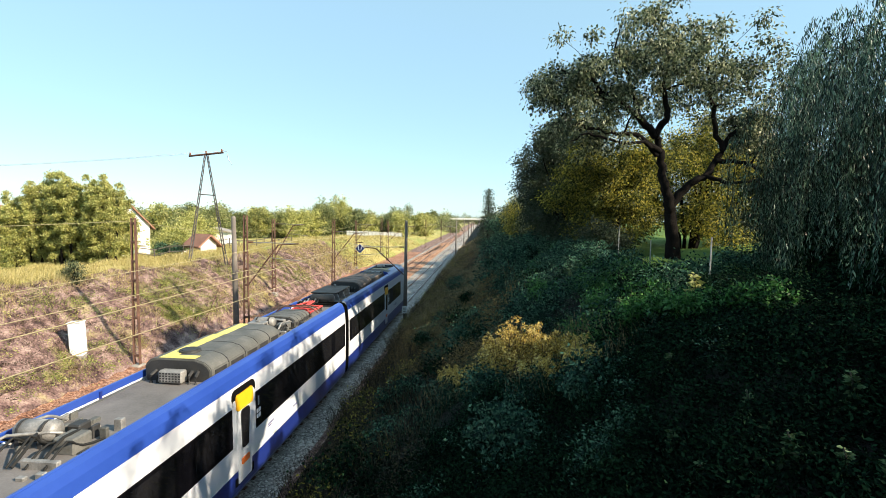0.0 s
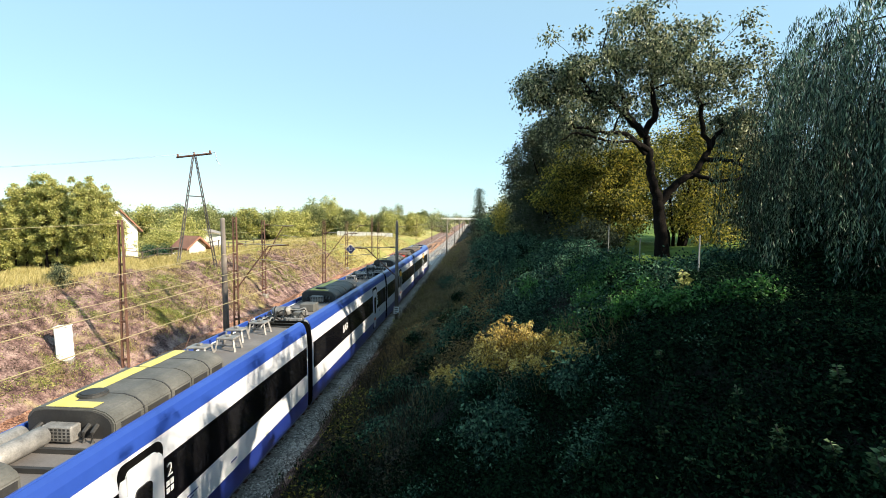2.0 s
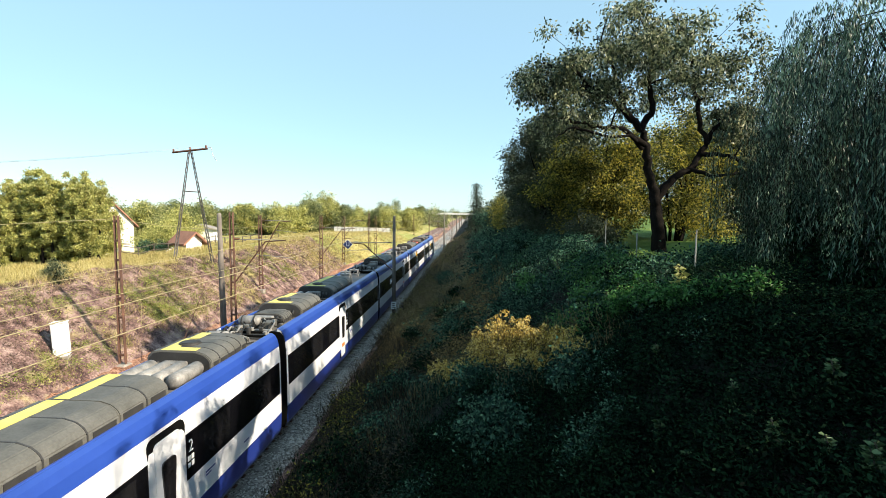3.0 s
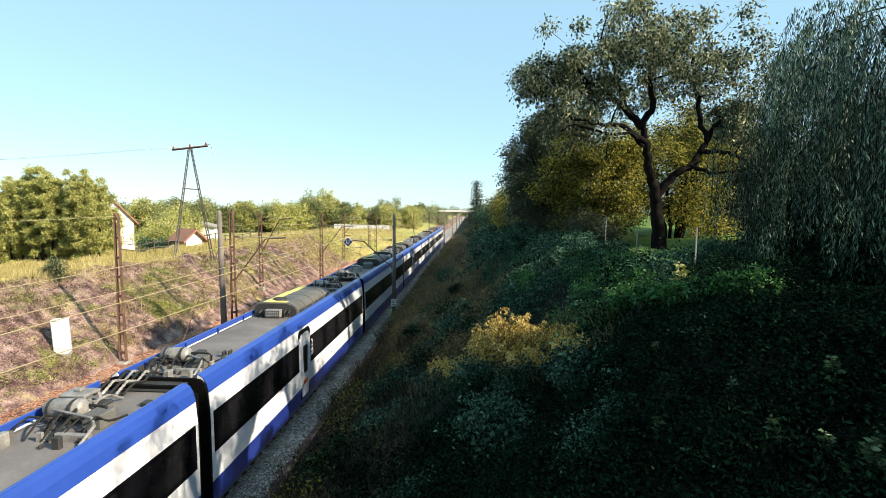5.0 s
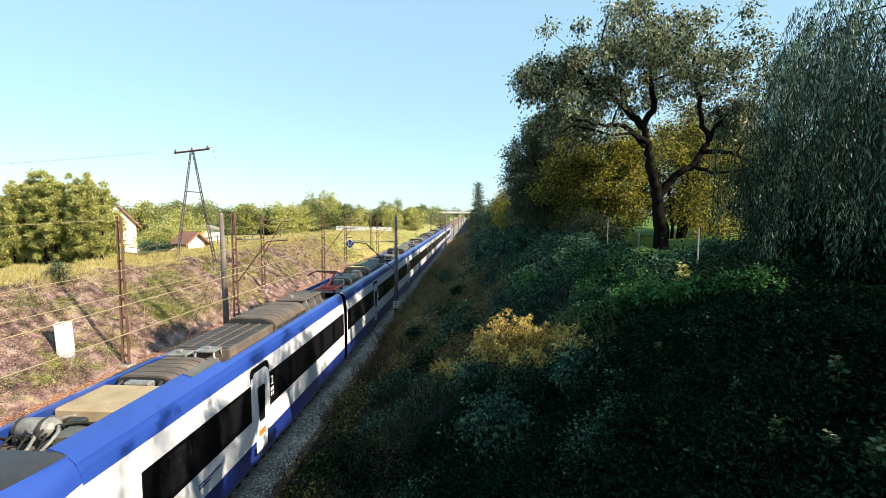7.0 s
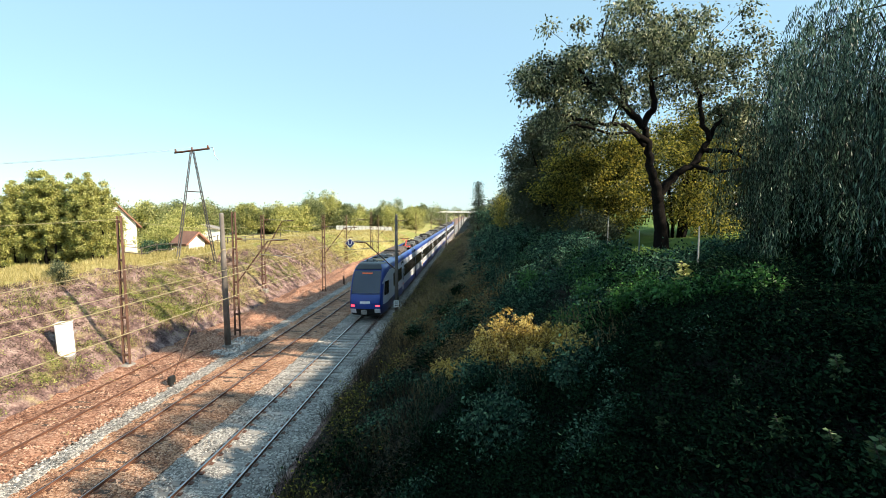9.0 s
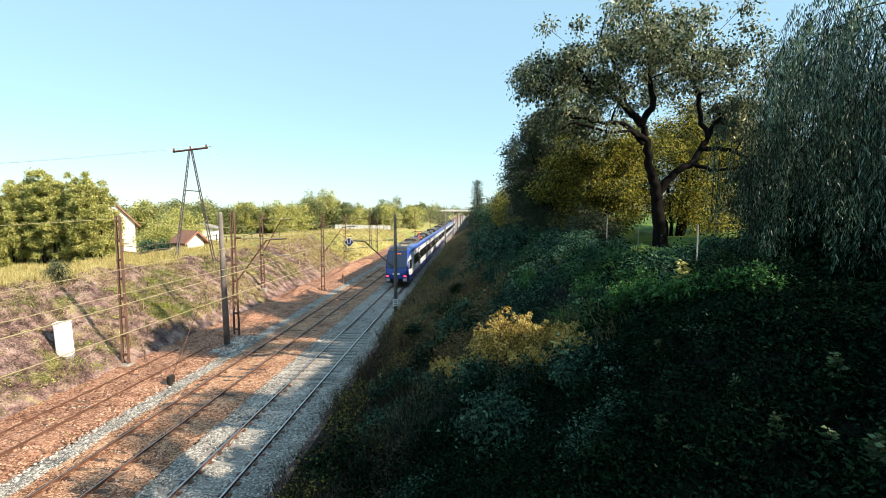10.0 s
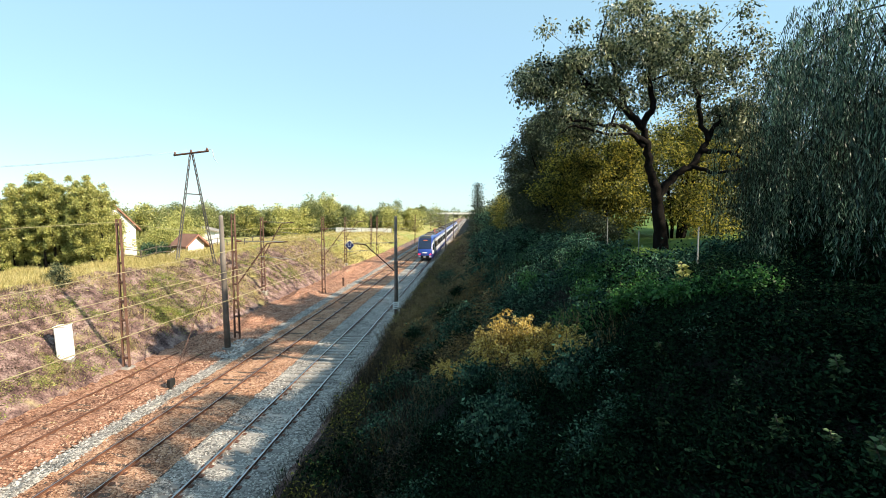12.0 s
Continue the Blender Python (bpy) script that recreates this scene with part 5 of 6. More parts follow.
for dz, s in ((0, -1.45), (0.02, 0.0), (-0.1, 1.4)):
    a, b = Vector((-23.9 + s, 41.6, 13.6 + dz + 0.11 * s)), Vector((-75 + s, 30.0, 11.6 + dz))
    pts = [a.lerp(b, k / 14) - Vector((0, 0, 1.3 * 4 * (k / 14) * (1 - k / 14))) for k in range(15)]
    wire("power_line", pts, 0.009, M_DARKWIRE, "thin power line against the sky")


# ---- houses and walls on the left ----
def house(x, y, z, w, d, eave, ridge, turn, label, roof_mat=None, wall_mat=None, windows=()):
    root = tagged(new("house"), label, "house", "houses")
    root.matrix_basis = pose(x, y, z, 0, 0, turn)
    bm = bmesh.new()
    out = [(-w / 2, -0.5), (w / 2, -0.5), (w / 2, eave), (0, ridge), (-w / 2, eave)]
    prism(bm, out, -d / 2, d / 2)
    bmesh.ops.recalc_face_normals(bm, faces=bm.faces)
    part("wall", bm, wall_mat or M_RENDER, root)
    for s in (-1, 1):
        bm = bmesh.new()
        k = (ridge - eave) / (w / 2)
        ex = w / 2 + 0.5
        a = [(0, ridge + 0.02), (s * ex, ridge + 0.02 - k * ex), (s * ex, ridge + 0.22 - k * ex), (0, ridge + 0.22)]
        prism(bm, a, -d / 2 - 0.45, d / 2 + 0.45)
        bmesh.ops.recalc_face_normals(bm, faces=bm.faces)
        part("roof", bm, roof_mat or M_TILE, root, "red-brown tiled roof")
    for wx, wz, ww, wh in windows:
        win = part("window", box(bmesh.new(), wx - ww / 2, wx + ww / 2, -d / 2 - 0.03, -d / 2 + 0.05, wz, wz + wh), M_WHITEBOX, root, "white window frame")
        part("pane", box(bmesh.new(), wx - ww / 2 + 0.07, wx + ww / 2 - 0.07, -d / 2 - 0.04, -d / 2 - 0.03, wz + 0.07, wz + wh - 0.07), M_DARKWIN, win)
        part("sill", box(bmesh.new(), wx - ww / 2 - 0.08, wx + ww / 2 + 0.08, -d / 2 - 0.14, -d / 2, wz - 0.07, wz), M_CONCRETE, win)
    return root


house(-50.2, 64.5, 2.2, 5.4, 9.0, 4.2, 7.1, 56, "white rendered house with a red-brown gable roof")
house(-28.4, 48.6, 3.2, 1.7, 2.1, 2.0, 2.75, 62, "small pale shed with a reddish tiled roof")
house(-45.5, 82.0, 2.2, 4.6, 3.0, 2.9, 3.5, 12, "low pale outbuilding among the bushes", M_CONCRETE, M_PLAINWALL)
annex = tagged(new("white_annex"), "low white rendered annex beside the house", "annex")
annex.matrix_basis = pose(-35.6, 49.0, 3.0, 0, 0, 50)
part("body", box(bmesh.new(), -0.5, 0.5, -0.5, 0.5, -0.3, 1.7, 0.03), M_RENDER, annex)
part("coping", box(bmesh.new(), -0.55, 0.55, -0.55, 0.55, 1.7, 1.78, 0.02), M_CONCRETE, annex)
rail_ = tagged(new("stair_rail"), "white sloping stair rail at the shed", "rail")
rail_.matrix_basis = pose(-29.6, 46.9, 3.35, 0, 0, 62)
for k in range(5):
    part("baluster", box(bmesh.new(), -1.0 + 0.36 * k, -0.95 + 0.36 * k, -0.03, 0.03, -0.2, 0.35 + 0.2 * k), M_WHITEBOX, rail_)
for h_ in (0.0, -0.35):
    part("handrail", tube(bmesh.new(), [(-1.15, 0, 0.28 + h_), (0.62, 0, 1.22 + h_)], 0.05, 6), M_WHITEBOX, rail_)
house(-62.0, 55.0, 3.4, 9.0, 10.0, 3.4, 5.8, 20, "house with a dark red roof behind the bushes")
house(-76.0, 140.0, 1.2, 9.0, 14.0, 3.6, 4.6, 90, "long low white building far behind the trees", M_CONCRETE, M_PLAINWALL)
house(-112.0, 175.0, 1.5, 9.0, 10.0, 4.2, 6.6, 15, "far pale house among the trees")

wall_root = tagged(new("boundary_wall"), "long white panel wall behind the grassy bank", "wall")
for k in range(15):
    x = -41.5 + k * 1.15
    part("panel", box(bmesh.new(), x, x + 1.08, 150.0, 150.12, 0.3, 3.7 - 0.02 * k, 0.02), M_PLAINWALL, wall_root)
    part("post", box(bmesh.new(), x + 1.06, x + 1.16, 149.9, 150.2, 0.2, 3.76 - 0.02 * k), M_CONCRETE, wall_root)

fence_l = tagged(new("wooden_fence"), "low weathered rail fence along the top of the bank", "fence")
for k in range(16):
    x, y = -29.5 + k * 0.12, 40.5 + k * 2.0
    z = float(ground_z(x, y))
    part("post", tube(bmesh.new(), [(x, y, z - 0.1), (x, y, z + 1.15)], 0.06, 6), M_WOOD, fence_l)
    if k < 15:
        z2 = float(ground_z(x + 0.12, y + 2))
        for h in (0.55, 1.05):
            part("rail", tube(bmesh.new(), [(x, y, z + h), (x + 0.12, y + 2.0, z2 + h)], 0.04, 5), M_WOOD, fence_l)
viaduct = tagged(new("far_footbridge"), "far pale footbridge across the line", "bridge")
part("deck", box(bmesh.new(), -60, 10, 459, 463, 6.6, 8.2, 0.1), M_PLAINWALL, viaduct)
for x in (-40, -22, -3):
    part("pier", box(bmesh.new(), x - 0.6, x + 0.6, 460, 462, -1, 6.6), M_CONCRETE, viaduct)


# ---- trees ----
def grow(skeleton, targets, r_tip=0.02, r_add=0.018):
    """Limbs from a skeleton of (points, radii) out to target points, each joined to the nearest wood."""
    nodes, rad = [], []
    paths = []
    for pts, rr in skeleton:
        p = np.asarray(pts, float)
        t = np.linspace(0, 1, len(p))
        tt = np.linspace(0, 1, len(p) * 4)
        q = np.stack([np.interp(tt, t, p[:, k]) for k in range(3)], 1)
        r = np.interp(tt, t, rr)
        k = np.minimum(0.04, 0.006 / r)[1:-1, None]
        q[1:-1] += rng.normal(size=q[1:-1].shape) * k
        paths.append((q, r))
        nodes.extend(q), rad.extend(r)
    targets = np.asarray(targets)
    start = np.asarray(nodes)
    order = np.argsort([np.min(np.linalg.norm(start - t, axis=1)) for t in targets])
    for i in order:
        t = targets[i]
        arr = np.asarray(nodes)
        dd = np.linalg.norm(arr - t, axis=1) + np.clip(arr[:, 2] - t[2], 0, 9) * 0.8
        j = int(np.argmin(dd))
        a, r0 = arr[j], min(rad[j] * 0.7, 0.03 + r_add * np.linalg.norm(arr[j] - t))
        n_ = max(3, int(np.linalg.norm(t - a) / 0.35))
        f = np.linspace(0, 1, n_)[:, None]
        q = a + (t - a) * f
        q[:, 2] += 0.12 * np.linalg.norm(t - a) * (f * (1 - f))[:, 0] * 2
        q[1:-1] += rng.normal(size=q[1:-1].shape) * 0.07
        r = r0 + (r_tip * 0.5 - r0) * f[:, 0]
        paths.append((q, r))
        nodes.extend(q[1:]), rad.extend(r[1:])
    return paths


def tree(name, label, skeleton, targets, spread, per, size, leaf, droop=0.4, aspect=0.5, group="", sides=6, bark=None):
    root = tagged(new(name), label, "tree", group)
    paths = grow(skeleton, targets)
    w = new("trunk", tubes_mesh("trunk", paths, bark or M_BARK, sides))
    w.parent = root
    n_ = len(targets) * per
    c = np.repeat(np.asarray(targets), per, axis=0)
    pos = c + rng.normal(size=(n_, 3)) * np.asarray(spread)
    way = (pos - c) + rng.normal(size=(n_, 3)) * 0.4 + np.array([0, 0, -droop])
    ln = size * rng.uniform(0.6, 1.3, n_)
    leaves("crown", pos, way, ln, ln * aspect, leaf, root)
    return root


def blob(count, centre, radii, hollow=0.35):
    """Points spread over a rounded, uneven volume, mostly towards its skin."""
    d = rng.normal(size=(count, 3))
    d /= np.linalg.norm(d, axis=1, keepdims=True)
    r = hollow + (1 - hollow) * rng.random(count) ** 0.6
    lump = 1 + 0.18 * np.sin(d[:, 0] * 5 + centre[0]) * np.sin(d[:, 2] * 6 + centre[1]) + 0.1 * np.sin(d[:, 1] * 9)
    return np.asarray(centre) + d * np.asarray(radii) * (r * lump)[:, None]


# the large old tree on the lawn
SK = [([(7.85, 21, 6.4), (7.75, 21, 7.6), (7.6, 21, 8.7), (7.55, 21, 9.3)], [0.36, 0.27, 0.24, 0.22]),
      ([(7.55, 21, 9.3), (7.2, 20.9, 10.2), (7.05, 20.8, 11.1), (6.85, 20.8, 11.7)], [0.19, 0.17, 0.15, 0.13]),
      ([(6.85, 20.8, 11.7), (6.1, 20.6, 12.5), (5.0, 20.4, 13.1), (3.6, 20.3, 13.4)], [0.16, 0.13, 0.10, 0.06]),
      ([(6.85, 20.8, 11.7), (7.25, 20.7, 12.5), (7.1, 20.9, 13.8), (7.4, 21.0, 15.4)], [0.15, 0.13, 0.09, 0.04]),
      ([(7.05, 20.8, 11.1), (5.9, 20.0, 11.6), (4.6, 19.6, 11.7), (3.4, 19.4, 11.9)], [0.12, 0.09, 0.07, 0.04]),
      ([(7.6, 21, 8.9), (8.2, 21, 9.7), (8.9, 21, 10.2), (9.6, 21.1, 11.2), (10.1, 21.2, 12.2)], [0.19, 0.16, 0.14, 0.11, 0.06]),
      ([(9.3, 21, 10.8), (10.2, 20.8, 10.7), (10.9, 20.6, 10.4)], [0.12, 0.08, 0.05]),
      ([(9.6, 21.1, 11.2), (9.2, 21.3, 12.8), (9.0, 21.4, 14.6)], [0.12, 0.09, 0.05]),
      ([(7.05, 20.9, 11.0), (6.2, 20.0, 11.35), (5.0, 19.6, 11.3), (3.9, 19.4, 11.6), (3.2, 19.3, 11.2)], [0.09, 0.07, 0.055, 0.04, 0.02]),
      ([(5.0, 20.4, 13.1), (4.0, 20.2, 13.9), (2.8, 20.2, 14.2)], [0.09, 0.07, 0.04]),
      ([(6.1, 20.6, 12.5), (5.7, 20.6, 13.8), (5.1, 20.7, 15.2)], [0.10, 0.07, 0.04]),
      ([(8.9, 21, 10.2), (9.5, 20.2, 9.8), (10.3, 20.0, 10.0), (11.0, 19.9, 9.5)], [0.10, 0.07, 0.05, 0.03]),
      ([(7.1, 20.9, 13.8), (8.0, 20.8, 14.6), (8.8, 20.9, 15.6)], [0.09, 0.06, 0.03])]
TG = np.concatenate([blob(30, (7.2, 21.0, 15.9), (2.6, 2.4, 1.2), 0.1), blob(120, (6.9, 21.0, 14.3), (4.7, 3.2, 2.4), 0.15), blob(40, (3.9, 20.6, 13.0), (2.3, 2.2, 1.5), 0.2),
                     blob(34, (10.2, 21, 13.4), (1.7, 2.4, 2.0), 0.2), blob(22, (2.5, 20.6, 13.6), (1.5, 1.5, 1.1), 0.1), blob(14, (4.2, 20.5, 11.5), (1.9, 1.6, 0.6), 0.2), blob(20, (10.6, 21, 11.9), (1.2, 1.6, 1.2), 0.1)])
tree("old_tree", "spreading old tree with shade-darkened forked trunk and grey-green leaves", SK, TG[(TG[:, 0] > 1.45) & (TG[:, 2] < 17.0) & ((TG[:, 2] > 12.3) | (TG[:, 0] < 5.6) | (TG[:, 0] > 9.9)) & ((TG[:, 1] > 19.4) | (TG[:, 2] > 13.4) | (TG[:, 0] < 4.0))], (0.22, 0.22, 0.17), 165, 0.14, L_CROWN, 0.5, 0.5)


def shrub(name, label, x, y, h, w, leaf, per=150, clumps=60, size=0.14, stems=6, lift=0.1, aspect=0.5, base=None, group="", droop=0.2, spread=None):
    z = float(ground_z(x, y)) if base is None else base
    sk = []
    for k in range(stems):
        a = rng.uniform(0, math.tau)
        q = rng.uniform(0.1, 0.35) * w
        sk.append(([(x + 0.05 * w * math.cos(a), y + 0.05 * w * math.sin(a), z - 0.1), (x + q * 0.5 * math.cos(a), y + q * 0.5 * math.sin(a), z + h * 0.35),
                    (x + q * math.cos(a), y + q * math.sin(a), z + h * rng.uniform(0.6, 0.85))], [0.03 * h / 3 + 0.02, 0.025 * h / 3 + 0.015, 0.015]))
    tg = blob(clumps, (x, y, z + h * (0.5 + lift / 2)), (w / 2, w / 2, h * (0.5 - lift / 2)), 0.3)
    s = w / clumps ** 0.42 * 0.36
    return tree(name, label, sk, tg, spread or (s, s, s * 0.9), per, size, leaf, droop, aspect, group, 5)


shrub("yellowing_shrub", "tall shrub with yellowing leaves behind the old tree", 6.7, 27.2, 7.0, 5.4, L_YELLOW, 340, 130, 0.15, 9, 0.0)
shrub("yellowing_shrub", "tall shrub with yellowing leaves at the lawn's edge", 12.2, 30.5, 8.6, 7.2, L_YELLOW, 300, 120, 0.16, 9, 0.0)
shrub("dark_tree", "dense dark green tree at the edge of the cutting", 5.0, 31.6, 8.6, 5.4, L_SPRUCE, 340, 120, 0.15, 7, 0.0)
shrub("dark_tree", "dense dark green tree at the edge of the cutting", 4.9, 34.5, 7.6, 4.6, L_SPRUCE, 300, 90, 0.16, 7, 0.0)
shrub("dark_tree", "dense dark green tree at the edge of the cutting", 5.2, 38.5, 6.6, 5.0, L_SPRUCE, 300, 80, 0.16, 7, 0.0)
shrub("dark_tree", "dark bushy tree beyond the lawn", 16.5, 34.0, 8.0, 8.0, L_CROWN, 300, 80, 0.2, 7, 0.0)
shrub("dark_tree", "dark bushy tree beyond the lawn", 24, 38.0, 9.0, 10.0, L_CROWN, 200, 60, 0.24, 7)
for x, y, h, w in ((5.7, 24.6, 1.7, 2.6), (5.4, 28.4, 2.2, 3.2), (5.0, 34.0, 2.4, 3.4)):
    shrub("hedge_bush", "dark dense bush on the brow of the bank", x, y, h, w, L_SPRUCE, 200, 44, 0.11, 6, 0.0)
shrub("hedge_bush", "green bush on the brow of the bank", 3.8, 47.0, 3.4, 4.0, L_YELLOW, 150, 50, 0.16, 6)
shrub("hedge_bush", "grey-green bush on the brow of the bank", 3.2, 58.0, 2.8, 4.0, L_NETTLE, 150, 44, 0.18, 6)
shrub("hedge_bush", "grey-green bush on the brow of the bank", 3.0, 70.0, 2.6, 4.4, L_NETTLE, 130, 40, 0.2, 6)
shrub("hedge_bush", "dark bush beside the spruce", 6.0, 84.0, 5.0, 6.0, L_CROWN, 120, 44, 0.26, 6)
shrub("hedge_bush", "low dark hedge bush at the lawn's edge", 6.6, 15.6, 0.6, 2.2, L_NETTLE, 120, 30, 0.09, 6)
shrub("hedge_bush", "low dark hedge bush at the lawn's edge", 8.6, 16.2, 0.55, 2.2, L_NETTLE, 120, 30, 0.09, 6)
shrub("hedge_bush", "low dark hedge bush at the lawn's edge", 10.6, 16.8, 0.6, 2.4, L_NETTLE, 120, 30, 0.09, 6)

# bushes added to fill the dark behind the willow; leaf colour carries the shade
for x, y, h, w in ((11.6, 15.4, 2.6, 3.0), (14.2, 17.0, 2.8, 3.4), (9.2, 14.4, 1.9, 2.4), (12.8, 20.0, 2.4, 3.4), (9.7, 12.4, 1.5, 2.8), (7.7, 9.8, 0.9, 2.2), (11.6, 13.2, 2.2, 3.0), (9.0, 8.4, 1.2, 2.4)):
    shrub("hedge_bush", "added dense hedge bush filling the dark behind the willow, shade in its leaf colour", x, y, h, w, L_SHADE, 200, 44, 0.10, 6, 0.0)

shrub("dark_tree", "dense dark green tree at the edge of the cutting", 5.6, 42.8, 5.8, 5.0, L_CROWN, 280, 80, 0.17, 6, 0.0)
shrub("dark_tree", "dense dark green tree at the edge of the cutting", 4.8, 52.5, 4.8, 5.0, L_CROWN, 260, 70, 0.18, 6, 0.0)


def spruce(x, y, h, w, label):
    z = float(ground_z(x, y))
    sk = [([(x, y, z - 0.2), (x, y, z + h * 0.5), (x, y, z + h)], [0.2, 0.12, 0.02])]
    tg = []
    for k in range(16):
        f = k / 15
        n_ = int(10 * (1 - f)) + 3
        for j in range(n_):
            a = rng.uniform(0, math.tau)
            r = w / 2 * (1 - f) * rng.uniform(0.55, 1.1)
            tg.append((x + r * math.cos(a), y + r * math.sin(a), z + h * (0.08 + 0.9 * f) - 0.12 * r))
    tree("spruce", label, sk, np.array(tg), (0.3, 0.3, 0.16), 70, 0.24, L_SPRUCE, 0.3, 0.3, "", 5)


spruce(0.9, 76.0, 8.4, 3.6, "narrow dark spruce at the edge of the cutting")


# weeping willow: arching limbs and long hanging strands of leaves
# openings in the crown through which the sun reaches the golden weeds
OPENINGS = [((-1.4, 15.0, 3.9), 0.8), ((-0.9, 14.6, 4.2), 0.95), ((-0.3, 14.0, 4.8), 0.95), ((0.4, 13.2, 5.4), 0.95), ((1.2, 12.3, 5.9), 0.9), ((2.1, 11.2, 6.2), 0.6),
            ((3.5, 10.8, 6.35), 0.33), ((3.75, 10.1, 6.6), 0.33), ((4.1, 9.4, 6.8), 0.33), ((4.5, 8.5, 7.0), 0.33), ((3.35, 4.3, 6.3), 0.4), ((2.5, 11.6, 5.6), 0.33)]


def off_ray(p, spot):
    """Distance of points from the line that runs from a spot towards the sun."""
    rel = p - np.array(spot)
    ray = np.array([sx, sy, sz])
    return np.linalg.norm(rel - (rel @ ray)[:, None] * ray, axis=1)


def willow(x, y, z, h, r, strands, label, low, gap=0.05):
    root = tagged(new("weeping_willow"), label, "tree")
    sk = [([(x, y, z - 0.2), (x + 0.1, y, z + h * 0.3), (x, y + 0.1, z + h * 0.5)], [0.42, 0.34, 0.28])]
    tips = []
    for k in range(13):
        a = k * 2.4
        q = r * (0.35 + 0.65 * ((k * 0.618) % 1))
        top = z + h * (0.97 - 0.30 * (q / r) ** 2)
        p = [(x, y + 0.1, z + h * 0.5), (x + q * 0.45 * math.cos(a), y + q * 0.45 * math.sin(a), z + h * 0.90), (x + q * math.cos(a), y + q * math.sin(a), top)]
        sk.append((p, [0.08, 0.025, 0.008]))
    paths = []
    for p, rr in sk:
        p = np.asarray(p, float)
        t = np.linspace(0, 1, len(p))
        tt = np.linspace(0, 1, 9)
        paths.append((np.stack([np.interp(tt, t, p[:, k]) for k in range(3)], 1), np.interp(tt, t, rr)))
    pos, way = [], []
    anchors = []
    for k in range(max(1, strands // 17)):
        a0, q0 = rng.uniform(0, math.tau), r * math.sqrt(rng.uniform(0.06, 1.0))
        anchors.append((a0, q0, 0.3 - rng.exponential(1.0), rng.uniform(0, 2.2), rng.integers(11, 24)))
    for a0, q0, dz, lift, num in [(*an[:4], an[4]) for an in anchors for _ in range(int(an[4]))]:
        a = a0 + rng.normal() * 0.16 / max(q0, 0.6)
        q = q0 + rng.normal() * 0.16
        sx0, sy0 = x + q * math.cos(a), y + q * math.sin(a)
        zt = z + h * (0.98 - 0.24 * (q / r) ** 2) + dz + rng.normal() * 0.12
        zb = max(low + lift + rng.uniform(0, 1.0) ** 1.3 * 1.8, float(ground_z(sx0, sy0)) - 0.3)
        if zt - zb < 0.8:
            continue
        n_ = int((zt - zb) / gap)
        f = np.linspace(0, 1, n_)
        out = 0.45 * np.sin(np.minimum(f * 3, 1) * 1.57)
        sw = rng.uniform(0.02, 0.14) * np.sin(f * rng.uniform(2, 5) + a * 3)
        px = sx0 + out * math.cos(a) + sw * math.sin(a)
        py = sy0 + out * math.sin(a) - sw * math.cos(a)
        pz = zt + 0.3 * np.sin(np.minimum(f * 6, 1) * 3.14) - (zt - zb) * f
        pts = np.stack([px, py, pz], 1)
        if not any(np.any(off_ray(pts, spot) < rad) for spot, rad in OPENINGS):
            paths.append((pts[:: max(1, n_ // 8)], np.full(len(pts[:: max(1, n_ // 8)]), 0.0035)))
        pos.append(pts + rng.normal(size=pts.shape) * rng.uniform(0.012, 0.05))
        b = rng.uniform(0, math.tau, n_)
        way.append(np.stack([np.cos(b) * 0.38, np.sin(b) * 0.38, -np.ones(n_)], 1))
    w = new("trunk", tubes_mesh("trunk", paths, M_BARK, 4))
    w.parent = root
    pos, way = np.concatenate(pos), np.concatenate(way)
    keep = np.ones(len(pos), bool)
    for spot, rad in OPENINGS:
        keep &= off_ray(pos, spot) > rad
    pos, way = pos[keep], way[keep]
    ln = rng.uniform(0.08, 0.15, len(pos))
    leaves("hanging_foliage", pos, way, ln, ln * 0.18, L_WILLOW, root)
    return root


willow(10.0, 11.2, 6.6, 6.7, 4.0, 1800, "weeping willow with long hanging strands in shade-darkened green", 6.4, 0.04)
willow(8.6, 5.4, 6.6, 6.0, 3.1, 620, "low weeping willow leaning over the bank near the bridge", 5.4, 0.05)
# taller trees to the side, whose shade lies on the bank
shrub("dark_tree", "leafy tree beside the bridge ramp", 13.5, 1.2, 5.4, 6.0, L_CROWN, 190, 90, 0.24, 5)
shrub("dark_tree", "leafy tree beside the bridge ramp", 16.6, 15.0, 6.0, 6.0, L_CROWN, 190, 80, 0.22, 5)

# trees added to keep bright sky and lawn from showing through the willow
for x, y, h, w in ((15.4, 19.6, 6.4, 5.0), (17.6, 21.5, 7.2, 6.0), (14.6, 23.5, 5.0, 5.0)):
    shrub("dark_tree", "added dense evergreen tree that blocks bright sky behind the willow", x, y, h, w, L_SPRUCE, 260, 80, 0.16, 6, 0.0)

# left side
for k in range(15):
    x = -39.2 + 0.70 * k
    h = 6.5 + 1.8 * math.exp(-((x + 34.7) / 1.5) ** 2) + 1.1 * math.exp(-((x + 31.1) / 1.2) ** 2) + rng.uniform(-0.5, 0.4)
    shrub("young_poplar", "slim upright young tree with yellow-green leaves", x, 38.3 + rng.uniform(-0.9, 1.1), h, rng.uniform(2.0, 2.8), L_BIRCH, 250, 84, 0.125, 2, 0.04, 0.6, None, "young trees on the bank", -0.3)
for x, y in ((-37.4, 39.4), (-35.0, 39.6), (-32.6, 39.4), (-30.6, 39.5)):
    shrub("young_poplar", "bushy young tree with sunlit yellow-green leaves", x, y, 5.4, 3.2, L_BIRCH, 230, 70, 0.16, 4, 0.0, 0.6, None, "young trees on the bank", 0.0)
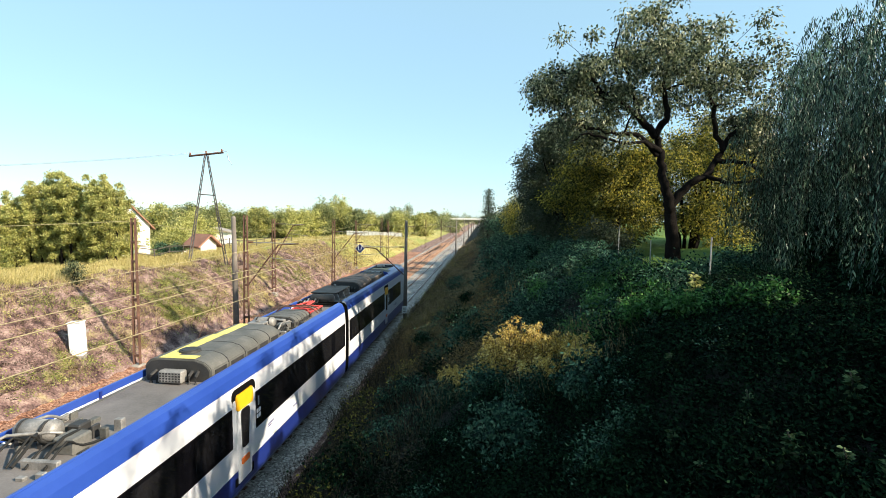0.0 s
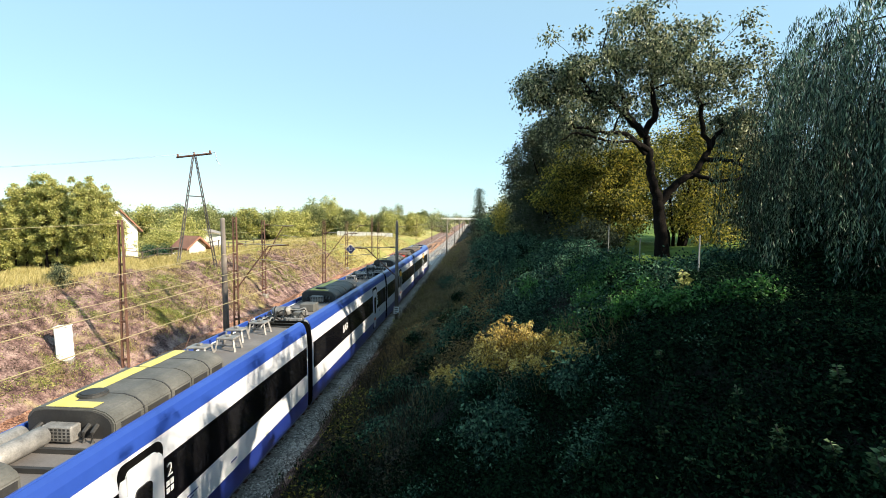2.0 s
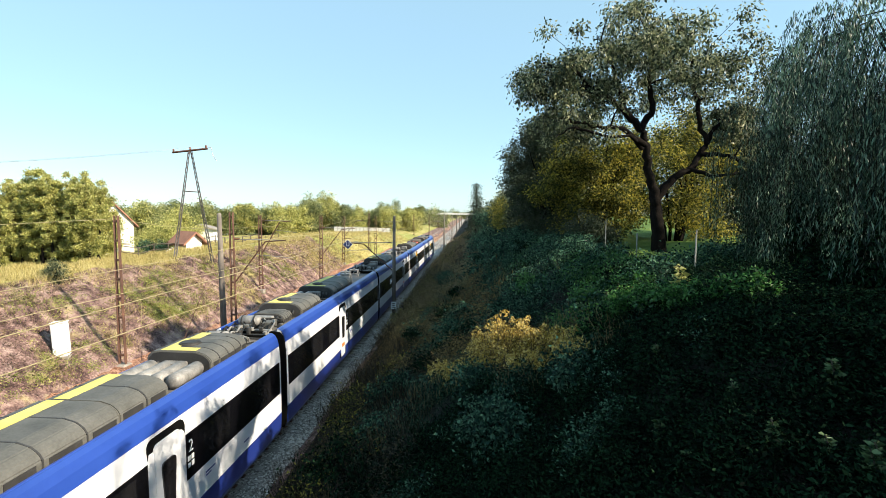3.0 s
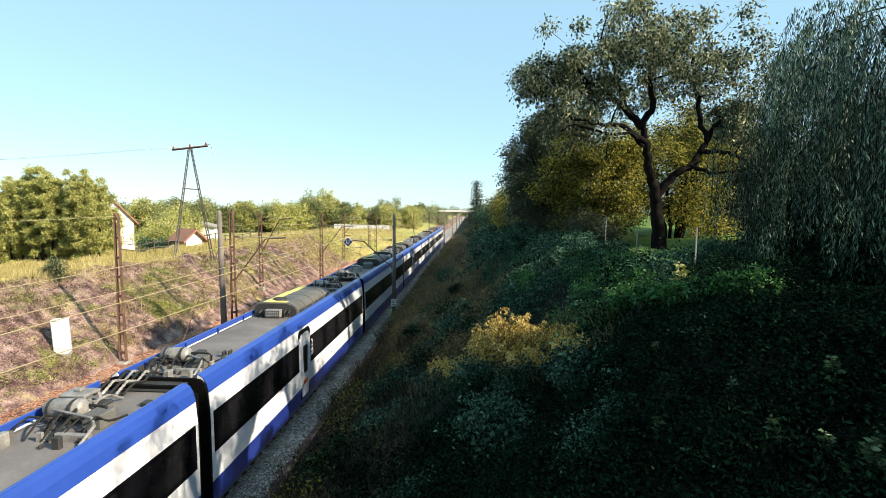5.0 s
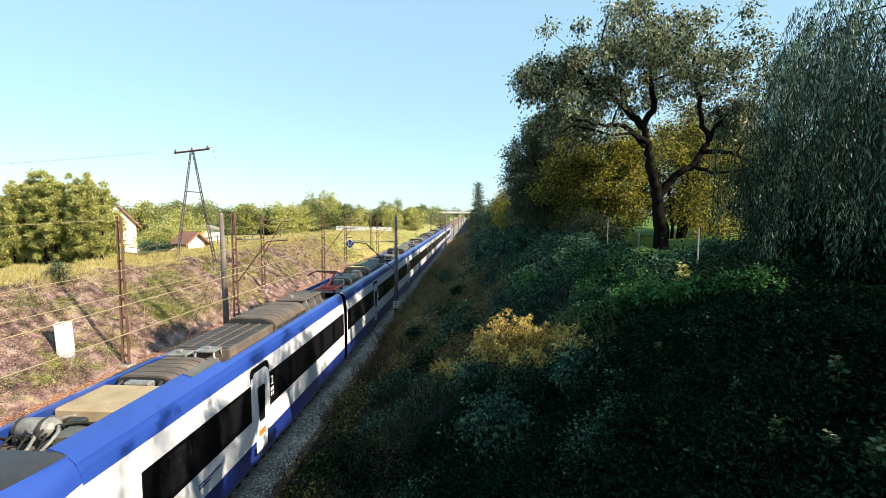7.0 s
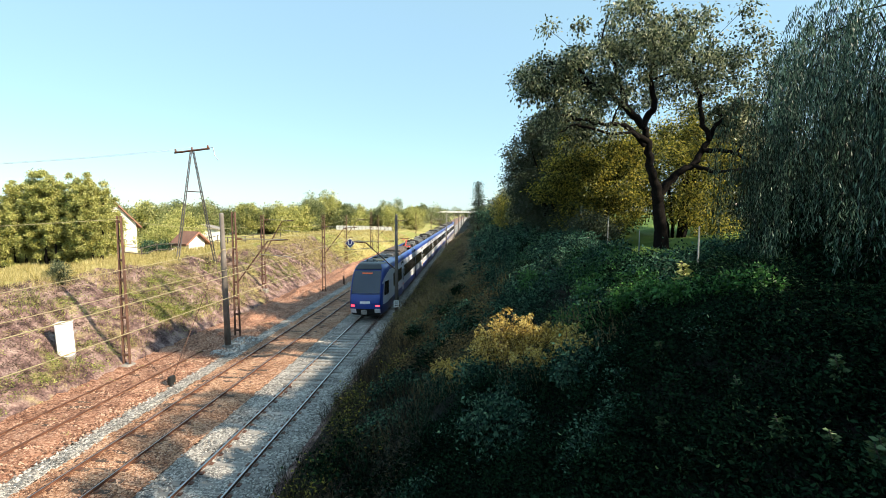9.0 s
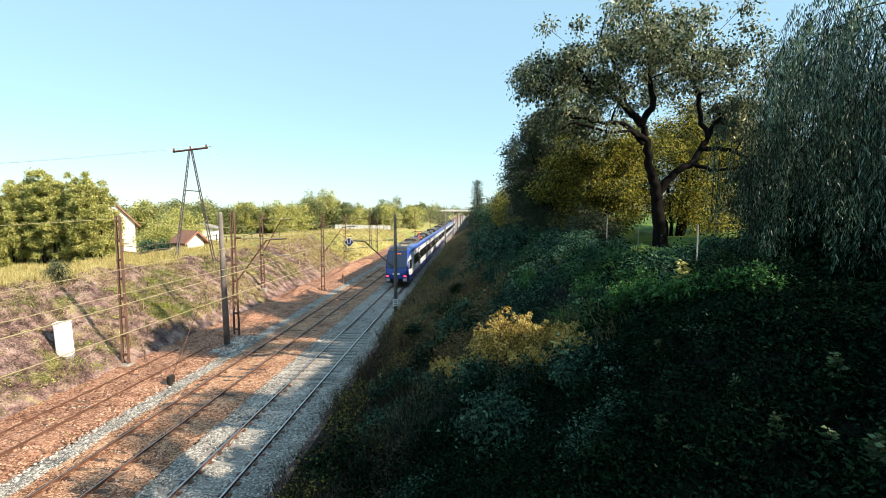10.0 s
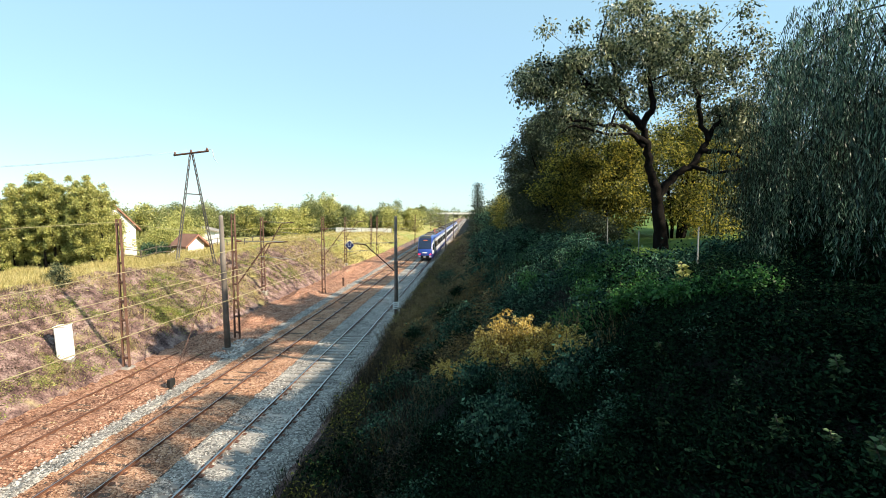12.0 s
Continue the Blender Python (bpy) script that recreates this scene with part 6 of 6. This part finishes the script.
shrub("yellow_bush", "yellow-green bush between the house and the shed", -33.2, 51.5, 3.3, 4.2, L_BIRCH, 220, 60, 0.17, 5, 0.0)
shrub("yellow_bush", "yellowish bush at the edge of the meadow", -38.0, 38.0, 4.2, 3.0, L_BIRCH, 260, 60, 0.15, 5, 0.0)
shrub("small_bush", "small dark round bush on the bank", -23.9, 27.4, 1.5, 1.2, L_CROWN, 110, 26, 0.08, 4)
shrub("yellow_bush", "yellow-green bush beside the white house", -36.2, 58.0, 3.9, 4.2, L_BIRCH, 240, 60, 0.2, 5, 0.0)
shrub("yellow_bush", "yellow-green bush beside the shed", -39.5, 66.0, 5.4, 5.0, L_BIRCH, 240, 60, 0.22, 5, 0.0)
shrub("green_bush", "green bush in front of the shed", -31.0, 47.0, 1.7, 2.6, L_NETTLE, 110, 30, 0.12, 5)

# the row of trees far behind the left bank
for k in range(46):
    f = k / 45
    y = 104 + 90 * f + rng.uniform(-8, 8)
    x = -92 + 68 * f + rng.uniform(-4, 4)
    h = rng.uniform(6.2, 8.4) + (4.2 if 0.60 < f < 0.70 else 0) + rng.uniform(-1.2, 1.6) + 1.2 * f
    lf = (L_FAR, L_FARDARK, L_BIRCH)[int(rng.integers(0, 3))]
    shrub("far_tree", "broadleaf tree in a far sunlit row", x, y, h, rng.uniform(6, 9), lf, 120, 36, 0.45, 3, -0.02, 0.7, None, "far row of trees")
for k in range(16):
    y = 205 + k * 16 + rng.uniform(-5, 5)
    x = -26 - 0.04 * y + rng.uniform(-8, 3)
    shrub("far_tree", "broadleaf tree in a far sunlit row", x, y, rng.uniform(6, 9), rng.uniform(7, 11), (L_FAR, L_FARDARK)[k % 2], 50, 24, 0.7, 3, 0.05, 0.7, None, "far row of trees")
shrub("far_tree", "tall dark round-topped tree on the skyline", -23.6, 232, 10.5, 5.5, L_FARDARK, 60, 30, 0.7, 3, 0.3, 0.7, None, "far row of trees")
for k in range(14):
    y = 100 + k * 24 + rng.uniform(-6, 6)
    shrub("far_tree", "dark bushy tree along the line's other side", 7.5 + rng.uniform(-2, 4) + 0.01 * y, y, rng.uniform(4.5, 7.5), rng.uniform(6, 9), (L_CROWN, L_FARDARK)[k % 2], 60, 26, 0.5, 3, 0.05, 0.7, None, "bushes along the cutting")


for k in range(44):
    y = 240 + rng.uniform(0, 90)
    x = -250 + 5.4 * k + rng.uniform(-4, 4)
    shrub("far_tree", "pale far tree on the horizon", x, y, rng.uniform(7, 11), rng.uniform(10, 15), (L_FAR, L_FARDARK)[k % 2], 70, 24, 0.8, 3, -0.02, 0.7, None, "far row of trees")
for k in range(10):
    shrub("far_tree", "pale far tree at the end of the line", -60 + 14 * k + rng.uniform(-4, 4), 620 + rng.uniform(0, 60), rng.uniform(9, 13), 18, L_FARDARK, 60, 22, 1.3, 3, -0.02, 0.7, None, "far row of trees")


# ---- growth on the banks ----
def scatter(count, x0, x1, y0, y1, power=1.6):
    x = rng.uniform(x0, x1, count)
    y = y0 + (y1 - y0) * rng.random(count) ** power
    return np.stack([x, y, ground_z(x, y)], 1)


def patchy(base, size, share, seed):
    """Keeps the points that fall in the patches of a noise field."""
    keep = [noise.noise(Vector((p[0] / size + seed, p[1] / size, seed))) for p in base]
    keep = np.asarray(keep)
    return base[keep > np.quantile(keep, 1 - share)]


def clumps(name, label, base, per, spread, height, length, aspect, material, lean=(0, 0, 0.4)):
    c = np.repeat(base, per, axis=0)
    n_ = len(c)
    hh = np.repeat(height * rng.uniform(0.5, 1.25, len(base)), per)
    pos = c + rng.normal(size=(n_, 3)) * np.array([spread, spread, 0])
    pos[:, 2] += hh * rng.random(n_)
    way = rng.normal(size=(n_, 3)) * np.array([1, 1, 0.5]) + np.asarray(lean)
    ln = length * rng.uniform(0.6, 1.35, n_)
    return tagged(leaves(name, pos, way, ln, ln * aspect, material), label, "plants", kind="stuff")


def blades(name, label, base, per, spread, length, width, material, tilt=0.35, jitter=0.4):
    c = np.repeat(base, per, axis=0)
    n_ = len(c)
    pos = c + rng.normal(size=(n_, 3)) * np.array([spread, spread, 0.0])
    pos[:, 2] = ground_z(pos[:, 0], pos[:, 1]) - 0.02
    way = rng.normal(size=(n_, 3)) * np.array([tilt, tilt, 0]) + np.array([0, 0, 1.0])
    ln = length * rng.uniform(1 - jitter, 1 + jitter, n_)
    return tagged(leaves(name, pos, way, ln, width, material, None, 0.1), label, "grass", kind="stuff")


clumps("undergrowth", "dense nettles on the shaded bank with teal skylight painted into their green", patchy(scatter(5200, -2.2, 5.0, 12, 50, 1.2), 2.2, 0.5, 3.1), 46, 0.18, 0.55, 0.10, 0.5, L_NETTLE)
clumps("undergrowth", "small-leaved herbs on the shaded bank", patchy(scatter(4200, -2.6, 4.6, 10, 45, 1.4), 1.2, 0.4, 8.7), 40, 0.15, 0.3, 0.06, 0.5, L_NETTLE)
clumps("undergrowth", "ferny green weeds on the brow of the bank", patchy(scatter(1100, 2.2, 5.0, 11.0, 40, 1.3), 1.8, 0.4, 5.2), 50, 0.2, 0.35, 0.08, 0.45, L_TURF)
clumps("undergrowth", "brambles and tall weeds on the far part of the bank", scatter(1200, 0.3, 4.6, 30, 110, 1.2), 40, 0.4, 0.8, 0.2, 0.5, L_NETTLE)
# the two L_SHADE layers below get the bank's shade from their leaf colour
clumps("undergrowth", "weeds on the bank below the willow, deep shade painted into their green", scatter(4200, -2.6, 6.6, 3.4, 11.5, 1.0), 60, 0.13, 0.32, 0.06, 0.5, L_SHADE)
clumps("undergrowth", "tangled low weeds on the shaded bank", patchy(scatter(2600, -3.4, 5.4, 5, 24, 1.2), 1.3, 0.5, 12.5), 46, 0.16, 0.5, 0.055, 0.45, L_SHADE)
clumps("undergrowth", "weeds in patches of the shaded bank with a painted skylight tint", patchy(scatter(2000, -1.6, 3.4, 6.4, 16, 1.0), 1.0, 0.16, 21.5), 54, 0.12, 0.5, 0.06, 0.5, L_NETTLE)
clumps("rusty_weeds", "rust-brown and golden weeds low on the bank", patchy(scatter(1500, -3.0, 0.8, 13.5, 30, 1.0), 1.6, 0.35, 31.5), 60, 0.16, 0.9, 0.10, 0.25, L_RUSTY)
clumps("brown_weeds", "brown withered weeds at the foot of the shaded bank", patchy(scatter(2600, -5.6, -0.6, 24, 75, 1.2), 1.8, 0.6, 1.7), 46, 0.2, 0.8, 0.09, 0.22, L_RUSTY)
clumps("brown_weeds", "brown weeds low on the bank, colour dimmed to paint its shade", patchy(scatter(1500, -5.6, -1.2, 8, 26, 1.0), 1.3, 0.4, 2.9), 50, 0.18, 0.7, 0.08, 0.25, L_DRYSHADE)
clumps("yellow_weeds", "yellowing weeds beside the ballast", patchy(scatter(1000, -5.5, -1.8, 8, 100, 1.1), 2.2, 0.4, 4.4), 70, 0.25, 0.8, 0.10, 0.35, L_YELLOW)
clumps("golden_weeds", "golden and brown weeds on the sunlit far bank", patchy(scatter(2200, -5.2, 0.8, 30, 125, 1.2), 5.0, 0.85, 6.3), 46, 0.35, 0.8, 0.12, 0.35, L_DRY)
clumps("brown_weeds", "brown weeds on the sunlit far bank", scatter(1100, -5.2, 1.0, 40, 125, 1.2), 40, 0.35, 0.6, 0.14, 0.4, L_BROWN)
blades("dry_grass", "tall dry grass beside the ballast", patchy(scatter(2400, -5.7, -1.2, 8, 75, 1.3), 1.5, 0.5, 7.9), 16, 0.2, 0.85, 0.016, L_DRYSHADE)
blades("dry_grass", "dry grass among the weeds of the shaded bank", scatter(420, -4.0, 1.8, 20, 45, 1.2), 12, 0.16, 0.8, 0.014, L_RUSTY)
blades("bank_grass", "patchy yellow-green grass on the brown bank", patchy(scatter(3600, -24.2, -18.9, 10, 90, 1.2), 2.6, 0.26, 2.2), 30, 0.35, 0.22, 0.014, L_GRASS, 0.6)
blades("bank_grass", "withered grass on the brown bank", scatter(2200, -24.2, -18.6, 10, 80, 1.3), 16, 0.4, 0.16, 0.014, L_BROWN, 0.9)
blades("meadow_grass", "tall yellow meadow grass on top of the bank", scatter(3000, -36, -23.8, 20, 80, 1.2), 26, 0.35, 0.45, 0.02, L_GRASS, 0.4)
blades("meadow_grass", "yellow grass on the far bank", scatter(2500, -40, -18.5, 60, 150, 1.1), 20, 0.6, 0.5, 0.04, L_GRASS, 0.5)
clumps("dead_tufts", "withered purple-brown tufts on the bank", scatter(1700, -24.0, -18.7, 12, 85, 1.2), 34, 0.16, 0.22, 0.09, 0.3, L_BROWN)
clumps("bank_tufts", "yellow-brown tufts on the bank", patchy(scatter(1200, -24.3, -18.7, 12, 85, 1.2), 2.0, 0.3, 9.9), 34, 0.16, 0.25, 0.09, 0.3, L_DRY)
clumps("bank_weeds", "green weeds on the brown bank", scatter(110, -23.5, -18.7, 16, 45), 50, 0.25, 0.35, 0.09, 0.4, L_BIRCH)
clumps("bank_weeds", "bright yellow-green weeds in a patch of the bank", patchy(scatter(330, -22.9, -19.6, 23.5, 36, 1.0), 2.2, 0.45, 14.4), 60, 0.28, 0.35, 0.08, 0.4, L_LIME)
clumps("bank_weeds", "green weeds round the cabinet and along the siding", scatter(34, -20.2, -18.4, 14, 25, 1.0), 90, 0.22, 0.45, 0.09, 0.35, L_LIME)
blades("bank_grass", "green grass in a patch of the bank", patchy(scatter(900, -23.2, -19.4, 22, 60, 1.1), 2.4, 0.4, 14.4), 26, 0.3, 0.3, 0.016, L_LIME, 0.6)
clumps("track_weeds", "small weeds between the old sleepers", scatter(60, -18.8, -14.9, 10, 45), 30, 0.15, 0.25, 0.07, 0.4, L_BIRCH)


blades("brow_grass", "short green grass on the brow of the bank", scatter(700, 3.2, 4.7, 10.6, 17.5, 1.0), 34, 0.16, 0.22, 0.012, L_TURF, 0.5)
# garden edging along the brow
edging = tagged(new("garden_edging"), "weathered overgrown concrete edging along the brow", "edging")
for k in range(22):
    y = 10.0 + k * 0.95
    x = float(np.interp(y, [10, 12.85, 18, 26, 31], [4.55, 4.66, 5.05, 5.5, 5.75]))
    z = float(ground_z(x, y))
    part("edging_slab", box(bmesh.new(), -0.05, 0.05, -0.46, 0.46, -0.25, 0.16, 0.02), M_CONCRETE, edging, m=pose(x, y, z + rng.uniform(-0.05, 0.03), rng.uniform(-3, 3), rng.uniform(-8, 4), rng.uniform(-5, 2) - 4))
L_FRESH = leafmat("fresh_green_leaf", (0.012, 0.045, 0.012), (0.035, 0.12, 0.025), (0.10, 0.24, 0.06), 0.35)
# low bramble mounds that give the shaded bank its shape
for k in range(46):
    x, y = rng.uniform(-2.6, 4.6), 8.5 + 32 * rng.random() ** 1.4
    if -1.8 < x < 4.0 and 9.5 < y < 15.8:
        y += 7.0
    h, w = rng.uniform(0.5, 1.2), rng.uniform(0.9, 1.9)
    shrub("bramble_bush", "low bramble mound on the shaded bank in shade-toned leaf colours", x, y, h, w, (L_NETTLE, L_SHADE, L_NETTLE)[k % 3], 90, 22, 0.085, 4, 0.0, 0.55, None, "bramble mounds")
for x, y, h, w in ((3.5, 10.8, 0.4, 0.9), (3.75, 10.1, 0.4, 0.9), (4.1, 9.4, 0.4, 0.9), (4.55, 8.5, 0.4, 0.8), (3.3, 13.0, 0.5, 1.3), (4.0, 12.0, 0.5, 1.2), (2.2, 17.0, 0.7, 1.4)):
    shrub("bramble_bush", "bright green leafy weeds on the brow of the bank", x, y, h, w, L_FRESH, 110, 24, 0.08, 4, 0.0, 0.55, None, "bramble mounds")


# golden dry flowers that catch the sun
def goldenrod(x, y, h, n_, label):
    root = tagged(new("goldenrod_plant"), label, "plant", "golden weeds")
    z = float(ground_z(x, y))
    paths, pos, way = [], [], []
    for k in range(n_):
        a, q = rng.uniform(0, math.tau), rng.uniform(0, 0.3)
        bx, by = x + q * math.cos(a), y + q * math.sin(a)
        hh = 1.25 * h * rng.uniform(0.55, 1.05)
        f = np.linspace(0, 1, 7)
        l = rng.uniform(0.05, 0.3)
        p = np.stack([bx + l * f ** 2 * math.cos(a), by + l * f ** 2 * math.sin(a), z - 0.05 + hh * f], 1)
        paths.append((p, np.full(7, 0.007)))
        for j in range(7):
            g = 0.5 + 0.5 * (j + rng.random()) / 7
            b = rng.uniform(0, math.tau)
            s0 = np.array([np.interp(g, f, p[:, i]) for i in range(3)])
            ln = 0.26 * h * (1.25 - g) + 0.07
            u = np.linspace(0, 1, 5)[:, None]
            q2 = s0 + ln * np.concatenate([u * math.cos(b), u * math.sin(b), 0.55 * u - 0.95 * u ** 2], 1)
            paths.append((q2, np.full(5, 0.004)))
            w_ = rng.random(17)
            pos.append(np.stack([np.interp(w_, u[:, 0], q2[:, i]) for i in range(3)], 1) + rng.normal(size=(17, 3)) * 0.012)
            way.append(rng.normal(size=(17, 3)) * 0.7 + np.array([0, 0, 0.4]))
        low = rng.random(16) * 0.6
        pos.append(np.stack([np.interp(low, f, p[:, i]) for i in range(3)], 1))
        way.append(rng.normal(size=(16, 3)) + np.array([0, 0, -0.5]))
    w = new("stalk", tubes_mesh("stalk", paths, M_WOOD, 3))
    w.parent = root
    pos, way = np.concatenate(pos), np.concatenate(way)
    ln = rng.uniform(0.035, 0.085, len(pos))
    tagged(leaves("flowering_top", pos, way, ln, ln * 0.5, L_GOLD, root), kind="stuff")


for k in range(22):
    f = k / 21
    h = 0.6 + 0.75 * math.exp(-((f - 0.52) / 0.16) ** 2) + rng.uniform(-0.1, 0.1)
    goldenrod(-1.0 + 3.3 * f + rng.uniform(-0.25, 0.25), 14.5 - 3.9 * f + rng.uniform(-0.5, 0.5), h, 12, "golden dried goldenrod in a sunlit patch of the bank")

base_ = np.concatenate([scatter(60, -1.6, 1.2, 12.6, 15.2, 1.0), scatter(40, 0.6, 3.4, 9.8, 12.4, 1.0)])
blades("dry_stalks", "pale dry stalks among the golden weeds", base_, 14, 0.18, 0.55, 0.012, L_DRY, 0.35)
# fence stakes and a pale weed at the lawn's edge
for x, y, h in ((5.1, 11.5, 1.15), (5.6, 17.0, 1.2), (5.9, 22.0, 1.2), (9.0, 24.5, 1.2)):
    z = float(ground_z(x, y))
    tagged(finish("fence_stake", tube(bmesh.new(), [(x, y, z - 0.2), (x, y, z + h)], [0.022, 0.018], 6), M_GALV), "thin grey metal fence stake", "stake", "fence stakes")
kerb = finish("edging_slab", box(bmesh.new(), 4.35, 4.75, 9.9, 10.9, 6.58, 6.74, 0.03), M_CONCRETE)
tagged(kerb, "weathered concrete slab on the brow of the bank", "slab")


L_WEED = leafmat("pale_weed_leaf", (0.03, 0.06, 0.02), (0.09, 0.15, 0.06), (0.20, 0.28, 0.13), 0.3)


def weed(x, y, h, n_, size, label, leaf, aspect=0.6):
    root = tagged(new("tall_weed"), label, "plant", "tall weeds")
    z = float(ground_z(x, y))
    f = np.linspace(0, 1, 6)
    p = np.stack([x + 0.04 * np.sin(f * 4), y + 0 * f, z + h * f], 1)
    w = new("stem", tubes_mesh("stem", [(p, np.full(6, 0.008))], M_WOOD, 4))
    w.parent = root
    g = rng.random(n_)
    pp = np.stack([np.interp(g, f, p[:, i]) for i in range(3)], 1)
    a = rng.uniform(0, math.tau, n_)
    wy = np.stack([np.cos(a), np.sin(a), np.full(n_, 0.15)], 1)
    ln = size * (1.2 - 0.7 * g) * rng.uniform(0.7, 1.2, n_)
    leaves("leaf_mass", pp, wy, ln, ln * aspect, leaf, root)


weed(4.14, 9.98, 0.55, 60, 0.22, "pale upright weed on the brow of the bank", L_BIRCH)
weed(2.48, 11.6, 0.4, 40, 0.2, "pale-leaved weed beside the golden flowers", L_BIRCH)
for x, y, h in ((3.07, 5.02, 0.4), (3.3, 4.6, 0.4), (3.38, 4.2, 0.4), (3.5, 4.3, 0.35), (2.37, 6.11, 0.4), (2.4, 5.35, 0.3), (2.94, 7.79, 0.4), (3.25, 6.14, 0.4), (3.93, 5.47, 0.45), (2.3, 9.8, 0.5), (3.2, 11.6, 0.5), (0.9, 15.5, 0.6), (-1.2, 17.5, 0.7), (3.0, 17.0, 0.7), (1.6, 20.5, 0.8)):
    weed(x, y, h, 70, 0.13, "broad-leaved pale green weed on the bank", L_WEED, 0.6)


def motions():
    rows = [(t, Matrix.Translation((T1, V * t, 0.02))) for t in (0.0, 3.0, 6.0, 9.0, 12.0)]
    walk(train, rows)


motions()
